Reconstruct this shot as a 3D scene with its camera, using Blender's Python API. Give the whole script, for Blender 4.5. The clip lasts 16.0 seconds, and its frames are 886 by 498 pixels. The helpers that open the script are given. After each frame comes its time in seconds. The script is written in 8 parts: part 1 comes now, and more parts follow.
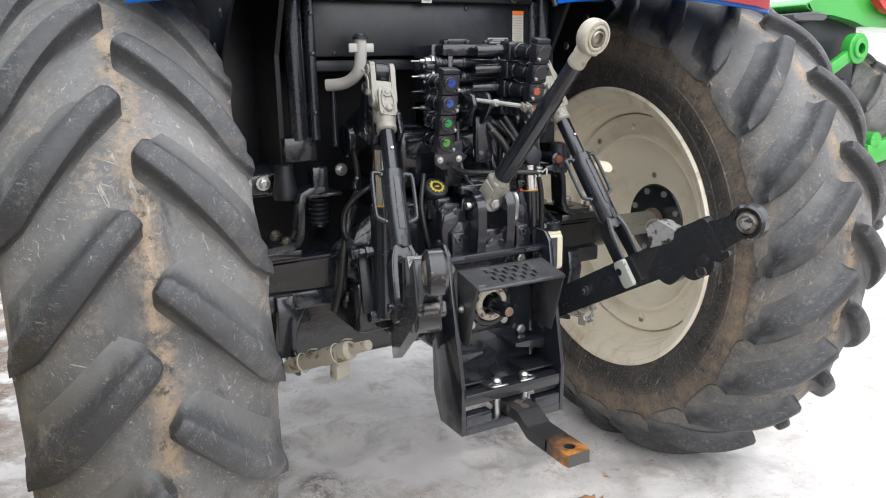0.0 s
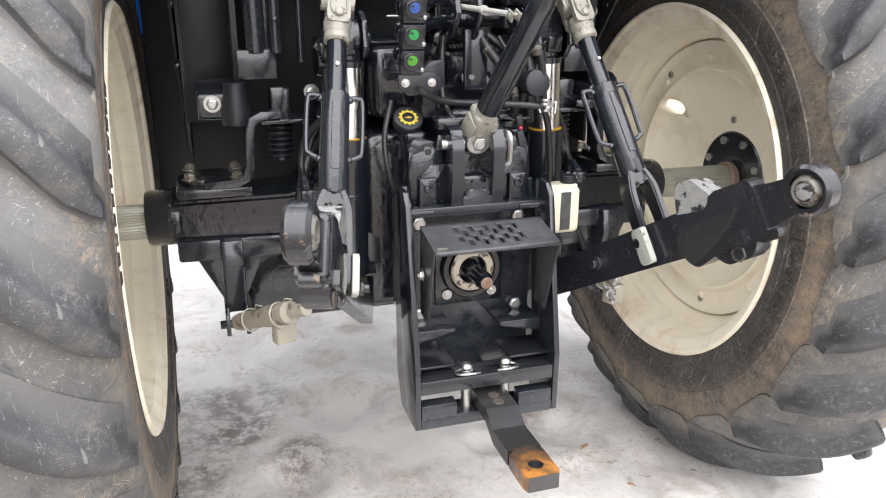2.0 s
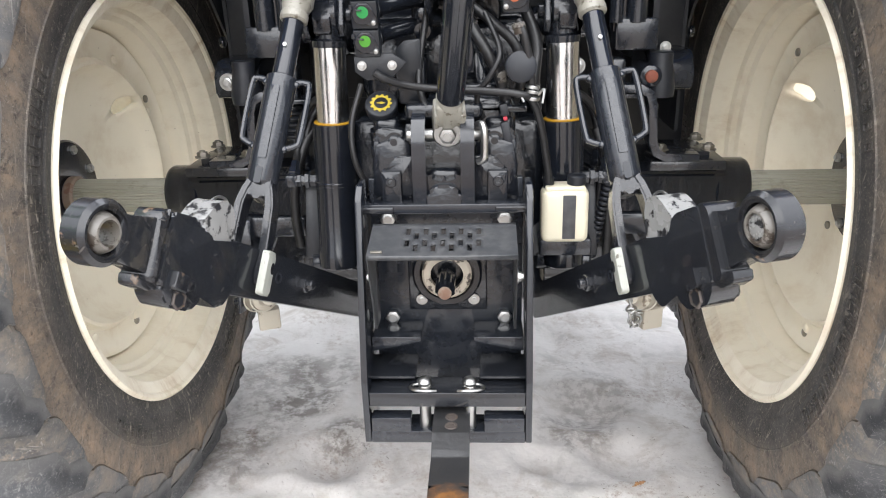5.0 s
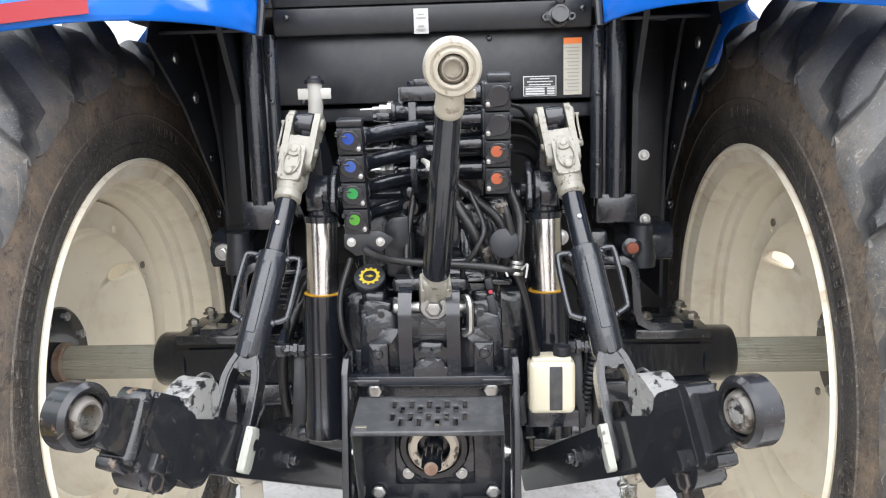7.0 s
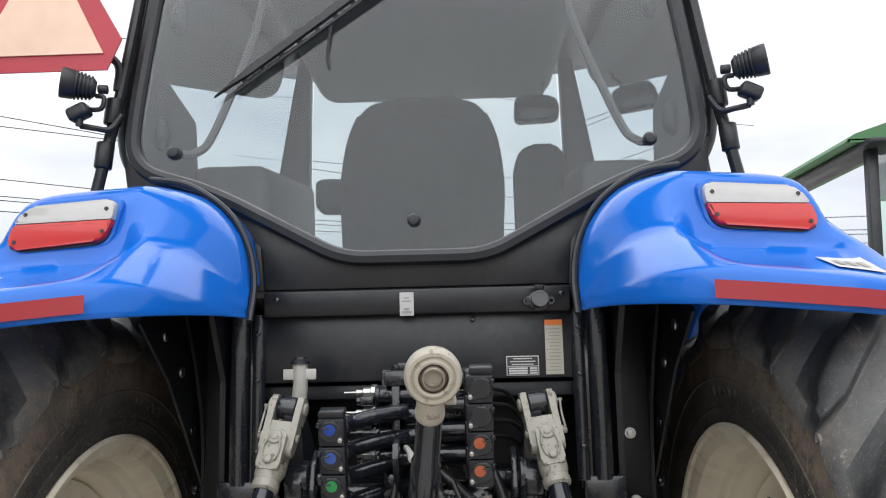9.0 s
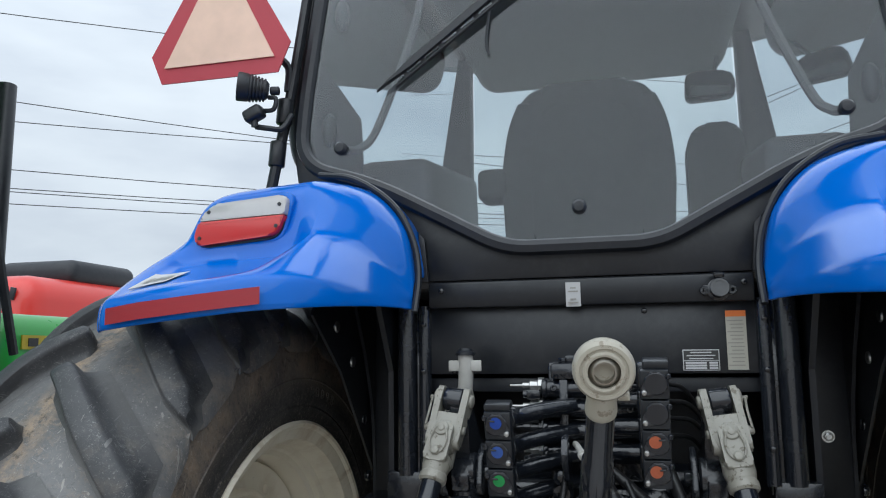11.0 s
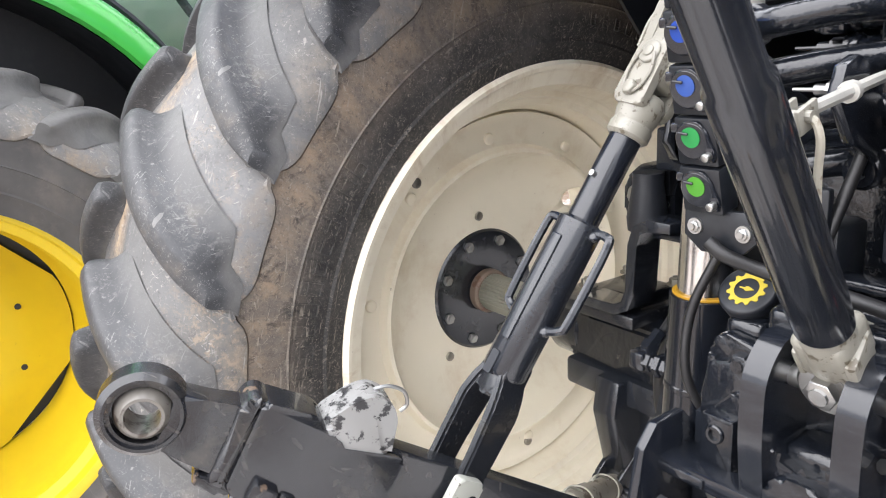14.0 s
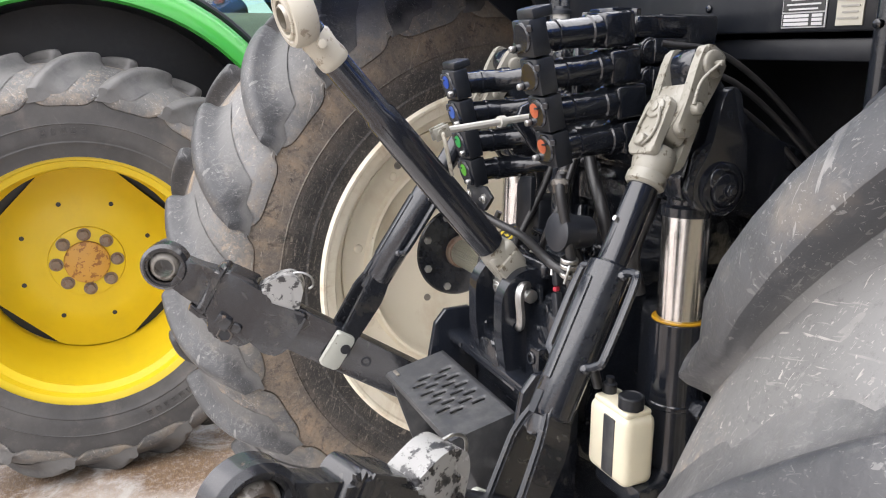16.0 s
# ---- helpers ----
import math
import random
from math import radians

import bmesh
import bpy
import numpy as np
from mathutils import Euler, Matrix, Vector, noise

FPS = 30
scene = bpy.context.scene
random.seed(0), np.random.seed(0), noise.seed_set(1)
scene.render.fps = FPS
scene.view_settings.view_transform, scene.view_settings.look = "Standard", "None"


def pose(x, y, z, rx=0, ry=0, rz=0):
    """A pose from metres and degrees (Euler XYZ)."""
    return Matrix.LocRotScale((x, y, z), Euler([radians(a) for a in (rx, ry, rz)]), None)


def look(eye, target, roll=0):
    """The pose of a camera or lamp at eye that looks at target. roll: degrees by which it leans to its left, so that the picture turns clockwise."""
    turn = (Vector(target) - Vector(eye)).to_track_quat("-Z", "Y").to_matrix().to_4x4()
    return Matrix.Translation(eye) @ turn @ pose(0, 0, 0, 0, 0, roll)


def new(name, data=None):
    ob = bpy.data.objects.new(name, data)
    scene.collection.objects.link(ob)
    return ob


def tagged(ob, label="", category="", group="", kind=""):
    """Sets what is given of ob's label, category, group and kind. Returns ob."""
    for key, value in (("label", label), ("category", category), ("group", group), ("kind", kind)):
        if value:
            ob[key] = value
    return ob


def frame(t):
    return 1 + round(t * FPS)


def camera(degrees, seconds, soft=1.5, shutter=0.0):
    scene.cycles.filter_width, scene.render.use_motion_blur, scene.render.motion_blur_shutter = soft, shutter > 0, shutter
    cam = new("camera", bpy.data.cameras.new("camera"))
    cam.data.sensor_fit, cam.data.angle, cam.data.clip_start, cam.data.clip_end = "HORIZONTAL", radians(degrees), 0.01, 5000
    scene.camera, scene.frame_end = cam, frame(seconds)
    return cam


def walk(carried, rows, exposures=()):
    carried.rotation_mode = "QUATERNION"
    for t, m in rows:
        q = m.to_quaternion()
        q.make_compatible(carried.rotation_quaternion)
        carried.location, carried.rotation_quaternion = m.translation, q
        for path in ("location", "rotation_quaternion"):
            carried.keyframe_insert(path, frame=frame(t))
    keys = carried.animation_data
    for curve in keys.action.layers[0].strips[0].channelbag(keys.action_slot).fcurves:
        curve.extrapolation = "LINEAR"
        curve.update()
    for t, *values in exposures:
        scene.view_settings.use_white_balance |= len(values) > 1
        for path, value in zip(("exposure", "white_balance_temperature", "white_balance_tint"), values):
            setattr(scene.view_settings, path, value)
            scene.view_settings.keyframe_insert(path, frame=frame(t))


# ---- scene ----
cam = camera(61.1, 16.0, soft=1.1)
PATH = [
    (0, (-0.985, -1.924, 1.258), (-0.081, -0.202, 0.789), -1.2),
    (0.5, (-0.953, -1.914, 1.259), (-0.069, -0.183, 0.786), -1.2),
    (1, (-0.873, -1.853, 1.245), (-0.042, -0.102, 0.754), -1.0),
    (1.5, (-0.739, -1.741, 1.223), (-0.01, 0.039, 0.674), -0.4),
    (2, (-0.502, -1.708, 1.186), (0.067, 0.105, 0.561), 0.2),
    (2.5, (-0.245, -1.66, 1.159), (0.114, 0.171, 0.438), 0.4),
    (3, (-0.092, -1.588, 1.137), (0.068, 0.22, 0.297), -0.3),
    (3.2, (-0.05, -1.592, 1.141), (0.059, 0.205, 0.27), -0.6),
    (5.3, (0.075, -1.615, 1.208), (-0.039, 0.28, 0.577), -1.5),
    (5.5, (0.08, -1.613, 1.22), (-0.034, 0.298, 0.641), -1.4),
    (6, (0.085, -1.613, 1.241), (-0.019, 0.329, 0.777), -1.3),
    (6.5, (0.084, -1.616, 1.238), (-0.011, 0.344, 0.856), -1.4),
    (7, (0.089, -1.62, 1.239), (-0.005, 0.352, 0.918), -1.5),
    (7.5, (0.09, -1.616, 1.245), (0.009, 0.369, 1.01), -1.6),
    (8, (0.096, -1.606, 1.273), (0.026, 0.391, 1.197), -1.5),
    (8.5, (0.102, -1.611, 1.317), (0.044, 0.383, 1.465), -1.4),
    (8.7, (0.104, -1.622, 1.329), (0.05, 0.363, 1.566), -1.3),
    (10.8, (0.105, -1.634, 1.345), (-0.252, 0.295, 1.732), -0.4),
    (11, (0.099, -1.582, 1.334), (-0.386, 0.338, 1.614), -0.6),
    (11.5, (0.069, -1.342, 1.285), (-0.791, 0.464, 1.293), -1.3),
    (12, (0.102, -1.155, 1.254), (-1.094, 0.437, 1.066), -1.9),
    (12.5, (0.227, -1.026, 1.243), (-1.19, 0.346, 0.91), -2.5),
    (13, (0.257, -0.952, 1.222), (-1.269, 0.266, 0.788), -2.7),
    (13.5, (0.279, -0.927, 1.224), (-1.274, 0.233, 0.73), -3.2),
    (14, (0.298, -0.915, 1.221), (-1.276, 0.202, 0.7), -3.0),
    (14.5, (0.438, -0.895, 1.214), (-1.171, 0.174, 0.694), -1.1),
    (15, (0.618, -0.853, 1.249), (-1.045, 0.117, 0.707), -1.5),
    (15.5, (0.782, -0.861, 1.252), (-0.932, 0.022, 0.72), -0.8),
    (16, (0.975, -0.851, 1.276), (-0.788, -0.062, 0.758), -0.4),
]
EXPOSURES = [(0.0, 0.65, 6300, 10), (1.0, 0.73, 6250, 10), (1.5, 1.02, 6350, 10), (2.0, 1.16, 6450, 11), (3.0, 1.01, 6400, 11), (5.5, 1.17, 6310, 10), (6.0, 1.17, 6310, 10), (7.0, 1.15, 6270, 10), (8.0, 1.04, 6420, 10), (8.7, 0.43, 6450, 9), (10.8, -0.25, 5850, 4), (11.2, -0.1, 5850, 4), (11.6, 0.55, 6000, 6), (12.0, 0.96, 6150, 8), (12.6, 1.25, 6370, 11), (13.5, 1.35, 6340, 12), (15.0, 1.37, 6340, 12), (16.0, 1.13, 6520, 13)]
walk(cam, [(t, look(eye, target, roll)) for t, eye, target, roll in PATH], EXPOSURES)

# ---- light ----
world = bpy.data.worlds.new("overcast")
scene.world = world
world.use_nodes = True
wn, wl = world.node_tree.nodes, world.node_tree.links
wn.clear()
w_out = wn.new("ShaderNodeOutputWorld")
w_bg = wn.new("ShaderNodeBackground")
w_sky = wn.new("ShaderNodeTexSky")
w_sky.sky_type = 'NISHITA'
w_sky.sun_disc = False
w_sky.sun_elevation = radians(50)
w_sky.sun_rotation = radians(180)
w_co = wn.new("ShaderNodeTexCoord")
w_map = wn.new("ShaderNodeMapping")
w_map.inputs["Scale"].default_value = (1.6, 1.6, 5.0)
w_noise = wn.new("ShaderNodeTexNoise")
w_noise.inputs["Scale"].default_value = 2.2
w_noise.inputs["Detail"].default_value = 6
w_ramp = wn.new("ShaderNodeValToRGB")
w_ramp.color_ramp.elements[0].position = 0.35
w_ramp.color_ramp.elements[0].color = (6.6, 6.7, 7.1, 1)
w_ramp.color_ramp.elements[1].position = 0.68
w_ramp.color_ramp.elements[1].color = (8.6, 8.6, 8.7, 1)
w_mix = wn.new("ShaderNodeMix")
w_mix.data_type = 'RGBA'
w_mix.inputs[0].default_value = 0.94
wl.new(w_co.outputs["Generated"], w_map.inputs["Vector"])
wl.new(w_map.outputs["Vector"], w_noise.inputs["Vector"])
wl.new(w_noise.outputs[0], w_ramp.inputs[0])
wl.new(w_sky.outputs[0], w_mix.inputs[6])
wl.new(w_ramp.outputs[0], w_mix.inputs[7])
wl.new(w_mix.outputs[2], w_bg.inputs[0])
w_sep = wn.new("ShaderNodeSeparateXYZ")
w_up = wn.new("ShaderNodeMapRange")
w_up.inputs[1].default_value, w_up.inputs[2].default_value = 0.15, 1.0
w_up.inputs[3].default_value, w_up.inputs[4].default_value = 0.115, 0.20
wl.new(w_co.outputs["Generated"], w_sep.inputs[0])
wl.new(w_sep.outputs[2], w_up.inputs[0])
wl.new(w_up.outputs[0], w_bg.inputs[1])
wl.new(w_bg.outputs[0], w_out.inputs[0])
sun_data = bpy.data.lights.new("sun", 'SUN')
sun_data.energy = 2.0
sun_data.angle = radians(90)
sun_data.color = (1.0, 0.97, 0.93)
sun = new("sun", sun_data)
sun.matrix_world = look((0, -5, 6), (0, 0, 0))


# ---- materials ----
def rgb(c):
    return (c[0], c[1], c[2], 1.0)


class Mat:
    """A principled material with helpers that chain noise-driven layers."""

    def __init__(self, name, color, rough=0.5, metal=0.0, coat=0.0, spec=0.5):
        self.m = bpy.data.materials.new(name)
        self.m.use_nodes = True
        self.n, self.l = self.m.node_tree.nodes, self.m.node_tree.links
        self.b = self.n["Principled BSDF"]
        self.b.inputs["Base Color"].default_value = rgb(color)
        self.b.inputs["Roughness"].default_value = rough
        self.b.inputs["Metallic"].default_value = metal
        self.b.inputs["Coat Weight"].default_value = coat
        self.b.inputs["Specular IOR Level"].default_value = spec
        geo = self.n.new("ShaderNodeTexCoord")
        self.pos = geo.outputs["Object"]
        self.color = None
        self.base = rgb(color)
        self.height = None

    def noise(self, scale, detail=6, rough=0.6, stretch=None, distort=0.0, turn=(0, 0, 0)):
        src = self.pos
        if stretch:
            mp = self.n.new("ShaderNodeMapping")
            mp.vector_type = 'TEXTURE'
            mp.inputs["Rotation"].default_value = turn
            stretch = tuple(1 / v for v in stretch)
            mp.inputs["Scale"].default_value = stretch
            self.l.new(src, mp.inputs["Vector"])
            src = mp.outputs[0]
        t = self.n.new("ShaderNodeTexNoise")
        t.inputs["Scale"].default_value = scale
        t.inputs["Detail"].default_value = detail
        t.inputs["Roughness"].default_value = rough
        t.inputs["Distortion"].default_value = distort
        self.l.new(src, t.inputs["Vector"])
        return t.outputs[0]

    def ramp(self, val, lo, hi, a=0.0, b=1.0):
        r = self.n.new("ShaderNodeMapRange")
        r.inputs[1].default_value, r.inputs[2].default_value = lo, hi
        r.inputs[3].default_value, r.inputs[4].default_value = a, b
        self.l.new(val, r.inputs[0])
        return r.outputs[0]

    def math(self, op, a, b):
        t = self.n.new("ShaderNodeMath")
        t.operation = op
        for i, v in enumerate((a, b)):
            if isinstance(v, (int, float)):
                t.inputs[i].default_value = v
            else:
                self.l.new(v, t.inputs[i])
        return t.outputs[0]

    def over(self, color, fac):
        mx = self.n.new("ShaderNodeMix")
        mx.data_type = 'RGBA'
        if isinstance(fac, (int, float)):
            mx.inputs[0].default_value = fac
        else:
            self.l.new(fac, mx.inputs[0])
        if self.color is None:
            mx.inputs[6].default_value = self.base
        else:
            self.l.new(self.color, mx.inputs[6])
        mx.inputs[7].default_value = rgb(color)
        self.color = mx.outputs[2]
        self.l.new(self.color, self.b.inputs["Base Color"])
        return self

    def rough(self, fac, a, b):
        self.l.new(self.ramp(fac, 0, 1, a, b), self.b.inputs["Roughness"])
        return self

    def bump(self, val, dist=0.002, strength=0.5):
        t = self.n.new("ShaderNodeBump")
        t.inputs["Strength"].default_value = strength
        t.inputs["Distance"].default_value = dist
        self.l.new(val, t.inputs["Height"])
        if self.height is not None:
            self.l.new(self.height, t.inputs["Normal"])
        self.height = t.outputs[0]
        self.l.new(self.height, self.b.inputs["Normal"])
        return self

    def radius(self):
        """Distance from the object's own x axis."""
        s = self.n.new("ShaderNodeSeparateXYZ")
        self.l.new(self.pos, s.inputs[0])
        y2, z2 = self.math('MULTIPLY', s.outputs[1], s.outputs[1]), self.math('MULTIPLY', s.outputs[2], s.outputs[2])
        return self.math('SQRT', self.math('ADD', y2, z2), 0), s.outputs[0]


def band(M, val, centre, half):
    return M.ramp(M.math('ABSOLUTE', M.math('SUBTRACT', val, centre), 0), 0, half, 1, 0)


def make_black(name="black_paint", col=(0.0135, 0.0160, 0.0215), rough=0.2, dust=0.12, coat=0.35):
    M = Mat(name, col, rough, coat=coat, spec=0.5)
    M.b.inputs["Coat Roughness"].default_value = 0.06
    n1, n2 = M.noise(9, 6), M.noise(60, 5)
    d = M.ramp(M.math('MULTIPLY', n1, n2), 0.22, 0.42)
    M.over((0.10, 0.10, 0.10), M.math('MULTIPLY', d, dust))
    M.rough(M.noise(14, 5), max(0.05, rough - 0.12), rough + 0.12)
    M.bump(M.noise(70, 3), 0.0006, 0.22)
    return M.m


def make_cast(name="black_cast"):
    """Thick glossy black paint over rough casting."""
    M = Mat(name, (0.0085, 0.0102, 0.0140), 0.12, coat=0.5, spec=0.42)
    M.b.inputs["Coat Roughness"].default_value = 0.03
    M.over((0.04, 0.036, 0.032), M.ramp(M.noise(25, 8), 0.62, 0.80, 0, 0.15))
    M.over((0.13, 0.12, 0.105), M.math('MULTIPLY', M.ramp(M.noise(7, 5), 0.54, 0.66), M.ramp(M.noise(70, 7, 0.75), 0.58, 0.66, 0, 0.5)))
    M.rough(M.noise(18, 4), 0.05, 0.22)
    M.bump(M.noise(22, 2, 0.5), 0.006, 0.45).bump(M.noise(58, 3, 0.55), 0.0032, 0.55).bump(M.noise(150, 2), 0.0010, 0.4)
    return M.m


def scratches(M, color, amount, size=26, where=0.46):
    """Short pale strokes in several directions, gathered in patches."""
    for k, (a, b, c) in enumerate(((0.3, 0.1, 0.2), (1.25, 0.5, 1.1), (2.2, -0.6, 2.0), (2.75, 1.0, 0.6))):
        n_ = M.noise(size * (0.7 + 0.35 * k), 2.0, 0.6, stretch=(1.0, 1.0, 0.09), turn=(a, b, c), distort=1.2)
        M.over(color, M.math('MULTIPLY', M.ramp(n_, 0.665, 0.70), M.ramp(M.noise(5 + 2 * k, 5, 0.6), where, where + 0.14, 0, amount)))


def make_rubber(name="tyre_rubber"):
    """Tyre sidewall: dark rubber with a brown dried band and fine scratches."""
    M = Mat(name, (0.050, 0.048, 0.047), 0.7, spec=0.35)
    r, x = M.radius()
    sep = M.n.new("ShaderNodeSeparateXYZ")
    M.l.new(M.pos, sep.inputs[0])
    com = M.n.new("ShaderNodeCombineXYZ")
    M.l.new(M.math('DIVIDE', sep.outputs[1], r), com.inputs[0])
    M.l.new(M.math('DIVIDE', sep.outputs[2], r), com.inputs[1])
    M.l.new(M.math('MULTIPLY', r, 0.9), com.inputs[2])
    plain, polar = M.pos, com.outputs[0]
    M.over((0.115, 0.108, 0.10), M.ramp(M.noise(3.5, 5, 0.6), 0.40, 0.66, 0, 0.8))
    M.pos = polar
    streak = M.ramp(M.noise(16, 6, 0.65), 0.38, 0.62)
    fine = M.ramp(M.noise(80, 5, 0.6), 0.42, 0.66)
    M.pos = plain
    brown = M.math('MULTIPLY', band(M, r, 0.622, 0.085), M.math('ADD', M.math('MULTIPLY', streak, 0.7), 0.3))
    M.over((0.30, 0.220, 0.150), M.math('MULTIPLY', brown, M.ramp(M.noise(6, 7, 0.65), 0.34, 0.60, 0.3, 1.0)))
    M.over((0.17, 0.15, 0.13), M.math('MULTIPLY', fine, 0.38))
    M.over((0.030, 0.029, 0.029), M.math('MULTIPLY', M.ramp(r, 0.590, 0.545), M.ramp(M.noise(8, 6, 0.65), 0.36, 0.56, 0.35, 0.85)))
    M.over((0.020, 0.020, 0.020), M.ramp(M.noise(30, 7, 0.7, distort=0.6), 0.54, 0.68, 0, 0.8))
    M.over((0.026, 0.025, 0.025), M.ramp(M.noise(150, 6, 0.8), 0.52, 0.66, 0, 0.55))
    M.over((0.21, 0.185, 0.155), M.ramp(M.noise(190, 5, 0.75), 0.56, 0.68, 0, 0.45))
    scratches(M, (0.25, 0.22, 0.185), 0.5, 48, 0.45)
    scratches(M, (0.28, 0.245, 0.20), 0.7, 140, 0.38)
    scratches(M, (0.25, 0.22, 0.18), 0.6, 240, 0.36)
    M.rough(M.noise(9, 4), 0.5, 0.85)
    M.bump(M.noise(90, 5), 0.0015, 0.5).bump(M.noise(14, 6, 0.6), 0.005, 0.4)
    return M.m


def make_grey_rubber(name="grey_sidewall_rubber"):
    """Clean, faded tyre sidewall with broad soft smears."""
    M = Mat(name, (0.048, 0.047, 0.047), 0.62, spec=0.4)
    M.over((0.095, 0.091, 0.087), M.ramp(M.noise(4, 5, 0.6), 0.42, 0.64, 0, 0.8))
    M.over((0.15, 0.13, 0.115), M.ramp(M.noise(9, 7, 0.7), 0.54, 0.70, 0, 0.5))
    scratches(M, (0.17, 0.16, 0.15), 0.25, 90, 0.5)
    M.rough(M.noise(9, 4), 0.45, 0.75)
    M.bump(M.noise(90, 5), 0.001, 0.35).bump(M.noise(14, 6, 0.6), 0.003, 0.3)
    return M.m


def make_floor(name="dusty_tread_rubber"):
    """Tread floor: pale grey dust over rubber, dry mud along the middle."""
    M = Mat(name, (0.115, 0.114, 0.112), 0.7, spec=0.3)
    r, x = M.radius()
    M.over((0.048, 0.049, 0.052), M.ramp(M.noise(6, 4, 0.55), 0.44, 0.62, 0, 0.75))
    M.over((0.22, 0.22, 0.22), M.ramp(M.noise(3.1, 4, 0.5), 0.44, 0.70, 0, 0.8))
    M.over((0.28, 0.26, 0.235), M.ramp(M.noise(22, 7, 0.7), 0.55, 0.70, 0, 0.22))
    mud = band(M, M.math('ADD', x, M.math('MULTIPLY', M.math('SUBTRACT', M.noise(6, 3), 0.5), 0.05)), 0.0, 0.036)
    M.over((0.32, 0.245, 0.17), M.math('MULTIPLY', mud, M.ramp(M.noise(20, 8, 0.78), 0.40, 0.54, 0, 1.0)))
    M.over((0.045, 0.038, 0.032), M.math('MULTIPLY', mud, M.ramp(M.noise(34, 6, 0.7), 0.56, 0.62, 0, 0.9)))
    edge = M.ramp(M.math('ABSOLUTE', x, 0), 0.165, 0.212)
    M.over((0.26, 0.215, 0.165), M.math('MULTIPLY', edge, M.ramp(M.noise(13, 7, 0.7), 0.44, 0.64, 0, 0.7)))
    scratches(M, (0.26, 0.25, 0.235), 0.22, 34, 0.54)
    crack = M.ramp(M.math('ABSOLUTE', M.math('SUBTRACT', M.noise(7, 4, 0.6, distort=1.0), 0.5), 0), 0, 0.006, 1, 0)
    M.over((0.05, 0.05, 0.05), M.math('MULTIPLY', crack, M.ramp(M.noise(5, 2), 0.56, 0.64, 0, 0.35)))
    scratches(M, (0.34, 0.325, 0.30), 0.75, 110, 0.42)
    M.over((0.030, 0.030, 0.032), M.math('MULTIPLY', M.ramp(M.noise(4.5, 5), 0.48, 0.62), M.ramp(M.noise(42, 7, 0.75, stretch=(1, 0.35, 0.35)), 0.52, 0.64, 0, 0.6)))
    scratches(M, (0.30, 0.29, 0.27), 0.5, 230, 0.42)
    M.over((0.055, 0.055, 0.057), M.ramp(M.noise(140, 6, 0.8), 0.54, 0.66, 0, 0.4))
    M.over((0.30, 0.235, 0.17), M.math('MULTIPLY', M.ramp(M.noise(4, 5), 0.48, 0.62), M.ramp(M.noise(75, 6, 0.75), 0.50, 0.60, 0, 0.6)))
    M.rough(M.noise(9, 4), 0.5, 0.85)
    M.bump(M.noise(100, 5), 0.0012, 0.45).bump(M.noise(14, 6, 0.6), 0.005, 0.4)
    return M.m


def make_lug(name="tread_bar_rubber"):
    M = Mat(name, (0.030, 0.031, 0.034), 0.5, spec=0.5)
    r, x = M.radius()
    M.over((0.092, 0.094, 0.098), M.ramp(M.noise(5, 4, 0.5), 0.46, 0.70, 0, 0.7))
    M.over((0.32, 0.315, 0.305), M.math('MULTIPLY', M.ramp(M.noise(30, 7, 0.7, distort=0.6), 0.58, 0.70), M.ramp(M.noise(6, 4), 0.50, 0.68, 0, 0.7)))
    M.over((0.22, 0.18, 0.135), M.ramp(M.noise(10, 6, 0.65), 0.58, 0.78, 0, 0.5))
    scratches(M, (0.20, 0.195, 0.185), 0.2, 32, 0.54)
    scratches(M, (0.27, 0.265, 0.255), 0.5, 140, 0.45)
    scratches(M, (0.24, 0.235, 0.225), 0.5, 260, 0.43)
    M.over((0.26, 0.255, 0.245), M.math('MULTIPLY', M.ramp(M.noise(9, 6), 0.52, 0.68), M.ramp(M.noise(90, 7, 0.78), 0.50, 0.64, 0, 0.5)))
    M.over((0.02, 0.02, 0.021), M.math('MULTIPLY', M.ramp(M.noise(4.3, 5), 0.50, 0.62), M.ramp(M.noise(48, 7, 0.75), 0.52, 0.66, 0, 0.45)))
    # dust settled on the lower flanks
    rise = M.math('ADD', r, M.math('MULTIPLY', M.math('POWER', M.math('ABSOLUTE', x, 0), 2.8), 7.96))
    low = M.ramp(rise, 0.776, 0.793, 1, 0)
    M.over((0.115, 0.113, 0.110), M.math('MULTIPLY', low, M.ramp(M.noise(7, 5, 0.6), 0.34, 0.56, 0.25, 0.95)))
    M.rough(M.noise(12, 4), 0.35, 0.7)
    M.bump(M.noise(80, 5), 0.0015, 0.4).bump(M.noise(18, 6), 0.006, 0.5)
    return M.m


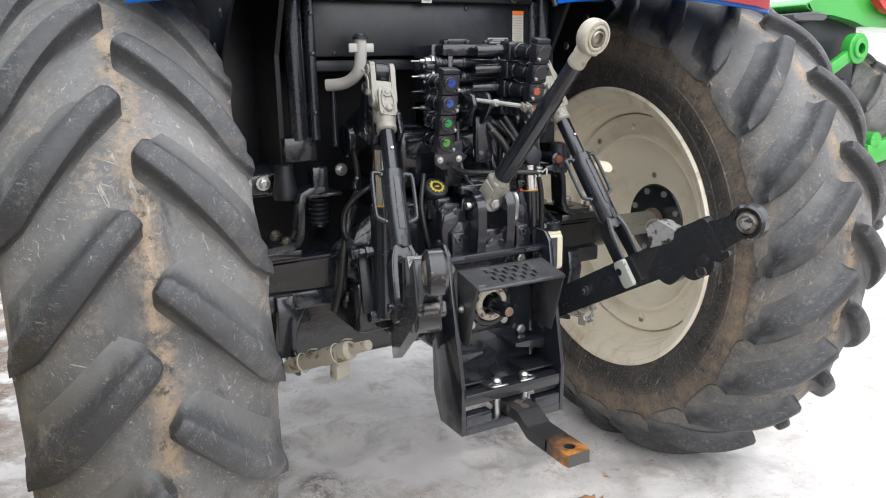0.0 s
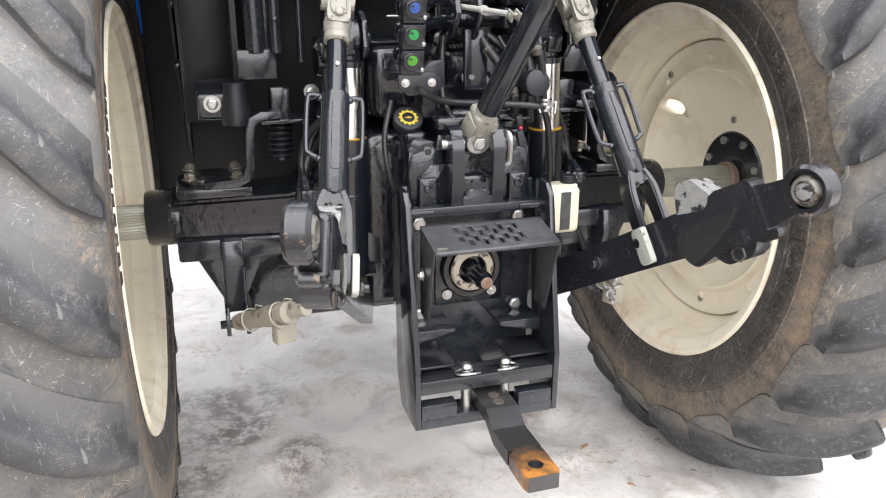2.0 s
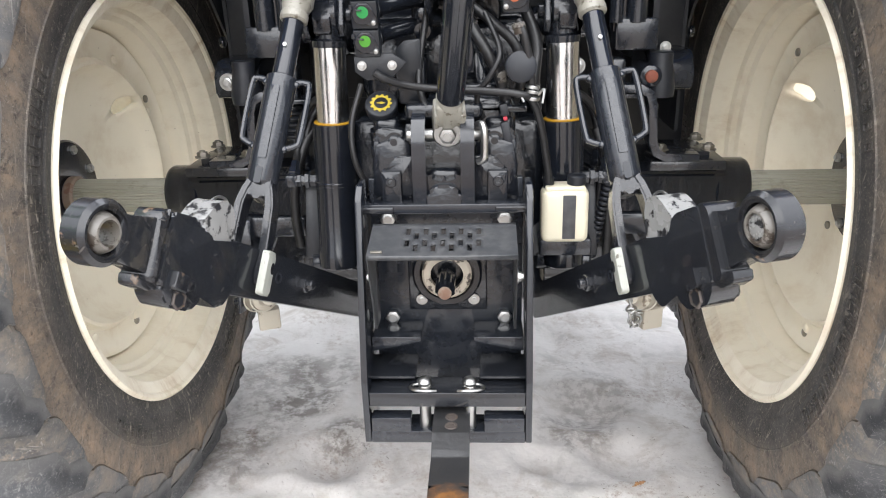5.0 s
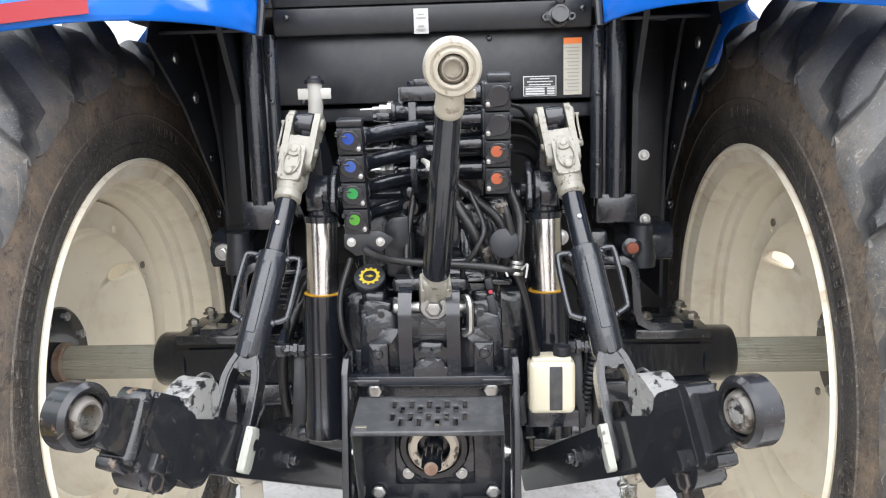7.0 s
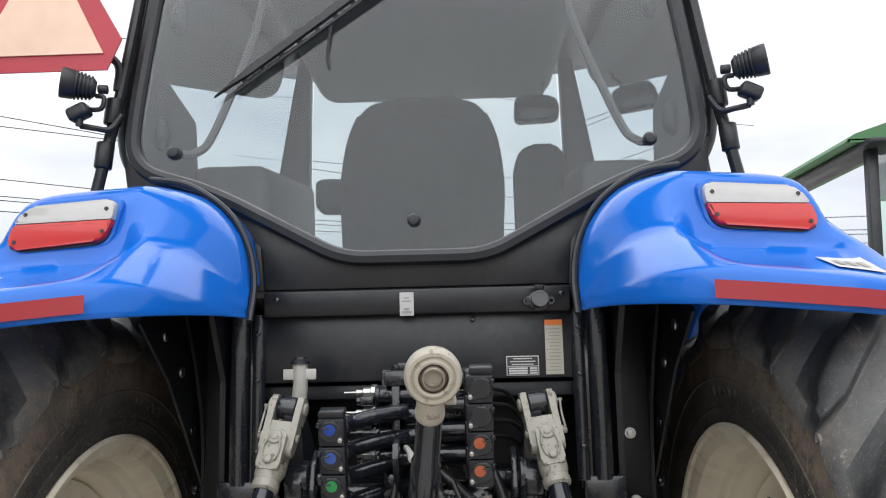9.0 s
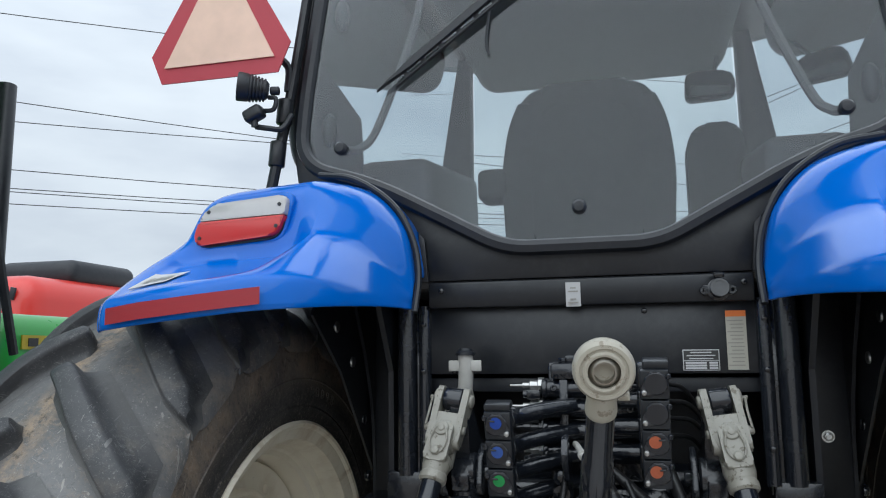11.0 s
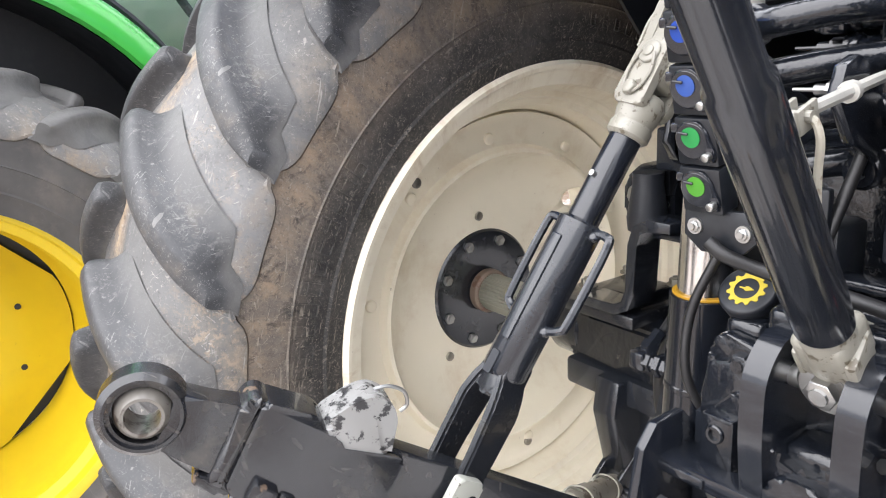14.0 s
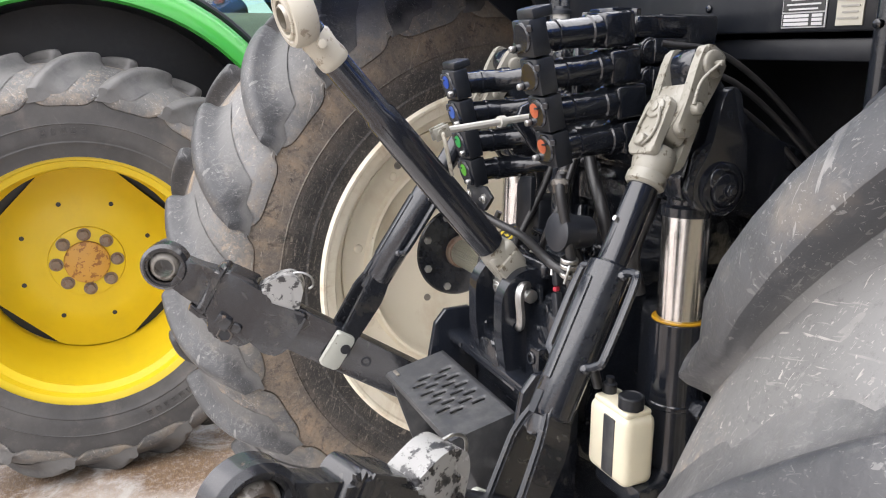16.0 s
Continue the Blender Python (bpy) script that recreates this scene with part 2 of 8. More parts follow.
def make_rim(name, col, rust=0.5, dirt=(0.30, 0.22, 0.13)):
    """Wheel paint with stains that run across the barrel and chips on the flange."""
    M = Mat(name, col, 0.42, coat=0.0)
    r, x = M.radius()
    sep = M.n.new("ShaderNodeSeparateXYZ")
    M.l.new(M.pos, sep.inputs[0])
    com = M.n.new("ShaderNodeCombineXYZ")
    M.l.new(M.math('DIVIDE', sep.outputs[1], r), com.inputs[0])
    M.l.new(M.math('DIVIDE', sep.outputs[2], r), com.inputs[1])
    M.l.new(M.math('MULTIPLY', x, 0.6), com.inputs[2])
    plain, polar = M.pos, com.outputs[0]
    M.over(tuple(c * 0.80 for c in col), M.ramp(M.noise(3.5, 6), 0.4, 0.75, 0, 0.4))
    M.over(dirt, M.math('MULTIPLY', M.ramp(M.noise(7, 8, 0.7), 0.52, 0.78), rust))
    M.pos = polar
    run = M.ramp(M.noise(9, 7, 0.7), 0.50, 0.66)
    thin = M.ramp(M.noise(60, 4, 0.6), 0.66, 0.70)
    M.pos = plain
    barrel = M.ramp(r, 0.40, 0.46)
    M.over((0.42, 0.27, 0.11), M.math('MULTIPLY', M.math('MULTIPLY', run, barrel), M.ramp(M.noise(13, 7, 0.7), 0.40, 0.62, 0, 1.3 * rust)))
    M.over((0.10, 0.07, 0.045), M.math('MULTIPLY', M.math('MULTIPLY', thin, M.ramp(r, 0.495, 0.505)), M.ramp(M.noise(5, 3), 0.45, 0.55, 0, 2.2 * rust)))
    M.over((0.16, 0.08, 0.03), M.math('MULTIPLY', M.ramp(M.noise(55, 6, 0.7), 0.68, 0.74), 1.4 * rust))
    M.rough(M.noise(12, 4), 0.3, 0.6)
    M.bump(M.noise(40, 4), 0.001, 0.25)
    return M.m


def make_worn(name, paint, under, edge=0.56, rough=0.45, scale=38, scuff=0.0, coat=0.0):
    M = Mat(name, paint, rough, coat=coat)
    if scuff:
        scratches(M, (0.20, 0.18, 0.155), scuff, 60, 0.46)
        M.over((0.11, 0.085, 0.06), M.math('MULTIPLY', M.ramp(M.noise(6, 5), 0.52, 0.66), M.ramp(M.noise(50, 7, 0.75), 0.50, 0.62, 0, scuff)))
    M.over(under, M.ramp(M.noise(scale, 8, 0.65), edge, edge + 0.04))
    M.over((0.2, 0.17, 0.12), M.ramp(M.noise(9, 6), 0.60, 0.88, 0, 0.4))
    M.rough(M.noise(16, 5), max(0.06, rough - 0.1), rough + 0.15)
    M.bump(M.noise(scale, 8, 0.65), 0.0008, 0.5)
    return M.m


def make_metal(name, col, rough=0.25, wear=0.3, metal=1.0, brown=(0.2, 0.12, 0.06)):
    M = Mat(name, col, rough, metal)
    M.over(brown, M.ramp(M.noise(30, 7), 0.55, 0.8, 0, wear))
    M.rough(M.noise(25, 5), rough * 0.7, rough + 0.2)
    M.bump(M.noise(150, 3), 0.0004, 0.3)
    return M.m


def make_plain(name, col, rough=0.4, metal=0.0, coat=0.0, var=0.15, bump=0.2, scale=8):
    M = Mat(name, col, rough, metal, coat)
    M.over(tuple(min(1, c * 0.6 + 0.03) for c in col), M.ramp(M.noise(scale, 6), 0.4, 0.8, 0, var * 2))
    M.rough(M.noise(scale * 2, 4), max(0.03, rough - 0.08), rough + 0.12)
    M.bump(M.noise(scale * 14, 3), 0.0006, bump)
    return M.m


def make_glass(name, tint, gloss=0.10, rough=0.02):
    m = bpy.data.materials.new(name)
    m.use_nodes = True
    n, l = m.node_tree.nodes, m.node_tree.links
    n.clear()
    out, mix = n.new("ShaderNodeOutputMaterial"), n.new("ShaderNodeMixShader")
    tr, gl, fr, ad = n.new("ShaderNodeBsdfTransparent"), n.new("ShaderNodeBsdfGlossy"), n.new("ShaderNodeFresnel"), n.new("ShaderNodeMath")
    fr.inputs["IOR"].default_value = 1.45
    ad.inputs[1].default_value = gloss
    tr.inputs[0].default_value = rgb(tint)
    gl.inputs["Roughness"].default_value = rough
    gl.inputs[0].default_value = (0.9, 0.92, 0.95, 1)
    l.new(fr.outputs[0], ad.inputs[0])
    l.new(ad.outputs[0], mix.inputs[0])
    l.new(tr.outputs[0], mix.inputs[1])
    l.new(gl.outputs[0], mix.inputs[2])
    l.new(mix.outputs[0], out.inputs[0])
    return m


def make_snow():
    M = Mat("trodden_snow", (0.66, 0.635, 0.615), 0.6, spec=0.3)
    M.over((0.47, 0.45, 0.43), M.ramp(M.noise(2.3, 8, 0.65), 0.44, 0.64, 0, 0.7))
    M.over((0.40, 0.355, 0.315), M.ramp(M.noise(6.5, 9, 0.7, distort=0.6), 0.52, 0.66, 0, 0.8))
    sep = M.n.new("ShaderNodeSeparateXYZ")
    M.l.new(M.pos, sep.inputs[0])
    far = M.ramp(M.math('ADD', sep.outputs[0], M.math('MULTIPLY', M.noise(2.2, 6), 1.2)), -0.35, -0.75)
    # unseen ground at the back, browned so black paint reflects less bright snow
    unseen_dark = M.ramp(M.math('ADD', sep.outputs[1], M.math('MULTIPLY', M.noise(1.7, 6), 0.9)), -0.9, -1.3)
    far = M.math('MAXIMUM', far, unseen_dark)
    straw = M.math('MULTIPLY', far, M.ramp(M.noise(3.1, 7, 0.65), 0.40, 0.46))
    M.over((0.15, 0.10, 0.065), straw)
    M.over((0.30, 0.21, 0.12), M.math('MULTIPLY', straw, M.ramp(M.noise(60, 5, 0.7, stretch=(1, 6, 1)), 0.5, 0.66)))
    M.over((0.09, 0.075, 0.06), M.ramp(M.noise(34, 7, 0.72), 0.66, 0.71, 0, 0.8))
    M.over((0.16, 0.11, 0.08), M.ramp(M.noise(8, 8, 0.75), 0.63, 0.70, 0, 0.85))
    M.over((0.54, 0.52, 0.505), M.ramp(M.noise(60, 6, 0.7), 0.50, 0.70, 0, 0.4))
    M.over((0.10, 0.08, 0.065), M.math('MULTIPLY', M.ramp(M.noise(1.9, 4), 0.42, 0.58), M.ramp(M.noise(70, 3, 0.6, stretch=(1, 0.3, 1), turn=(0, 0, 0.5)), 0.70, 0.73, 0, 0.8)))
    M.over((0.40, 0.345, 0.31), M.math('MULTIPLY', M.ramp(M.noise(3.4, 6), 0.50, 0.64), M.ramp(M.noise(55, 7, 0.78), 0.50, 0.60, 0, 0.9)))
    M.over((0.16, 0.12, 0.09), M.math('MULTIPLY', M.ramp(M.noise(2.7, 6), 0.50, 0.64), M.ramp(M.noise(120, 5, 0.7), 0.60, 0.66, 0, 0.9)))
    M.over((0.44, 0.425, 0.41), M.ramp(M.noise(4.6, 8, 0.7, distort=0.8), 0.54, 0.64, 0, 0.75))
    M.over((0.10, 0.075, 0.055), M.ramp(M.noise(17, 8, 0.78), 0.66, 0.70, 0, 0.9))
    # thawed, dirty spots trodden beside the wheel
    wob = M.math('MULTIPLY', M.noise(14, 5, 0.65), 0.14)
    for px, py, pr, am in ((-0.477, 0.384, 0.10, 0.8), (-0.331, 0.213, 0.09, 0.8), (-0.592, 0.513, 0.16, 0.5), (-0.62, 0.26, 0.14, 0.5), (-0.64, 0.08, 0.13, 0.5), (-0.452, 0.56, 0.14, 0.5), (0.33, 0.22, 0.11, 0.6), (0.42, 0.42, 0.14, 0.45)):
        dx, dy = M.math('SUBTRACT', sep.outputs[0], px), M.math('SUBTRACT', sep.outputs[1], py)
        dist = M.math('ADD', M.math('SQRT', M.math('ADD', M.math('MULTIPLY', dx, dx), M.math('MULTIPLY', dy, dy)), 0), wob)
        M.over((0.12, 0.10, 0.085), M.math('MULTIPLY', M.ramp(dist, pr + 0.09, pr + 0.03), M.ramp(M.noise(26, 6, 0.7), 0.42, 0.56, 0.1, am)))
    M.rough(M.noise(10, 5), 0.2, 0.75)
    M.bump(M.noise(4.5, 3, 0.5), 0.035, 0.5).bump(M.noise(13, 3, 0.5), 0.014, 0.35).bump(M.noise(75, 4, 0.6), 0.004, 0.35)
    return M.m


def make_rust(name="rusty_steel"):
    M = Mat(name, (0.022, 0.022, 0.023), 0.32, coat=0.4)
    sep = M.n.new("ShaderNodeSeparateXYZ")
    M.l.new(M.pos, sep.inputs[0])
    tip = M.ramp(M.math('ADD', sep.outputs[1], M.math('MULTIPLY', M.noise(20, 6), 0.12)), -0.53, -0.60)
    M.over((0.16, 0.075, 0.03), tip)
    M.over((0.46, 0.19, 0.035), M.math('MULTIPLY', tip, M.ramp(M.noise(22, 6), 0.45, 0.6)))
    M.over((0.05, 0.035, 0.028), M.math('MULTIPLY', tip, M.ramp(M.noise(30, 6), 0.60, 0.68, 0, 0.8)))
    end = M.ramp(sep.outputs[1], -0.6825, -0.6835)
    M.over((0.035, 0.034, 0.034), end)
    M.bump(M.noise(90, 6), 0.001, 0.6)
    return M.m


BLACK = make_black()
SATIN = make_black("satin_black_panel", (0.0080, 0.0098, 0.0135), 0.36, 0.12, 0.0)
LINER = make_black("dull_black_plastic", (0.0100, 0.0120, 0.0168), 0.45, 0.08, 0.0)
GLOSS = make_black("gloss_black_paint", (0.0095, 0.0115, 0.0165), 0.16, 0.08)
SHEET = make_black("dusty_black_sheet", (0.040, 0.042, 0.046), 0.38, 0.6, 0.0)
CAST = make_cast()
RUBBER = make_rubber()
GREYRUBBER = make_grey_rubber()
FLOOR = make_floor()
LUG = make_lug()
CREAM = make_rim("cream_rim_paint", (0.90, 0.83, 0.67), 0.48, (0.58, 0.42, 0.24))
YELLOW_RIM = make_rim("yellow_rim_paint", (0.68, 0.50, 0.012), 0.18, (0.42, 0.30, 0.06))
CHROME = make_metal("chrome", (0.80, 0.80, 0.80), 0.12, 0.05)
ZINC = make_metal("zinc_plated", (0.46, 0.46, 0.45), 0.32, 0.2)
STEEL = make_metal("bare_steel", (0.34, 0.32, 0.28), 0.42, 0.5)
AXLE = make_metal("oiled_axle_steel", (0.40, 0.40, 0.345), 0.42, 0.5, 0.6, (0.12, 0.105, 0.06))
SILVER = make_worn("chipped_silver_paint", (0.25, 0.24, 0.205), (0.10, 0.085, 0.06), 0.585, 0.28, 90)
WHITEWORN = make_worn("worn_white_paint", (0.23, 0.23, 0.225), (0.022, 0.022, 0.024), 0.52, 0.26, 42)
BARE = make_worn("scuffed_black_steel", (0.013, 0.0145, 0.018), (0.10, 0.095, 0.09), 0.69, 0.20, scuff=0.16, coat=0.35)
EDGE = make_worn("rubbed_edge_steel", (0.014, 0.015, 0.018), (0.12, 0.085, 0.06), 0.63, 0.22, 30, scuff=0.3, coat=0.25)
RUSTEDGE = make_worn("rust_worn_collar", (0.075, 0.062, 0.055), (0.24, 0.11, 0.045), 0.56, 0.45, 30)
RUST = make_rust()
PINKISH = make_worn("rusty_pto_steel", (0.20, 0.15, 0.115), (0.16, 0.09, 0.06), 0.55, 0.5)
STAB = make_worn("dirty_galvanised", (0.36, 0.33, 0.27), (0.14, 0.11, 0.08), 0.55, 0.6, 30)
CREAMSTEEL = make_worn("greasy_cream_ring", (0.42, 0.37, 0.30), (0.05, 0.04, 0.032), 0.54, 0.5)
OLDSTEEL = make_worn("dirty_ball_steel", (0.15, 0.14, 0.125), (0.05, 0.04, 0.032), 0.52, 0.3, 60)
PLATEGREY = make_worn("pale_galvanised_plate", (0.36, 0.37, 0.33), (0.10, 0.09, 0.07), 0.62, 0.38, 50)
BLUE = make_plain("blue_gloss_paint", (0.008, 0.124, 0.54), 0.11, var=0.08, bump=0.02, scale=3)
BLUE.node_tree.nodes["Principled BSDF"].inputs["Specular IOR Level"].default_value = 0.36
GREEN = make_plain("green_gloss_paint", (0.045, 0.36, 0.05), 0.28, coat=0.4, var=0.1, bump=0.03, scale=3)
GREEN_DULL = make_plain("faded_green_paint", (0.055, 0.17, 0.06), 0.5, var=0.15, scale=5)
RED = make_plain("red_gloss_paint", (0.62, 0.03, 0.02), 0.3, coat=0.4, var=0.1, bump=0.03, scale=3)
REDTAPE = make_plain("red_reflective_tape", (0.29, 0.014, 0.022), 0.5, var=0.1)
ORANGE_FADED = make_plain("faded_orange_film", (0.80, 0.56, 0.44), 0.5, var=0.22, scale=10)
SMVRED = make_plain("dark_red_film", (0.42, 0.03, 0.05), 0.45, var=0.15)
LENS_RED = make_plain("red_lens", (0.52, 0.010, 0.008), 0.15, coat=0.35, var=0.1, bump=0.05)
LENS_WHITE = make_plain("clear_lens", (0.42, 0.41, 0.40), 0.15, coat=0.6, var=0.15, bump=0.3, scale=20)
LENS_AMBER = make_plain("amber_lens", (0.85, 0.22, 0.02), 0.15, coat=0.5, var=0.1)
PLASTIC_W = make_plain("milky_plastic", (0.74, 0.69, 0.53), 0.35, var=0.12, scale=14)
WHITE_P = make_plain("white_plastic", (0.42, 0.41, 0.38), 0.35, var=0.2, scale=25)
EYE_W = make_worn("worn_cream_casting", (0.37, 0.345, 0.285), (0.22, 0.19, 0.145), 0.58, 0.4, 55)
PAPER = make_plain("white_sticker", (0.50, 0.50, 0.50), 0.5, var=0.06)
PAPER_Y = make_plain("cream_sticker", (0.46, 0.44, 0.37), 0.5, var=0.08)
ORANGE = make_plain("orange_sticker", (0.80, 0.20, 0.03), 0.5, var=0.05)
INK = make_plain("dark_ink", (0.03, 0.03, 0.03), 0.5, var=0.0)
INK_MID = make_plain("grey_ink", (0.30, 0.29, 0.26), 0.5, var=0.0)
DOT_BLUE = make_plain("blue_disc", (0.008, 0.045, 0.28), 0.4, var=0.08, scale=60)
DOT_BLUE2 = make_plain("pale_blue_disc", (0.025, 0.07, 0.28), 0.4, var=0.08, scale=60)
DOT_GREEN = make_plain("green_disc", (0.015, 0.22, 0.05), 0.4, var=0.08, scale=60)
DOT_LIME = make_plain("lime_disc", (0.06, 0.25, 0.02), 0.4, var=0.08, scale=60)
DOT_ORANGE = make_plain("terracotta_disc", (0.36, 0.085, 0.035), 0.4, var=0.08, scale=60)
AMBER_RING = make_plain("amber_ring", (0.50, 0.27, 0.01), 0.4, var=0.1)
GEAR_Y = make_plain("yellow_print", (0.48, 0.37, 0.02), 0.45, var=0.05)
HOSE = make_plain("black_hose_rubber", (0.012, 0.012, 0.013), 0.38, var=0.1, scale=30)
SEAT = make_plain("grey_seat_cloth", (0.050, 0.050, 0.053), 0.9, var=0.2, bump=0.15, scale=12)
TRIM_G = make_plain("grey_cab_plastic", (0.10, 0.10, 0.105), 0.6, var=0.1)
DARKTRIM = make_plain("dark_headlining", (0.15, 0.15, 0.155), 0.8, var=0.1)
TAN = make_plain("tan_cab_plastic", (0.30, 0.29, 0.24), 0.6, var=0.1)
GLASS = make_glass("cab_glass", (0.72, 0.77, 0.78), 0.015)
GLASS_G = make_glass("green_tinted_glass", (0.62, 0.80, 0.74), 0.10)
MIRROR = make_metal("mirror_glass", (0.8, 0.82, 0.82), 0.03, 0.0)
HUBRUST = make_worn("rusty_hub_cap", (0.50, 0.27, 0.05), (0.26, 0.11, 0.03), 0.52, 0.5)
RUSTPLUG = make_worn("rust_red_plug", (0.20, 0.055, 0.03), (0.10, 0.04, 0.025), 0.52, 0.6, 60)
SNOW = make_snow()
CABLE = make_plain("dark_cable", (0.03, 0.03, 0.035), 0.6)
LEAF = make_plain("dry_leaf_brown", (0.40, 0.22, 0.10), 0.7, var=0.3, scale=60)
TREE = make_plain("bare_branches", (0.16, 0.12, 0.10), 0.9, var=0.3)


# ---- mesh helpers ----
def basis(d):
    d = Vector(d).normalized()
    up = Vector((0, 0, 1)) if abs(d.z) < 0.9 else Vector((1, 0, 0))
    a = d.cross(up).normalized()
    return a, a.cross(d).normalized(), d


def box(bm, c, s, rot=(0, 0, 0), bev=0.0, seg=2):
    m = Matrix.LocRotScale(Vector(c), Euler([radians(a) for a in rot]), Vector(s))
    g = bmesh.ops.create_cube(bm, size=1.0, matrix=m)
    if bev:
        edges = {e for v in g["verts"] for e in v.link_edges}
        bmesh.ops.bevel(bm, geom=list(edges), offset=min(bev, min(s) * 0.45), segments=seg, affect='EDGES', profile=0.5)
    return bm


def bar(bm, p0, p1, w, h, bev=0.003, ext=0.0):
    """A rectangular bar from p0 to p1: w across, h in the upright direction."""
    p0, p1 = Vector(p0), Vector(p1)
    a, b, d = basis(p1 - p0)
    L = (p1 - p0).length + 2 * ext
    m = Matrix((a, b, d)).transposed().to_4x4()
    m.translation = (p0 + p1) / 2
    g = bmesh.ops.create_cube(bm, size=1.0, matrix=m @ Matrix.Diagonal((w, h, L, 1)))
    if bev:
        edges = {e for v in g["verts"] for e in v.link_edges}
        bmesh.ops.bevel(bm, geom=list(edges), offset=min(bev, min(w, h, L) * 0.45), segments=2, affect='EDGES', profile=0.5)
    return bm


def ringed(bm, stations, seg=20, cap=True):
    """Circles (centre, radius, direction) joined in order."""
    loops = []
    for c, r, d in stations:
        a, b, _ = basis(d)
        loops.append([bm.verts.new(Vector(c) + (a * math.cos(2 * math.pi * k / seg) + b * math.sin(2 * math.pi * k / seg)) * r) for k in range(seg)])
    for p, q in zip(loops, loops[1:]):
        for k in range(seg):
            bm.faces.new((p[k], p[(k + 1) % seg], q[(k + 1) % seg], q[k]))
    if cap:
        bm.faces.new(loops[0][::-1])
        bm.faces.new(loops[-1])
    return bm


def cyl(bm, p0, p1, r0, r1=None, seg=20, bev=0.0):
    p0, p1 = Vector(p0), Vector(p1)
    r1 = r0 if r1 is None else r1
    d = p1 - p0
    n = d.normalized()
    st = [(p0, r0, d), (p1, r1, d)]
    if bev:
        bev = min(bev, d.length * 0.4)
        st = [(p0, r0 - bev, d), (p0 + n * bev * 0.4, r0 - bev * 0.3, d), (p0 + n * bev, r0, d), (p1 - n * bev, r1, d), (p1 - n * bev * 0.4, r1 - bev * 0.3, d), (p1, r1 - bev, d)]
    return ringed(bm, st, seg)


def turned(bm, p0, direction, prof, seg=24):
    """A turned piece along direction: prof is (distance along, radius)."""
    d = Vector(direction).normalized()
    return ringed(bm, [(Vector(p0) + d * s, r, d) for s, r in prof], seg)


def hollow(bm, c, axis, r_out, r_in, half, seg=28, bev=0.004):
    """A ring (an eye or washer) round axis."""
    a, b, d = basis(axis)
    prof = [(-half, r_in), (-half, r_out - bev), (-half + bev, r_out), (half - bev, r_out), (half, r_out - bev), (half, r_in)]
    loops = []
    for s, r in prof:
        loops.append([bm.verts.new(Vector(c) + d * s + (a * math.cos(2 * math.pi * k / seg) + b * math.sin(2 * math.pi * k / seg)) * r) for k in range(seg)])
    for i in range(len(loops)):
        p, q = loops[i], loops[(i + 1) % len(loops)]
        for k in range(seg):
            bm.faces.new((p[k], p[(k + 1) % seg], q[(k + 1) % seg], q[k]))
    return bm


def smooth_path(pts, n=8):
    pts = [Vector(p) for p in pts]
    if len(pts) < 3:
        return pts
    out = []
    ext = [pts[0] * 2 - pts[1]] + pts + [pts[-1] * 2 - pts[-2]]
    for i in range(1, len(ext) - 2):
        p0, p1, p2, p3 = ext[i - 1:i + 3]
        for k in range(n):
            t = k / n
            out.append(0.5 * ((2 * p1) + (p2 - p0) * t + (2 * p0 - 5 * p1 + 4 * p2 - p3) * t * t + (3 * p1 - p0 - 3 * p2 + p3) * t ** 3))
    out.append(pts[-1])
    return out


def hose(bm, pts, r, seg=8, n=6, smooth=True):
    path = smooth_path(pts, n) if smooth else [Vector(p) for p in pts]
    st = []
    a = None
    loops = []
    for i, p in enumerate(path):
        d = (path[min(i + 1, len(path) - 1)] - path[max(i - 1, 0)]).normalized()
        if a is None:
            a, b, _ = basis(d)
        else:
            a = (a - d * a.dot(d)).normalized()
        b = d.cross(a)
        loops.append([bm.verts.new(p + (a * math.cos(2 * math.pi * k / seg) + b * math.sin(2 * math.pi * k / seg)) * r) for k in range(seg)])
    for p, q in zip(loops, loops[1:]):
        for k in range(seg):
            bm.faces.new((p[k], p[(k + 1) % seg], q[(k + 1) % seg], q[k]))
    bm.faces.new(loops[0][::-1])
    bm.faces.new(loops[-1])
    return bm


def prism(bm, pts, axis, at, thick, bev=0.0):
    """A flat outline, pulled thick along axis ('x', 'y' or 'z') and centred at that coordinate."""
    place = {'x': lambda u, v, w: (w, u, v), 'y': lambda u, v, w: (u, w, v), 'z': lambda u, v, w: (u, v, w)}[axis]
    f0 = [bm.verts.new(place(u, v, at - thick / 2)) for u, v in pts]
    f1 = [bm.verts.new(place(u, v, at + thick / 2)) for u, v in pts]
    faces = [bm.faces.new(f0[::-1]), bm.faces.new(f1)]
    for k in range(len(pts)):
        j = (k + 1) % len(pts)
        faces.append(bm.faces.new((f0[k], f0[j], f1[j], f1[k])))
    if bev:
        edges = {e for f in faces for e in f.edges}
        bmesh.ops.bevel(bm, geom=list(edges), offset=bev, segments=2, affect='EDGES', profile=0.5)
    return bm


def lathe(bm, prof, seg=64, closed=False):
    """Turned round the x axis: prof is (x, radius)."""
    loops = [[bm.verts.new((x, r * math.cos(2 * math.pi * k / seg), r * math.sin(2 * math.pi * k / seg))) for k in range(seg)] for x, r in prof]
    pairs = list(zip(loops, loops[1:])) + ([(loops[-1], loops[0])] if closed else [])
    for p, q in pairs:
        for k in range(seg):
            bm.faces.new((p[k], p[(k + 1) % seg], q[(k + 1) % seg], q[k]))
    return bm


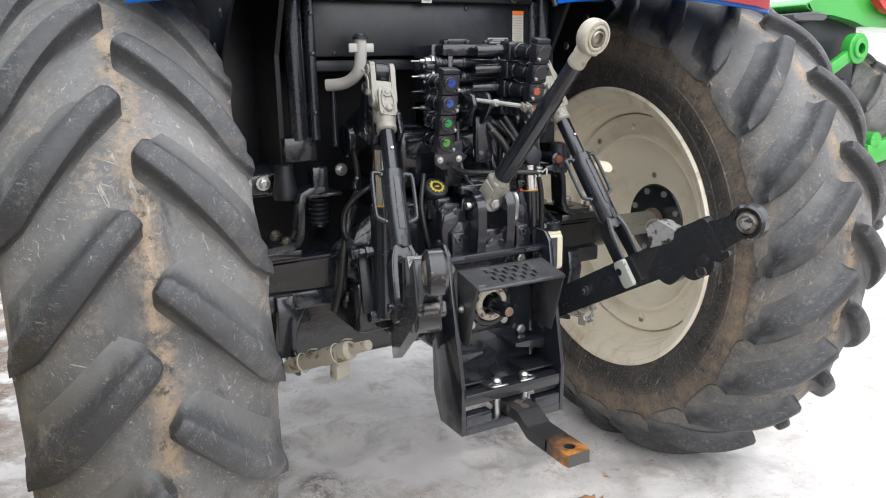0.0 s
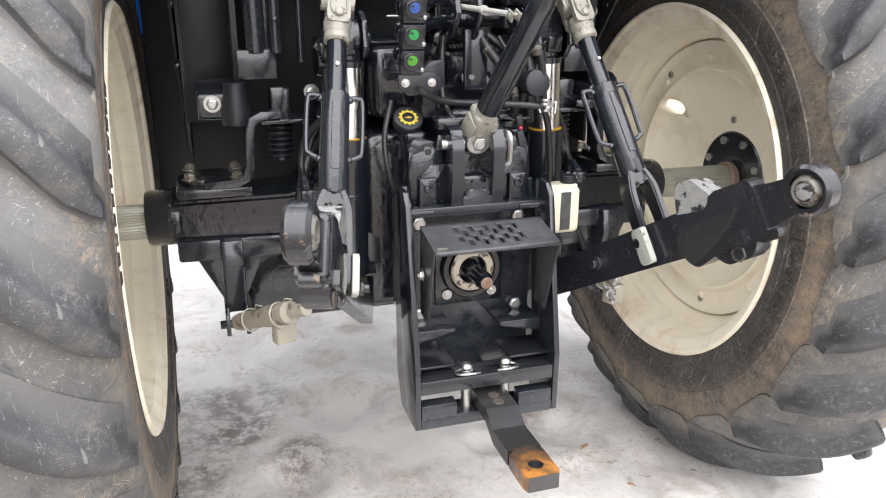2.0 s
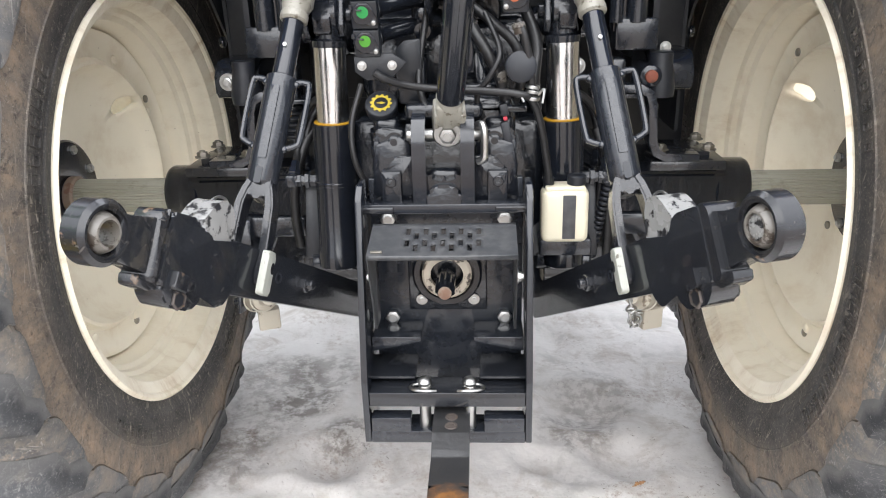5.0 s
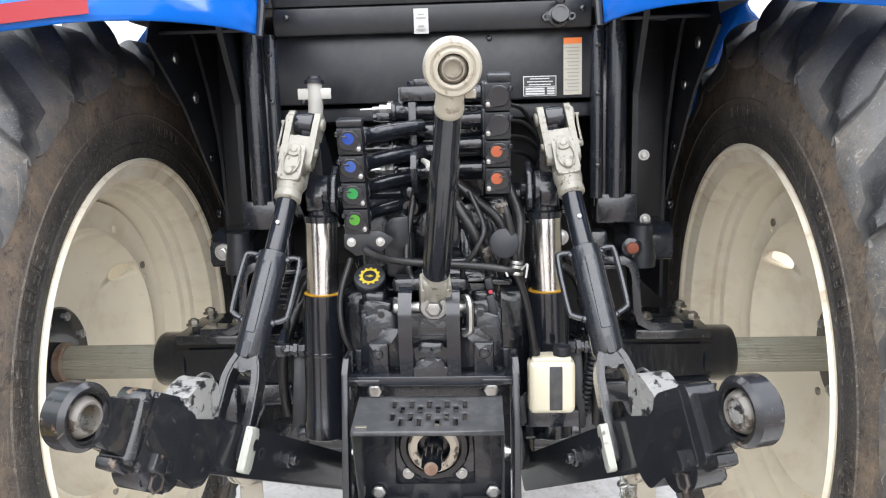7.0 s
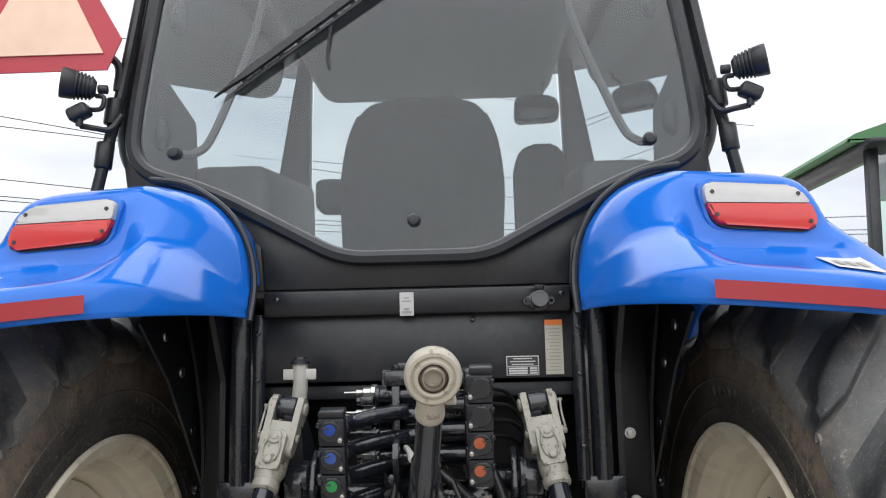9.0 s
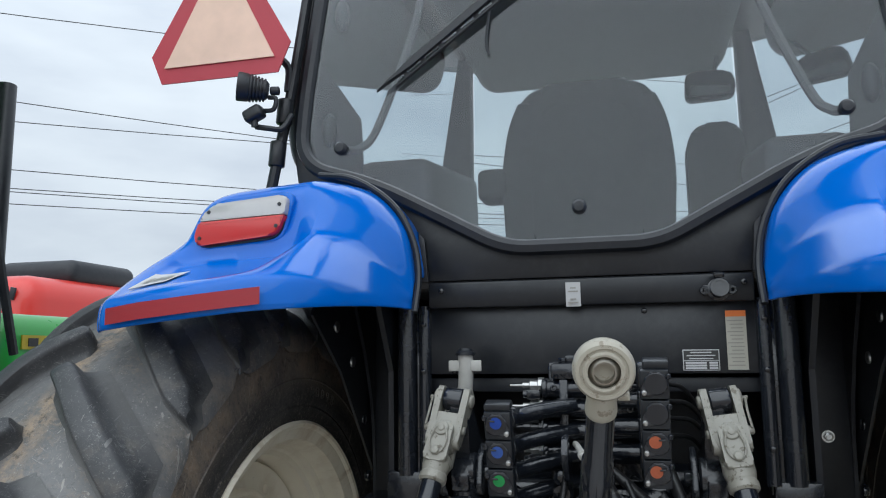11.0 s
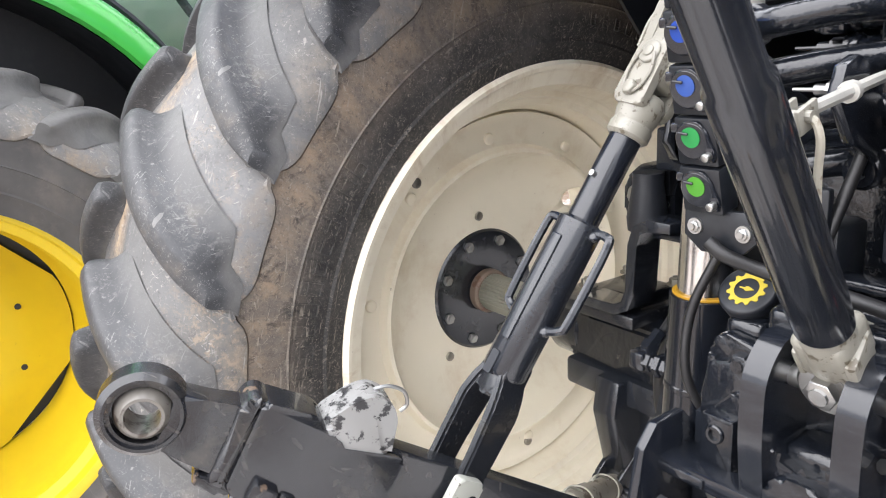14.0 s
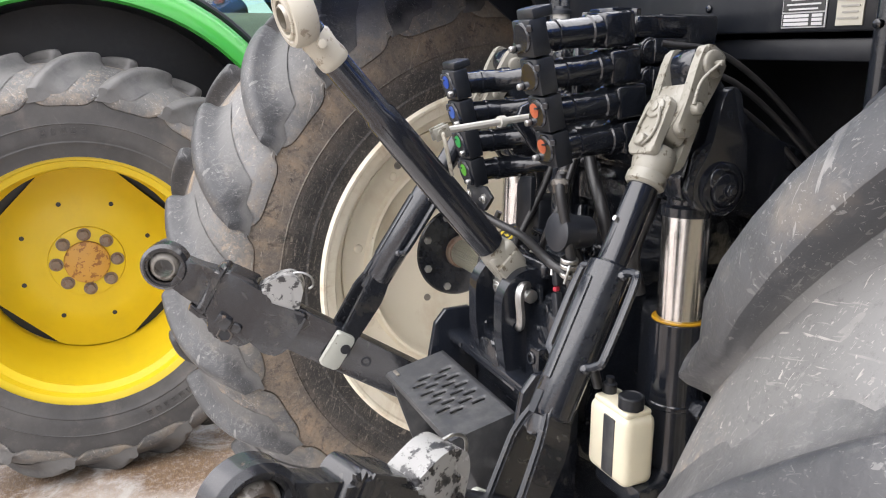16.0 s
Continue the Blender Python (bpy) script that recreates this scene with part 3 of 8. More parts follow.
def fillet(poly, r, seg=5):
    """A flat closed outline with its corners rounded by r (a number, or one for each corner)."""
    out = []
    n_ = len(poly)
    for i in range(n_):
        p, a, b = Vector(poly[i]), Vector(poly[i - 1]), Vector(poly[(i + 1) % n_])
        rr = r[i] if isinstance(r, (list, tuple)) else r
        da, db = (a - p), (b - p)
        k = min(rr, da.length * 0.45, db.length * 0.45)
        if k < 1e-5:
            out.append((p.x, p.y))
            continue
        q0, q1 = p + da.normalized() * k, p + db.normalized() * k
        for j in range(seg + 1):
            t = j / seg
            q = q0 * (1 - t) ** 2 + p * 2 * t * (1 - t) + q1 * t * t
            out.append((q.x, q.y))
    return out


def slab(bm, outline_, o, u, v, n, d0, d1, bev=0.0, seg=2):
    """An outline in the plane of u and v at o, thick from d0 to d1 along n."""
    f0 = [bm.verts.new(o + u * a + v * b + n * d0) for a, b in outline_]
    f1 = [bm.verts.new(o + u * a + v * b + n * d1) for a, b in outline_]
    fs = [bm.faces.new(f0[::-1]), bm.faces.new(f1)]
    for k in range(len(f0)):
        j = (k + 1) % len(f0)
        fs.append(bm.faces.new((f0[k], f0[j], f1[j], f1[k])))
    if bev:
        rim_e = [e for e in fs[1].edges]
        bmesh.ops.bevel(bm, geom=rim_e, offset=bev, segments=seg, affect='EDGES', profile=0.5)
    return bm


def ball(bm, c, r, seg=16, squash=(1, 1, 1)):
    m = Matrix.Translation(c) @ Matrix.Diagonal((r * squash[0], r * squash[1], r * squash[2], 1))
    bmesh.ops.create_uvsphere(bm, u_segments=seg, v_segments=max(6, seg // 2), radius=1.0, matrix=m)
    return bm


def hexbolt(bm, c, d, r=0.010, h=0.008, washer=True):
    d = Vector(d).normalized()
    c = Vector(c)
    if washer:
        cyl(bm, c, c + d * 0.0025, r * 1.35, seg=16)
    cyl(bm, c, c + d * h, r, seg=6, bev=0.001)
    cyl(bm, c + d * h, c + d * (h + 0.003), r * 0.55, seg=10)
    return bm


def clean(bm):
    bmesh.ops.recalc_face_normals(bm, faces=bm.faces)
    return bm


def part(name, bm, material, parent=None, label="", angle=35, loc=None):
    """Links a bmesh as one mesh object under a thing or a part."""
    clean(bm)
    me = bpy.data.meshes.new(name)
    bm.to_mesh(me)
    bm.free()
    me.materials.append(material)
    me.shade_smooth()
    me.set_sharp_from_angle(angle=radians(angle))
    ob = new(name, me)
    if loc is not None:
        ob.location = loc
    if parent is not None:
        ob.parent = parent
    if label:
        ob["label"] = label
    return ob


def B():
    return bmesh.new()


def thing(name, label, category, loc=(0, 0, 0), group=""):
    ob = new(name)
    ob.empty_display_size = 0.1
    ob.location = loc
    return tagged(ob, label, category, group)


# ---- ground ----
GZ = -0.06


def ground_height(x, y):
    h = GZ + 0.02 * noise.fractal(Vector((x * 1.3, y * 1.3, 0.0)), 1.0, 2.0, 4)
    h += 0.011 * noise.fractal(Vector((x * 4.0, y * 4.0, 4.0)), 0.9, 2.1, 5)
    h -= 0.016 * max(0.0, noise.noise(Vector((x * 8.0, y * 8.0, 2.0))) - 0.25)
    h -= 0.012 * max(0.0, noise.noise(Vector((x * 3.2, y * 3.2, 9.0))) - 0.15)
    for cx, cy, r in ((0.36, 0.35, 0.13), (-0.35, 0.1, 0.10), (0.42, 0.1, 0.11), (-0.2, 0.45, 0.14), (-0.55, -0.9, 0.12)):
        d2 = ((x - cx) ** 2 + (y - cy) ** 2) / r ** 2
        if d2 < 4:
            h -= 0.035 * math.exp(-d2 * 1.6) - 0.012 * math.exp(-(math.sqrt(d2) - 1.2) ** 2 * 6)
    # boot prints: a long sole with a pressed-up edge
    for cx, cy, a in ((0.30, -0.35, 0.3), (-0.28, -0.42, -0.2), (0.48, -0.75, 0.9), (-0.42, -0.05, 1.3), (0.12, 0.30, 0.1), (-0.12, -0.85, 0.5), (0.55, -0.20, -0.4), (0.26, 0.05, 1.0), (-0.55, -0.55, 0.7)):
        u = ((x - cx) * math.cos(a) + (y - cy) * math.sin(a)) / 0.050
        v = ((y - cy) * math.cos(a) - (x - cx) * math.sin(a)) / 0.145
        d = u * u + v * v
        if d < 5:
            h -= 0.015 / (1 + math.exp((d - 0.9) * 6)) - 0.004 * math.exp(-(math.sqrt(d) - 1.3) ** 2 * 9)
    return h


def build_ground():
    bm = B()
    inner = np.linspace(-1.6, 1.6, 161)
    outer = np.concatenate([np.arange(1.66, 4.0, 0.09), np.array([4.2, 5, 6.5, 9, 13, 20, 40, 90, 250, 900])])
    axis = np.concatenate([-outer[::-1], inner, outer])
    grid = []
    for y in axis:
        row = []
        for x in axis:
            far = max(abs(x), abs(y))
            z = ground_height(x, y) if far < 60 else GZ - 0.1
            row.append(bm.verts.new((x, y, z)))
        grid.append(row)
    for a, b in zip(grid, grid[1:]):
        for k in range(len(axis) - 1):
            bm.faces.new((a[k], a[k + 1], b[k + 1], b[k]))
    ob = part("ground", bm, SNOW, angle=80)
    tagged(ob, "trodden grey-white snow with straw and dirt patches", "ground", kind="structure")


build_ground()


# ---- wheels ----
def carcass(x, R, W):
    u = min(1.1, abs(x) / W)
    return R * (0.948 - 0.115 * u ** 2.8)


def tyre(parent, R, rim, W, lugs, dirn, wall=None):
    """A field tyre: carcass with scalloped shoulders, and angled tread bars that meet in a V. W is half the width."""
    k_ = R - rim
    S = R / 0.81
    pitch = 2 * math.pi / lugs
    fall_end = -dirn * 0.245 * S / R
    per = 16
    seg = lugs * per
    edge_r = carcass(W, R, W)
    bm = B()
    side_ = [(0.94, -0.035), (0.965, 0.07), (0.99, 0.10), (1.00, 0.115), (0.992, 0.13), (1.006, 0.16), (1.014, 0.20), (1.022, 0.285), (1.025, 0.296), (1.036, 0.303), (1.025, 0.310), (1.023, 0.322), (1.024, 0.40), (1.022, 0.455)]
    crown = (-0.985, -0.93, -0.8, -0.6, -0.3, 0, 0.3, 0.6, 0.8, 0.93, 0.985)

    def ring_at(x, rf):
        out = []
        for k in range(seg):
            a = 2 * math.pi * k / seg
            r = rf(a) if callable(rf) else rf
            out.append(bm.verts.new((x, r * math.cos(a), r * math.sin(a))))
        return out

    def skirt(side, low):
        # rounded tongues of rubber between the bar ends
        def f(a):
            q = ((a - fall_end - (pitch / 2 if side > 0 else 0)) / pitch) % 1.0
            q = abs(q - 0.5) * 2
            tongue = max(0.0, 1 - (q / 0.90) ** 5)
            return edge_r - 0.015 * S - 0.025 * S * tongue - low
        return f

    loops = [ring_at(-W * u, rim + k_ * v) for u, v in side_]
    loops += [ring_at(-W * 1.018, skirt(-1, 0.004)), ring_at(-W * 1.026 - 0.0015, skirt(-1, 0.001)), ring_at(-W * 1.028 - 0.002, skirt(-1, -0.006)), ring_at(-W * 1.012, edge_r - 0.010)]
    loops += [ring_at(W * u, carcass(W * u, R, W)) for u in crown]
    loops += [ring_at(W * 1.012, edge_r - 0.010), ring_at(W * 1.028 + 0.002, skirt(1, -0.006)), ring_at(W * 1.026 + 0.0015, skirt(1, 0.001)), ring_at(W * 1.018, skirt(1, 0.004))]
    loops += [ring_at(W * u, rim + k_ * v) for u, v in side_[::-1]]
    tread = B()
    n_s = len(side_) + 1
    for i_, (p, q) in enumerate(zip(loops, loops[1:])):
        on_tread = n_s <= i_ < len(loops) - 1 - n_s
        for k in range(seg):
            vs = (p[k], p[(k + 1) % seg], q[(k + 1) % seg], q[k])
            if not on_tread:
                bm.faces.new(vs)
    rows_t = [[tread.verts.new(v.co) for v in lp] for lp in loops[n_s - 1:len(loops) - n_s + 1]]
    for p, q in zip(rows_t, rows_t[1:]):
        for k in range(seg):
            tread.faces.new((p[k], p[(k + 1) % seg], q[(k + 1) % seg], q[k]))
    for v in [v for v in bm.verts if not v.link_faces]:
        bm.verts.remove(v)
    part("tyre", bm, wall or RUBBER, parent, "worn dusty black agricultural tyre", angle=32)
    part("tread_floor", tread, FLOOR, parent, "pale dusty tread floor", angle=32)
    # raised sidewall lettering, worn past reading
    rl = random.Random(8)
    for side in (-1, 1):
        bm = B()
        for a0, n_l, r_l, h_l in ((0.10, 11, 0.185, 0.034), (1.7, 5, 0.20, 0.020), (2.75, 8, 0.20, 0.022), (3.75, 12, 0.185, 0.034), (5.3, 6, 0.20, 0.022)):
            for k in range(n_l):
                a = a0 + k * 0.058 * dirn
                r0, h, w_l = rim + k_ * r_l, h_l * S, (0.018 + 0.004 * rl.random()) * h_l / 0.034
                for dy_, dz_, hy_, hz_ in ((0, -w_l / 2, h, 0.0022), (0, w_l / 2, h, 0.0022), (-h / 2, 0, 0.0022, w_l), (h / 2, 0, 0.0022, w_l), (rl.choice((-0.12, 0.0, 0.15)) * h, 0, 0.0022, w_l)):
                    m = Matrix.Rotation(a, 4, 'X') @ Matrix.Translation((side * W * 1.0185, r0 + h / 2 + dy_, dz_))
                    bmesh.ops.create_cube(bm, size=1.0, matrix=m @ Matrix.Diagonal((0.0042, hy_, hz_, 1)))
        tagged(part("sidewall_relief", bm, wall or RUBBER, parent), "raised worn sidewall marks", kind="stuff")
    runs = [0.0, 0.018, 0.05, 0.11, 0.19, 0.28, 0.37, 0.46, 0.55, 0.64, 0.73, 0.82, 0.90, 0.96, 1.0]
    N = len(runs)
    rnd = random.Random(5)
    for side in (-1, 1):
        bm = B()
        loops = []
        for i, s in enumerate(runs):
            u = 0.03 + 0.99 * s
            x = W * u
            fall = (0.225 * s ** 1.12 + 0.02 * max(0, s - 0.8)) * S
            slope = (0.225 * 1.12 * max(s, 0.02) ** 0.12) * S
            ln = math.hypot(W * 1.09, slope)
            nx, nf = -slope / ln, W * 1.09 / ln
            base = carcass(x, R, W) - 0.010
            hgt = (0.046 - 0.012 * s ** 3) * S
            wt, wb = (0.031 + 0.010 * s) * S, (0.054 + 0.014 * s) * S
            if i < 2:
                # rounded nose beside the middle of the tread
                wt, wb, hgt = (0.014, 0.025)[i] * S, (0.030, 0.046)[i] * S, (0.026, 0.041)[i] * S
            top = carcass(x, R, W) + hgt
            if i == N - 2:
                x, top = W * 0.99, carcass(W * 0.985, R, W) + 0.034 * S
            if i == N - 1:
                # blunt block that ends the bar on the shoulder
                x, base, top = W * 1.028 + 0.004, edge_r - 0.030 * S, edge_r + 0.026 * S
                wt, wb = wt * 0.92, wb * 0.82
            steep = [(wb / 2 + 0.010, base + 0.0085), (wb / 2 + 0.002, base + 0.0125), (wb / 2 - 0.006, base + 0.022), (wt / 2 + 0.0045, top - 0.011), (wt / 2 + 0.0022, top - 0.0030), (wt / 2 - 0.0015, top - 0.0004)]
            k_f = 0.25 if i > N - 2 or i < 2 else 1.0
            soft_ = [(wb / 2 + 0.008 + 0.030 * k_f, base + 0.0088), (wb / 2 + 0.002 + 0.014 * k_f, base + 0.0135), (wb / 2 - 0.003 + 0.004 * k_f, base + 0.022), (wt / 2 + 0.006, top - 0.011), (wt / 2 + 0.0018, top - 0.0034), (wt / 2 - 0.003, top - 0.0004)]
            loop = []
            for off, r in [(-o_, r_) for o_, r_ in soft_] + [(0, top + 0.0010)] + steep[::-1]:
                th = -dirn * (fall + nf * off) / R
                xx = x + nx * off if i < N - 2 else x + nx * off * (0.35 if i == N - 2 else 0)
                if i < N - 1:
                    # the foot follows the crown of the tread
                    xx = max(0.0, min(xx, W))
                    r += (carcass(xx, R, W) - carcass(x, R, W)) * max(0.0, 1 - (r - base) / (top - base)) - (0.004 if xx > 0.98 * W else 0.0)
                loop.append(bm.verts.new((side * xx, r * math.cos(th), r * math.sin(th))))
            loops.append(loop)
        for p, q in zip(loops, loops[1:]):
            for j in range(12):
                bm.faces.new((p[j], p[j + 1], q[j + 1], q[j]))
        bm.faces.new(loops[0])
        bm.faces.new(loops[-1][::-1])
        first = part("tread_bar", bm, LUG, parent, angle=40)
        first.rotation_euler = (pitch / 2 if side > 0 else 0, 0, 0)
        for k in range(1, lugs):
            ob = new("tread_bar", first.data)
            ob.parent = parent
            ob.rotation_euler = (k * pitch + (pitch / 2 if side > 0 else 0) + rnd.uniform(-0.004, 0.004), 0, 0)
            wear = rnd.uniform(0.994, 1.001)
            ob.scale = (1, wear, wear)


def rear_wheel(parent, sx):
    """A cream steel wheel; its own x axis points away from the tractor."""
    loc = (sx * 0.864, 0.040, 0.715)
    bm = B()
    lathe(bm, [(-0.194, 0.462), (-0.202, 0.466), (-0.205, 0.473), (-0.199, 0.480), (-0.188, 0.478), (-0.180, 0.456), (-0.176, 0.444),
               (-0.135, 0.440), (-0.120, 0.430), (-0.085, 0.405), (-0.045, 0.400), (0.05, 0.405), (0.10, 0.430), (0.18, 0.442), (0.196, 0.474), (0.204, 0.474),
               (0.19, 0.434), (0.10, 0.420), (0.05, 0.397), (-0.045, 0.388), (-0.074, 0.391), (-0.082, 0.396), (-0.100, 0.400), (-0.108, 0.411), (-0.122, 0.415), (-0.130, 0.425), (-0.156, 0.428), (-0.163, 0.434), (-0.180, 0.437), (-0.187, 0.448)], seg=120, closed=True)
    rim = part("rear_wheel", bm, CREAM, parent, "cream-painted steel wheel rim with rust spots")
    rim.location = loc
    rim.scale = (1, 0.985, 0.985)
    if sx < 0:
        rim.rotation_euler = (0, 0, math.pi)
    tyre(rim, 0.818, 0.472, 0.205, 22, -sx)
    bm = B()
    lathe(bm, [(-0.044, 0.3835), (-0.058, 0.3825), (-0.052, 0.377), (-0.046, 0.366), (-0.044, 0.345), (-0.046, 0.320), (-0.060, 0.311), (-0.062, 0.304), (-0.056, 0.299), (-0.030, 0.292), (-0.014, 0.282), (0.002, 0.262), (0.020, 0.230), (0.033, 0.190), (0.038, 0.133), (0.048, 0.133), (0.046, 0.20), (0.010, 0.272), (-0.012, 0.295), (-0.034, 0.305), (-0.034, 0.393), (-0.040, 0.393)], seg=120, closed=True)
    disc = part("wheel_disc", bm, CREAM, rim)
    # one oval opening through the disc
    oy, oz = sx * 0.222, 0.178
    bm = B()
    ringed(bm, [((-0.15, oy, oz), 0.024, (1, 0, 0)), ((0.15, oy, oz), 0.024, (1, 0, 0))], 24)
    cutter = part("cutter", bm, CREAM)
    bpy.context.view_layer.update()
    cutter.matrix_world = rim.matrix_world.copy()
    mod = disc.modifiers.new("opening", 'BOOLEAN')
    mod.object, mod.operation = cutter, 'DIFFERENCE'
    bpy.context.view_layer.update()
    cut = bpy.data.meshes.new_from_object(disc.evaluated_get(bpy.context.evaluated_depsgraph_get()))
    disc.modifiers.clear()
    disc.data = cut
    bpy.data.objects.remove(cutter)
    for k in range(10):
        a = 2 * math.pi * (k + 0.3) / 10
        b2 = B()
        cyl(b2, (-0.040, 0.338 * math.cos(a), 0.338 * math.sin(a)), (-0.050, 0.338 * math.cos(a), 0.338 * math.sin(a)), 0.012, seg=16, bev=0.004)
        part("weld_boss", b2, CREAM, rim)
    bm = B()
    lathe(bm, [(0.040, 0.0), (0.034, 0.04), (0.034, 0.128), (0.039, 0.134), (0.05, 0.134)], seg=64)
    part("hub_plate", bm, BLACK, rim, "black hub plate")
    for k in range(8):
        a = 2 * math.pi * (k + 0.5) / 8
        b2 = B()
        hexbolt(b2, (0.035, 0.110 * math.cos(a), 0.110 * math.sin(a)), (-1, 0, 0), 0.0115, 0.008, False)
        part("wheel_bolt", b2, ZINC, rim, "zinc wheel bolt")
    for k, (r, a) in enumerate(((0.165, 1.5), (0.165, 3.6), (0.165, 5.4), (0.35, 2.6), (0.35, 0.9), (0.35, 4.6))):
        b2 = B()
        x0 = 0.034 if r < 0.2 else -0.046
        cyl(b2, (x0 - 0.004, r * math.cos(a), r * math.sin(a)), (x0 + 0.01, r * math.cos(a), r * math.sin(a)), 0.010, seg=12, bev=0.002)
        part("plug", b2, STEEL, rim, "rusty plug")
    bm = B()
    seg = 72
    prof = [(-0.215, 0), (-0.215, 1), (0.03, 1)]
    loops = []
    for x, on in prof:
        loops.append([bm.verts.new((x, (0.0375 + (0.0022 if k % 2 else 0)) * on * math.cos(2 * math.pi * k / seg), (0.0375 + (0.0022 if k % 2 else 0)) * on * math.sin(2 * math.pi * k / seg))) for k in range(seg)] if on else None)
    for k in range(seg):
        bm.faces.new((loops[1][k], loops[1][(k + 1) % seg], loops[2][(k + 1) % seg], loops[2][k]))
    part("axle_bar", bm, AXLE, rim, "greasy steel bar axle")
    bm = B()
    hollow(bm, (0.022, 0, 0), (1, 0, 0), 0.047, 0.038, 0.012)
    part("hub_collar", bm, PINKISH, rim, "rusty hub collar")
    return rim


tractor = thing("blue_tractor", "blue farm tractor seen from behind with raised three-point linkage", "tractor")
for sx in (-1, 1):
    rear_wheel(tractor, sx)


# ---- rear axle and gearbox ----
def axle_housing(sx):
    bm = B()
    X = lambda v: sx * v
    st = [(0.15, 0.165, 0.12), (0.21, 0.145, 0.11), (0.33, 0.066, 0.075), (0.60, 0.058, 0.062)]
    loops = []
    for x, hz, hy in st:
        cz = 0.735 if x < 0.3 else 0.722
        c = 0.3
        pts = [(-1, -1 + c), (-1, 1 - c), (-1 + c, 1), (1 - c, 1), (1, 1 - c), (1, -1 + c), (1 - c, -1), (-1 + c, -1)]
        loops.append([bm.verts.new((X(x), 0.05 + u * hy, cz + v * hz)) for u, v in pts])
    for p, q in zip(loops, loops[1:]):
        for k in range(8):
            bm.faces.new((p[k], p[(k + 1) % 8], q[(k + 1) % 8], q[k]))
    bm.faces.new(loops[0])
    bm.faces.new(loops[-1])
    bmesh.ops.bevel(bm, geom=bm.edges[:], offset=0.006, segments=2, affect='EDGES')
    turned(bm, (X(0.575), 0.045, 0.720), (sx, 0, 0), [(0, 0.058), (0.005, 0.063), (0.068, 0.063), (0.076, 0.059), (0.078, 0.042)], 36)
    house = part("axle_housing", bm, CAST, tractor, "black cast axle housing")
    bm = B()
    box(bm, (X(0.50), 0.03, 0.791), (0.16, 0.17, 0.022), bev=0.005)
    box(bm, (X(0.50), 0.03, 0.808), (0.10, 0.12, 0.018), bev=0.004)
    part("axle_clamp", bm, BARE, house, "scuffed clamp plate")
    for ox, oy in ((-0.05, -0.045), (0.05, -0.045), (-0.05, 0.06), (0.05, 0.06)):
        b2 = B()
        hexbolt(b2, (X(0.50) + ox, 0.03 + oy, 0.816), (0, 0, 1), 0.012, 0.012)
        part("clamp_bolt", b2, STEEL, house)
    bm = B()
    mid = [Vector((0.52, 0.810)), Vector((0.450, 0.810)), Vector((0.430, 0.820)), Vector((0.420, 0.845)), Vector((0.419, 0.92)), Vector((0.411, 0.945)), Vector((0.392, 0.955)), Vector((0.35, 0.955))]
    tan = [(mid[min(k + 1, 7)] - mid[max(k - 1, 0)]).normalized() for k in range(8)]
    rim_ = [p + Vector((-t_.y, t_.x)) * 0.008 for p, t_ in zip(mid, tan)] + [p - Vector((-t_.y, t_.x)) * 0.008 for p, t_ in reversed(list(zip(mid, tan)))]
    prism(bm, [(sx * p.x, p.y) for p in rim_], 'y', -0.035, 0.055, 0.002)
    part("cab_mount_strap", bm, BLACK, house, "bent flat steel strap")
    bm = B()
    slab(bm, fillet([(0.04, 0.935), (0.20, 0.935), (0.20, 1.015), (0.08, 1.015), (0.04, 0.995)], 0.012, 4), Vector((X(0.42), 0, 0)), Vector((0, 1, 0)), Vector((0, 0, 1)), Vector((sx, 0, 0)), 0.0, 0.10, 0.006, 3)
    part("cab_mount", bm, BLACK, house)
    bm = B()
    turned(bm, (X(0.44), 0.0, 0.93), (0, 0, 1), [(0, 0.03), (0.02, 0.032), (0.07, 0.024), (0.09, 0.024)], 20)
    part("rubber_mount", bm, LINER, house)
    bm = B()
    turned(bm, (X(0.345), 0.02, 0.845), (0, 0, 1), [(0, 0.020)] + [(0.006 + 0.0125 * k + o, r) for k in range(6) for o, r in ((0, 0.019), (0.004, 0.027), (0.008, 0.027), (0.012, 0.019))] + [(0.085, 0.019)], 24)
    part("bellows", bm, LINER, house, "black ribbed rubber bellows")
    bm = B()
    box(bm, (X(0.345), 0.0, 0.938), (0.095, 0.09, 0.010), bev=0.003)
    box(bm, (X(0.345), 0.01, 0.975), (0.045, 0.05, 0.07), bev=0.008)
    part("mount_plate", bm, BLACK, house)
    bm = B()
    if sx < 0:
        hexbolt(bm, (X(0.488), 0.035, 0.972), (0, -1, 0), 0.0125, 0.014)
        cyl(bm, (X(0.488), 0.06, 0.972), (X(0.488), 0.031, 0.972), 0.019, seg=24)
        part("mount_bolt", bm, ZINC, house, "zinc mount bolt")
    else:
        turned(bm, (0.414, 0.06, 0.976), (0, -1, 0), [(0, 0.022), (0.096, 0.022), (0.098, 0.019), (0.098, 0.0)], 24)
        eye = part("mount_eye", bm, BLACK, house)
        bm = B()
        cyl(bm, (0.414, -0.036, 0.976), (0.414, -0.046, 0.976), 0.013, seg=20, bev=0.002)
        part("mount_plug", bm, RUSTPLUG, eye, "rust-red plug")
    return house


for sx in (-1, 1):
    axle_housing(sx)

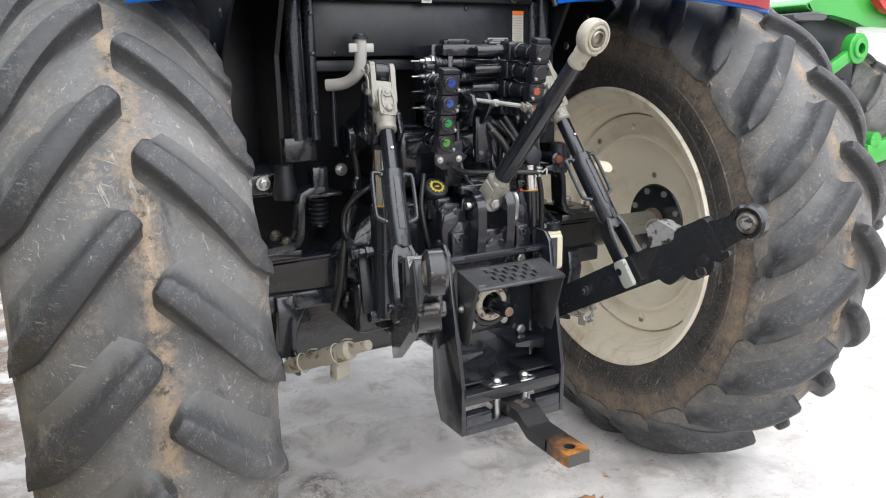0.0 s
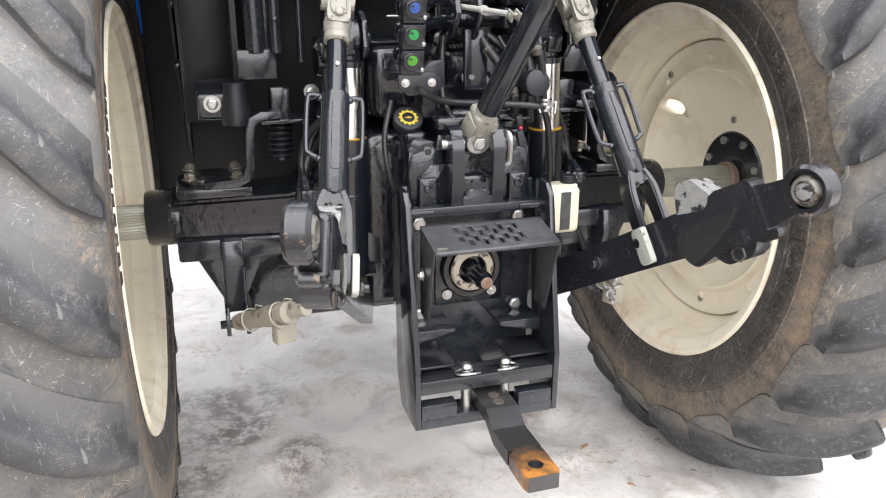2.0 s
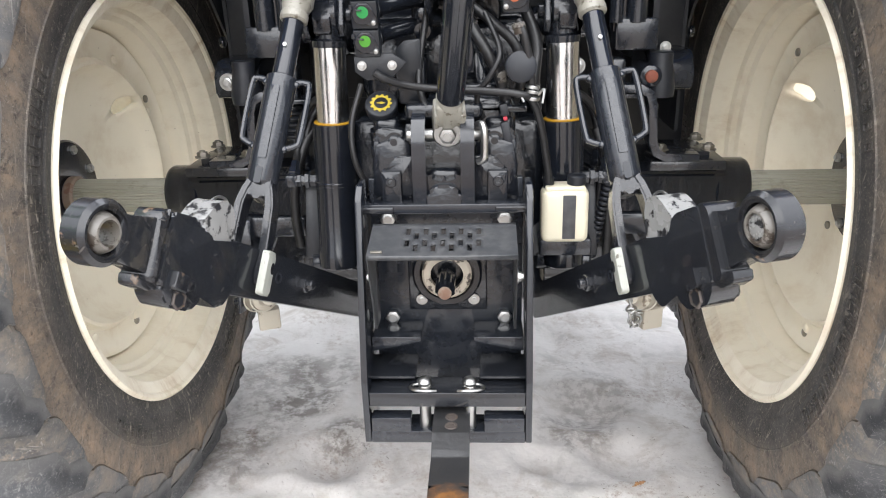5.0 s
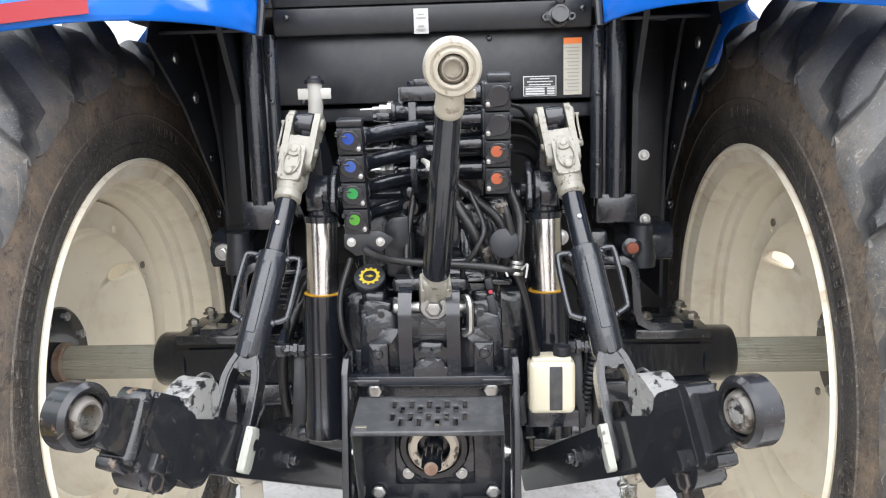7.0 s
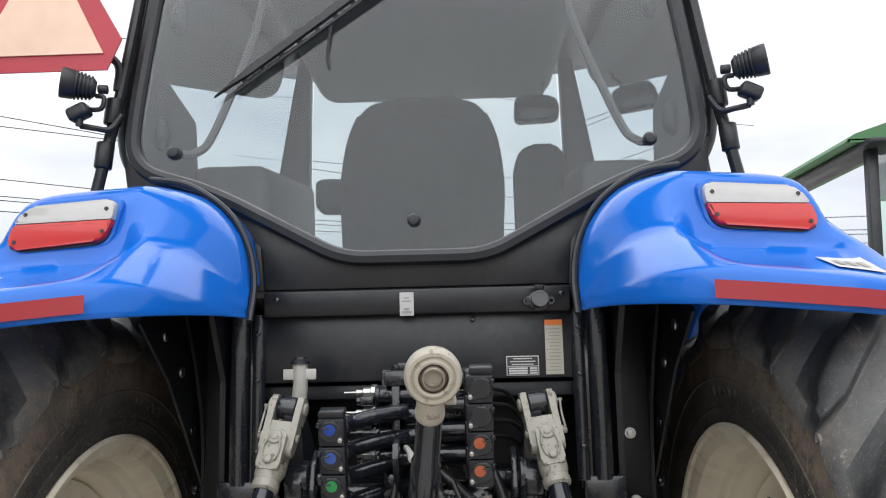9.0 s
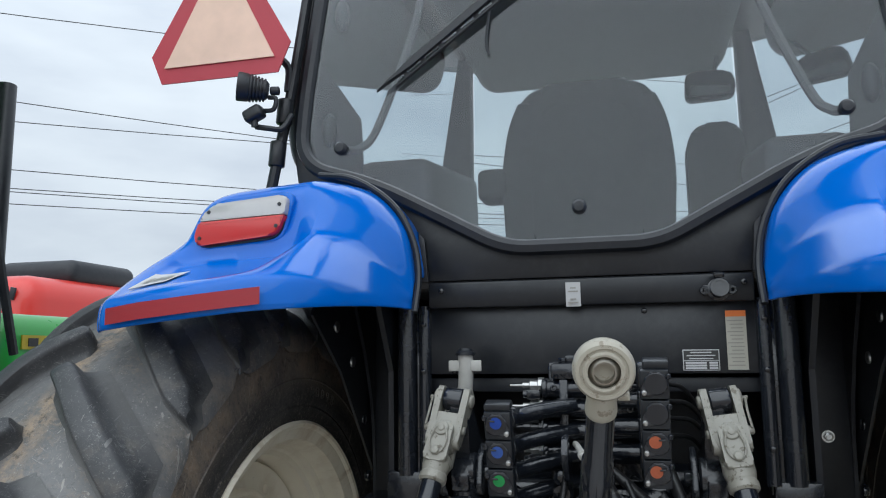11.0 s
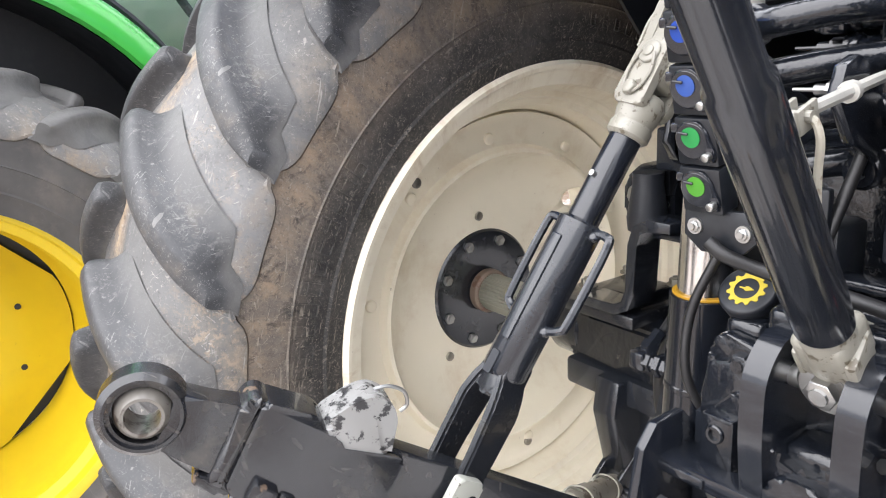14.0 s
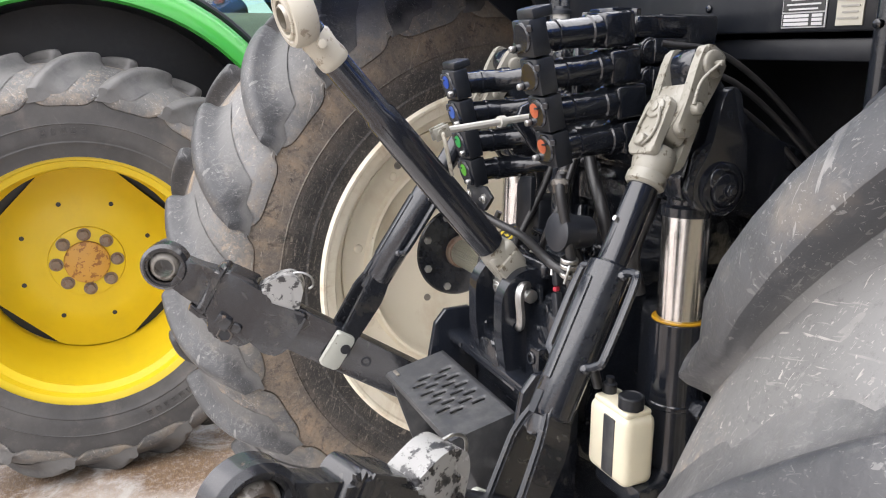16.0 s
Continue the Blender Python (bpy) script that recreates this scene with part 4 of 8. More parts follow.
bm = B()
box(bm, (0, 0.30, 0.72), (0.40, 0.9, 0.40), bev=0.03, seg=3)
gearbox = part("gearbox", bm, CAST, tractor, "black painted cast gearbox housing")
# unseen stand-in for the front body, added to shade the snow underneath
bm = B()
box(bm, (0, 1.75, 0.78), (0.56, 2.1, 0.66), bev=0.05, seg=3)
part("unseen_block", bm, CAST, gearbox)
for nm, c_, s_, bv in (("underframe", (0, 0.16, 0.56), (0.90, 0.22, 0.25), 0.02), ("lower_housing", (0, 0.02, 0.63), (0.60, 0.26, 0.15), 0.02), ("rear_housing", (0, -0.10, 0.715), (0.262, 0.34, 0.40), 0.02), ("top_cover", (0.045, -0.12, 0.93), (0.17, 0.26, 0.10), 0.025), ("lift_housing", (0, 0.05, 1.02), (0.34, 0.34, 0.16), 0.03)):
    bm = B()
    box(bm, c_, s_, bev=bv, seg=3)
    part(nm, bm, CAST, gearbox)
for sx in (-1, 1):
    bm = B()
    prism(bm, [(-0.128, 0.80), (-0.08, 0.80), (-0.06, 0.85), (-0.06, 0.90), (-0.08, 0.915), (-0.124, 0.90), (-0.132, 0.86)] if sx < 0 else
          [(0.128, 0.80), (0.08, 0.80), (0.06, 0.85), (0.06, 0.90), (0.08, 0.915), (0.124, 0.90), (0.132, 0.86)], 'y', -0.275, 0.04, 0.006)
    part("side_cover", bm, CAST, gearbox)
for k, (px, py, pz, s1, s2, s3) in enumerate(((-0.06, -0.285, 0.80, 0.05, 0.03, 0.05), (0.06, -0.285, 0.80, 0.05, 0.03, 0.05), (0, -0.29, 0.815, 0.055, 0.05, 0.085),
                                               (-0.105, -0.24, 0.92, 0.045, 0.05, 0.04), (0.100, -0.24, 0.92, 0.05, 0.05, 0.04), (0, -0.26, 0.955, 0.14, 0.05, 0.03))):
    bm = B()
    box(bm, (px, py, pz), (s1, s2, s3), bev=0.010, seg=3)
    part("housing_rib", bm, CAST, gearbox)

for sx in (-1, 1):
    bm = B()
    fo, fu, fv, fn = Vector((0, -0.268, 0)), Vector((sx, 0, 0)), Vector((0, 0, 1)), Vector((0, -1, 0))
    slab(bm, fillet([(0.053, 0.795), (0.053, 0.880), (0.088, 0.880), (0.110, 0.856), (0.110, 0.795)], 0.004, 3), fo, fu, fv, fn, 0, 0.034, 0.004, 2)
    slab(bm, fillet([(0.077, 0.797), (0.077, 0.855), (0.114, 0.855), (0.114, 0.797)], 0.004, 3), fo, fu, fv, fn, 0.03, 0.048, 0.004, 2)
    slab(bm, fillet([(0.072, 0.884), (0.072, 0.924), (0.116, 0.930), (0.128, 0.915), (0.128, 0.884)], 0.006, 3), fo, fu, fv, fn, 0, 0.016, 0.005, 2)
    slab(bm, [(0.118, 0.790), (0.118, 0.905), (0.128, 0.905), (0.134, 0.790)], fo, fu, fv, fn, -0.02, 0.022, 0.004, 2)
    slab(bm, fillet([(0.090, 0.785), (0.150, 0.785), (0.150, 0.797), (0.090, 0.797)], 0.003, 2), fo, fu, fv, fn, 0.0, 0.075, 0.003, 2)
    for x0, z0, x1, z1 in ((0.066, 0.893, 0.060, 0.935), (0.056, 0.888, 0.110, 0.870)):
        bar(bm, (sx * x0, -0.285, z0), (sx * x1, -0.285, z1), 0.008, 0.016, 0.003)
    part("cast_face", bm, CAST, gearbox, angle=40)
    bm = B()
    hollow(bm, (sx * 0.096, -0.316, 0.836), (0, 1, 0), 0.010, 0.0058, 0.004, 20, 0.0015)
    part("threaded_hole", bm, CAST, gearbox)
    bm = B()
    hexbolt(bm, (sx * 0.090, -0.284, 0.904), (0, -1, 0), 0.0120, 0.010)
    part("face_bolt", bm, CAST, gearbox)
bm = B()
slab(bm, fillet([(-0.045, 0.785), (-0.040, 0.850), (-0.034, 0.862), (-0.026, 0.846), (0.0, 0.838), (0.026, 0.846), (0.034, 0.862), (0.040, 0.850), (0.045, 0.785)], 0.005, 3), Vector((0, -0.27, 0)), Vector((1, 0, 0)), Vector((0, 0, 1)), Vector((0, -1, 0)), 0, 0.060, 0.008, 3)
slab(bm, fillet([(-0.036, 0.790), (-0.030, 0.822), (-0.015, 0.836), (0.015, 0.836), (0.030, 0.822), (0.036, 0.790)], 0.006, 3), Vector((0, -0.325, 0)), Vector((1, 0, 0)), Vector((0, 0, 1)), Vector((0, -1, 0)), 0, 0.014, 0.006, 3)
part("centre_boss", bm, CAST, gearbox, angle=40)
for x_, y_, z_, r_ in ((0.055, -0.225, 0.975, 0.016), (0.10, -0.215, 0.985, 0.014), (-0.045, -0.225, 0.985, 0.012), (0.02, -0.225, 1.04, 0.02)):
    bm = B()
    cyl(bm, (x_, y_ + 0.05, z_ - 0.01), (x_, y_, z_), r_, seg=18, bev=0.003)
    hexbolt(bm, (x_, y_, z_), (0, -1, 0.2), r_ * 0.6, 0.008)
    part("cast_boss", bm, CAST, gearbox)
for a_, b_, w_, h_ in (((-0.05, -0.235, 0.952), (0.15, -0.235, 0.952), 0.03, 0.012), ((-0.05, -0.22, 0.99), (0.10, -0.22, 0.99), 0.03, 0.010), ((0.075, -0.225, 0.965), (0.06, -0.215, 1.05), 0.016, 0.02)):
    bm = B()
    bar(bm, a_, b_, w_, h_, 0.004)
    part("cast_rib", bm, CAST, gearbox)

# top link bracket: two upright cheeks with a pin
for sx in (-1, 1):
    bm = B()
    slab(bm, fillet([(-0.20, 0.79), (-0.20, 0.93), (-0.245, 0.957), (-0.318, 0.957), (-0.345, 0.925), (-0.345, 0.86), (-0.335, 0.79)], [0.002, 0.02, 0.03, 0.035, 0.035, 0.02, 0.01], 6), Vector((sx * 0.0425, 0, 0)), Vector((0, 1, 0)), Vector((0, 0, 1)), Vector((sx, 0, 0)), -0.012, 0.012, 0.006, 3)
    part("bracket_cheek", bm, GLOSS, gearbox)
bm = B()
cyl(bm, (-0.066, -0.300, 0.918), (0.066, -0.300, 0.918), 0.0105, seg=18, bev=0.002)
part("bracket_pin", bm, ZINC, gearbox, "zinc bracket pin")
bm = B()
hose(bm, [(0.060, -0.305, 0.935), (0.068, -0.318, 0.938), (0.072, -0.325, 0.925), (0.072, -0.322, 0.890), (0.070, -0.322, 0.878), (0.060, -0.318, 0.872)], 0.0068, n=4)
part("lock_handle", bm, ZINC, gearbox, "zinc pin lock handle")

# dipstick filler with a yellow gear symbol
bm = B()
turned(bm, (-0.117, -0.225, 0.885), (0, -0.15, 1), [(0, 0.024), (0.03, 0.024), (0.032, 0.017), (0.055, 0.017)], 20)
filler = part("oil_filler", bm, CAST, tractor)
bm = B()
cn = Vector((0, -0.84, 1)).normalized()
cbase = Vector((-0.116, -0.2263, 0.946))
ca, cb, _ = basis(cn)
turned(bm, cbase, cn, [(-0.004, 0.016), (0.0, 0.024), (0.003, 0.0285), (0.021, 0.0305), (0.025, 0.0295), (0.026, 0.0275), (0.026, 0.0)], 40)
part("filler_cap", bm, LINER, filler, "black plastic filler cap", angle=50)
cc = cbase + cn * 0.0263
bm = B()
gear = []
for k in range(48):
    r_ = 0.0205 if k % 4 in (0, 1) else 0.0170
    gear.append((r_ * math.cos(2 * math.pi * k / 48), r_ * math.sin(2 * math.pi * k / 48)))
inner = [(0.0128 * math.cos(2 * math.pi * k / 48), 0.0128 * math.sin(2 * math.pi * k / 48)) for k in range(48)]
go = [bm.verts.new(cc + ca * a + cb * b + cn * 0.0006) for a, b in gear]
gi = [bm.verts.new(cc + ca * a + cb * b + cn * 0.0006) for a, b in inner]
gl_ = [bm.verts.new(cc + ca * a + cb * b - cn * 0.0008) for a, b in gear]
for k in range(48):
    j = (k + 1) % 48
    bm.faces.new((go[k], go[j], gi[j], gi[k]))
    bm.faces.new((go[k], gl_[k], gl_[j], go[j]))
slab(bm, [(-0.008, 0.0), (-0.001, 0.0028), (0.002, 0.0024), (0.002, -0.0024), (-0.001, -0.0028)], cc, ca, cb, cn, -0.0005, 0.0006)
slab(bm, [(0.002, 0.0009), (0.008, 0.0006), (0.008, -0.0006), (0.002, -0.0009)], cc, ca, cb, cn, -0.0005, 0.0006)
part("gear_symbol", bm, GEAR_Y, filler, "yellow gear symbol")


# ---- drawbar frame and shaft guard ----
bm = B()
box(bm, (0, -0.278, 0.60), (0.285, 0.014, 0.47), bev=0.003)
frame_plate = part("drawbar_frame", bm, BLACK, tractor, "black steel drawbar frame")
PL = [(-0.27, 0.805), (-0.275, 0.43), (-0.31, 0.357), (-0.425, 0.360), (-0.428, 0.49), (-0.365, 0.815), (-0.345, 0.838), (-0.30, 0.838)]
for sx in (-1, 1):
    bm = B()
    prism(bm, PL, 'x', sx * 0.150, 0.012, 0.002)
    part("side_plate", bm, GLOSS, frame_plate)
bm = B()
box(bm, (0, -0.325, 0.792), (0.29, 0.03, 0.018), bev=0.002)
part("top_bar", bm, GLOSS, frame_plate)
for sx in (-1, 1):
    for z in (0.757, 0.556):
        b2 = B()
        hexbolt(b2, (sx * 0.109, -0.286, z), (0, -1, 0), 0.0145, 0.009, False)
        part("frame_bolt", b2, ZINC, frame_plate, "zinc hex bolt")
    b2 = B()
    prism(b2, [(sx * 0.143, 0.515), (sx * 0.05, 0.535), (sx * 0.05, 0.545), (sx * 0.143, 0.545)], 'y', -0.32, 0.07, 0.002)
    part("gusset", b2, BLACK, frame_plate)
    b2 = B()
    box(b2, (sx * 0.102, -0.345, 0.478), (0.085, 0.09, 0.006), bev=0.002)
    part("floor_plate", b2, BARE, frame_plate)
    b2 = B()
    box(b2, (sx * 0.105, -0.41, 0.398), (0.075, 0.03, 0.03), bev=0.003)
    part("stop_block", b2, BLACK, frame_plate)
for z, y, h, mat in ((0.452, -0.395, 0.030, BARE), (0.372, -0.395, 0.026, BLACK)):
    b2 = B()
    box(b2, (0, y, z), (0.288, 0.06, h), bev=0.003)
    part("cross_bar", b2, mat, frame_plate)
for sx in (-1, 1):
    b2 = B()
    cyl(b2, (sx * 0.042, -0.405, 0.36), (sx * 0.042, -0.405, 0.474), 0.011, seg=14, bev=0.002)
    ball(b2, (sx * 0.042, -0.405, 0.480), 0.014, 12, (1, 1, 0.7))
    part("drawbar_pin", b2, ZINC, frame_plate, "zinc drawbar pin")
    b2 = B()
    hose(b2, [(sx * 0.02, -0.425, 0.472), (sx * 0.035, -0.432, 0.476), (sx * 0.06, -0.425, 0.474), (sx * 0.068, -0.41, 0.471), (sx * 0.055, -0.40, 0.471), (sx * 0.03, -0.41, 0.472)], 0.003, n=4)
    part("pin_clip", b2, ZINC, frame_plate, "zinc spring clip")

# guard over the shaft, with real slots
bm = B()
cols, rows = 33, 14
slot = set()
for n_c, c_i in enumerate(range(8, 25, 2)):
    for r_i in ((2, 3, 4, 7, 8, 9) if n_c % 2 == 0 else (4, 5, 6, 9, 10, 11)):
        slot.add((c_i, r_i))
gy, gz = np.linspace(-0.36, -0.462, rows + 1), np.linspace(0.772, 0.750, rows + 1)
gx = np.linspace(-0.126, 0.126, cols + 1)
gv = [[bm.verts.new((gx[c], gy[r], gz[r])) for c in range(cols + 1)] for r in range(rows + 1)]
for r in range(rows):
    for c in range(cols):
        if (c, r) not in slot:
            bm.faces.new((gv[r][c], gv[r][c + 1], gv[r + 1][c + 1], gv[r + 1][c]))
for sx, c in ((-1, 0), (1, cols)):
    low = [bm.verts.new((gx[c], y + 0.02 * t, 0.59 + 0.0 * t)) for y, t in ((-0.36, 0), (-0.40, 1), (-0.43, 1))]
    bm.faces.new([gv[r][c] for r in range(rows + 1)] + low[::-1])
lip = [bm.verts.new((x, -0.466, 0.744)) for x in (-0.126, 0.126)]
bm.faces.new([gv[rows][c] for c in range(cols + 1)] + lip[::-1])
guard = part("shaft_guard", bm, SHEET, tractor, "black slotted sheet-metal shaft guard", angle=30)
sol = guard.modifiers.new("thick", 'SOLIDIFY')
sol.thickness = 0.004
for sx in (-1, 1):
    b2 = B()
    hexbolt(b2, (sx * 0.128, -0.385, 0.68), (sx, 0, 0), 0.009, 0.008)
    part("guard_bolt", b2, ZINC, guard, "zinc guard bolt")

bm = B()
box(bm, (-0.110, -0.452, 0.7535), (0.020, 0.006, 0.003), (12, 0, 0), 0.001)
part("guard_tab", bm, STEEL, guard, "rubbed bare metal tab")
bm = B()
box(bm, (0, -0.288, 0.648), (0.15, 0.012, 0.15), bev=0.003)
hollow(bm, (0, -0.30, 0.655), (0, 1, 0), 0.066, 0.052, 0.012)
shaft_mount = part("shaft_flange", bm, CAST, tractor)
bm = B()
hollow(bm, (0, -0.314, 0.655), (0, 1, 0), 0.047, 0.031, 0.006)
part("seal_ring", bm, CREAMSTEEL, shaft_mount, "greasy cream seal ring")
bm = B()
turned(bm, (0, -0.29, 0.655), (0, -1, 0), [(0, 0.034), (0.003, 0.034), (0.004, 0.0)], 24)
part("seal_dark", bm, LINER, shaft_mount)
bm = B()
seg = 42
prof = [(-0.28, 0.017), (-0.385, 0.017), (-0.392, 0.013), (-0.399, 0.0125)]
loops = [[bm.verts.new(((r + (0.0015 if (k // 2) % 2 and i < 2 else 0)) * math.cos(2 * math.pi * k / seg), y, 0.655 + (r + (0.0015 if (k // 2) % 2 and i < 2 else 0)) * math.sin(2 * math.pi * k / seg))) for k in range(seg)] for i, (y, r) in enumerate(prof)]
for p, q in zip(loops, loops[1:]):
    for k in range(seg):
        bm.faces.new((p[k], p[(k + 1) % seg], q[(k + 1) % seg], q[k]))
bm.faces.new(loops[-1])
part("splined_shaft", bm, CAST, shaft_mount, "greasy splined shaft")
bm = B()
cyl(bm, (0, -0.398, 0.655), (0, -0.402, 0.655), 0.0122, seg=24, bev=0.001)
hollow(bm, (0, -0.402, 0.655), (0, 1, 0), 0.005, 0.003, 0.001, 14, 0.0004)
part("shaft_end", bm, PINKISH, shaft_mount, "rusty shaft end")
for sx in (-1, 1):
    for z in (0.597,):
        b2 = B()
        hexbolt(b2, (sx * 0.05, -0.296, z), (0, -1, 0), 0.008, 0.006)
        part("flange_bolt", b2, ZINC, shaft_mount)

# drawbar with a step down and a worn hole at its end
bm = B()
H = 0.030
prof = [(-0.20, 0.405), (-0.474, 0.405), (-0.480, 0.403), (-0.518, 0.382), (-0.524, 0.380), (-0.596, 0.380)]
half = 0.0335
cx, cy, cz, rr = 0.008, -0.646, 0.380, 0.0145
tops, bots = [], []
for y, z in prof:
    tops.append([bm.verts.new((s * half + cx, y, z + H / 2)) for s in (-1, 1)])
    bots.append([bm.verts.new((s * half + cx, y, z - H / 2)) for s in (-1, 1)])
for i in range(len(prof) - 1):
    bm.faces.new((tops[i][0], tops[i][1], tops[i + 1][1], tops[i + 1][0]))
    bm.faces.new((bots[i][0], bots[i + 1][0], bots[i + 1][1], bots[i][1]))
    for s in (0, 1):
        bm.faces.new((tops[i][s], tops[i + 1][s], bots[i + 1][s], bots[i][s]))
bm.faces.new((tops[0][0], bots[0][0], bots[0][1], tops[0][1]))
# drilled end block
n_seg = 24


def outline(a):
    c, s = math.cos(a), math.sin(a)
    k = 1 / max(abs(c) / half, abs(s) / (0.050 if s > 0 else 0.038))
    return cx + c * k, cy + s * k


ring = {}
for lvl, z in enumerate((cz + H / 2, cz - H / 2)):
    ring[lvl] = [(bm.verts.new((*outline(2 * math.pi * (k + 0.5) / n_seg), z)), bm.verts.new((cx + rr * math.cos(2 * math.pi * (k + 0.5) / n_seg), cy + rr * math.sin(2 * math.pi * (k + 0.5) / n_seg), z))) for k in range(n_seg)]
for k in range(n_seg):
    j = (k + 1) % n_seg
    for lvl in (0, 1):
        bm.faces.new((ring[lvl][k][0], ring[lvl][j][0], ring[lvl][j][1], ring[lvl][k][1]))
    bm.faces.new((ring[0][k][0], ring[0][j][0], ring[1][j][0], ring[1][k][0]))
    bm.faces.new((ring[0][k][1], ring[0][j][1], ring[1][j][1], ring[1][k][1]))
drawbar = part("drawbar", bm, RUST, tractor, "black drawbar with a rusty orange end", angle=30)
# black tube that puts the hole's inner shade into colour
bm = B()
hollow(bm, (cx, cy, cz), (0, 0, 1), rr + 0.0002, rr - 0.0015, H / 2 - 0.002, 24, 0.0004)
part("hole_shade", bm, LINER, drawbar)
for y in (-0.460, -0.432):
    b2 = B()
    hollow(b2, (cx, y, 0.4205), (0, 0, 1), 0.0115, 0.0075, 0.0015, 18, 0.0005)
    cyl(b2, (cx, y, 0.415), (cx, y, 0.4208), 0.0078, seg=16)
    part("drawbar_bolt", b2, RUSTEDGE, drawbar, "rust-ringed bolt hole")


# ---- linkage ----
def lerp(a, b, t):
    return Vector(a).lerp(Vector(b), t)


def lower_link(sx):
    E = Vector((sx * 0.400, -0.776, 0.905))
    P = Vector((sx * 0.214, -0.20, 0.560))
    d = (P - E).normalized()
    side = Vector((d.y, -d.x, 0)).normalized()
    up = side.cross(d)
    if up.z < 0:
        up = -up
    LL = (P - E).length

    def slab_d(bm_, pts, w0, w1, bev):
        slab(bm_, pts, E, d, up, side, w0, w1, bev)

    bm = B()
    slab_d(bm, fillet([(0.20, -0.046), (LL + 0.11, -0.036), (LL + 0.11, 0.034), (0.36, 0.038), (0.20, 0.040)], 0.012, 3), -0.014, 0.014, 0.004)
    link = part("lower_link", bm, BARE, tractor, "black lower link arm with scuffed paint")
    bm = B()
    slab_d(bm, fillet([(0.098, -0.050), (0.150, -0.054), (0.195, -0.058), (0.235, -0.070), (0.255, -0.050), (0.262, -0.020), (0.262, 0.034), (0.250, 0.036), (0.180, 0.026), (0.160, 0.052), (0.098, 0.050)], [0.008, 0.01, 0.01, 0.012, 0.012, 0.01, 0.012, 0.006, 0.014, 0.014, 0.008], 4), -0.0245, 0.0245, 0.006)
    part("link_socket", bm, BARE, link)
    bm = B()
    slab_d(bm, fillet([(0.020, -0.030), (0.055, -0.034), (0.105, -0.044), (0.105, 0.042), (0.055, 0.032), (0.020, 0.030)], 0.008, 3), -0.0165, 0.0165, 0.006)
    part("hook_neck", bm, BARE, link)
    bm = B()
    slab_d(bm, fillet([(0.078, -0.048), (0.100, -0.052), (0.106, 0.051), (0.088, 0.052), (0.080, 0.040)], 0.008, 3), -0.0232, 0.0232, 0.010)
    part("neck_collar", bm, EDGE, link, "rubbed socket collar")
    bm = B()
    hollow(bm, E, side, 0.0422, 0.033, 0.0190, 48, 0.006)
    hollow(bm, E, side, 0.0360, 0.0285, 0.0150, 48, 0.002)
    part("link_eye", bm, EDGE, link, "rubbed steel hook eye with rust")
    bm = B()
    prof = [(-0.021, 0.0165), (-0.021, 0.0195), (-0.016, 0.0237), (-0.008, 0.0270), (0, 0.0280), (0.008, 0.0270), (0.016, 0.0237), (0.021, 0.0195), (0.021, 0.0165)]
    a_, b_, d_ = basis(side)
    rings_ = [[bm.verts.new(E + d_ * s_ + (a_ * math.cos(2 * math.pi * k / 32) + b_ * math.sin(2 * math.pi * k / 32)) * r_) for k in range(32)] for s_, r_ in prof]
    for p, q in zip(rings_, rings_[1:] + rings_[:1]):
        for k in range(32):
            bm.faces.new((p[k], p[(k + 1) % 32], q[(k + 1) % 32], q[k]))
    part("link_ball", bm, OLDSTEEL, link, "greasy ball insert")
    if sx > 0:
        bm = B()
        cyl(bm, E - side * 0.019, E + side * 0.019, 0.0167, seg=24, bev=0.004)
        part("ball_plug", bm, WHITEWORN, link, "chipped white paint inside the ball")
    bm = B()
    slab_d(bm, fillet([(0.168, 0.030), (0.162, 0.046), (0.184, 0.078), (0.200, 0.090), (0.222, 0.088), (0.234, 0.074), (0.244, 0.034), (0.236, 0.024), (0.180, 0.022)], [0.006, 0.008, 0.014, 0.012, 0.014, 0.012, 0.008, 0.006, 0.006], 5), -0.0235, 0.0235, 0.011)
    cov = part("latch_cover", bm, WHITEWORN, link, "chipped white-painted latch cover", angle=50)
    bm = B()
    c = E + d * 0.216 + up * 0.089
    hose(bm, [c - d * 0.012, c + up * 0.008 + d * 0.002, c + up * 0.008 + d * 0.020, c + d * 0.030 - up * 0.004, c + d * 0.026 - up * 0.014], 0.0022, n=4)
    part("pull_ring", bm, ZINC, cov)
    bm = B()
    slab_d(bm, fillet([(0.104, -0.046), (0.108, -0.062), (0.124, -0.077), (0.172, -0.079), (0.188, -0.066), (0.196, -0.050)], 0.007, 3), -0.022, 0.022, 0.005)
    part("lower_catch", bm, BARE, link, "rust-edged catch under the arm")
    bm = B()
    slab_d(bm, fillet([(0.066, -0.040), (0.068, -0.056), (0.098, -0.060), (0.112, -0.050)], 0.005, 3), -0.015, 0.015, 0.004)
    part("catch_tab", bm, EDGE, link)
    face = -1 if side.y > 0 else 1
    bm = B()
    slab_d(bm, fillet([(0.118, -0.052), (0.146, -0.056), (0.148, -0.030), (0.120, -0.026)], 0.005, 3), *sorted((face * 0.020, face * 0.035)), 0.003)
    slab_d(bm, fillet([(0.150, -0.052), (0.168, -0.050), (0.168, -0.034), (0.150, -0.032)], 0.005, 3), *sorted((face * 0.020, face * 0.030)), 0.003)
    part("catch_bolt", bm, EDGE, link)
    bm = B()
    hollow(bm, E + d * 0.146 - up * 0.065 + side * face * 0.0225, side, 0.0150, 0.0115, 0.0025, 6, 0.001)
    eye_ = part("catch_eye", bm, RUSTEDGE, link, "rusty six-sided catch opening")
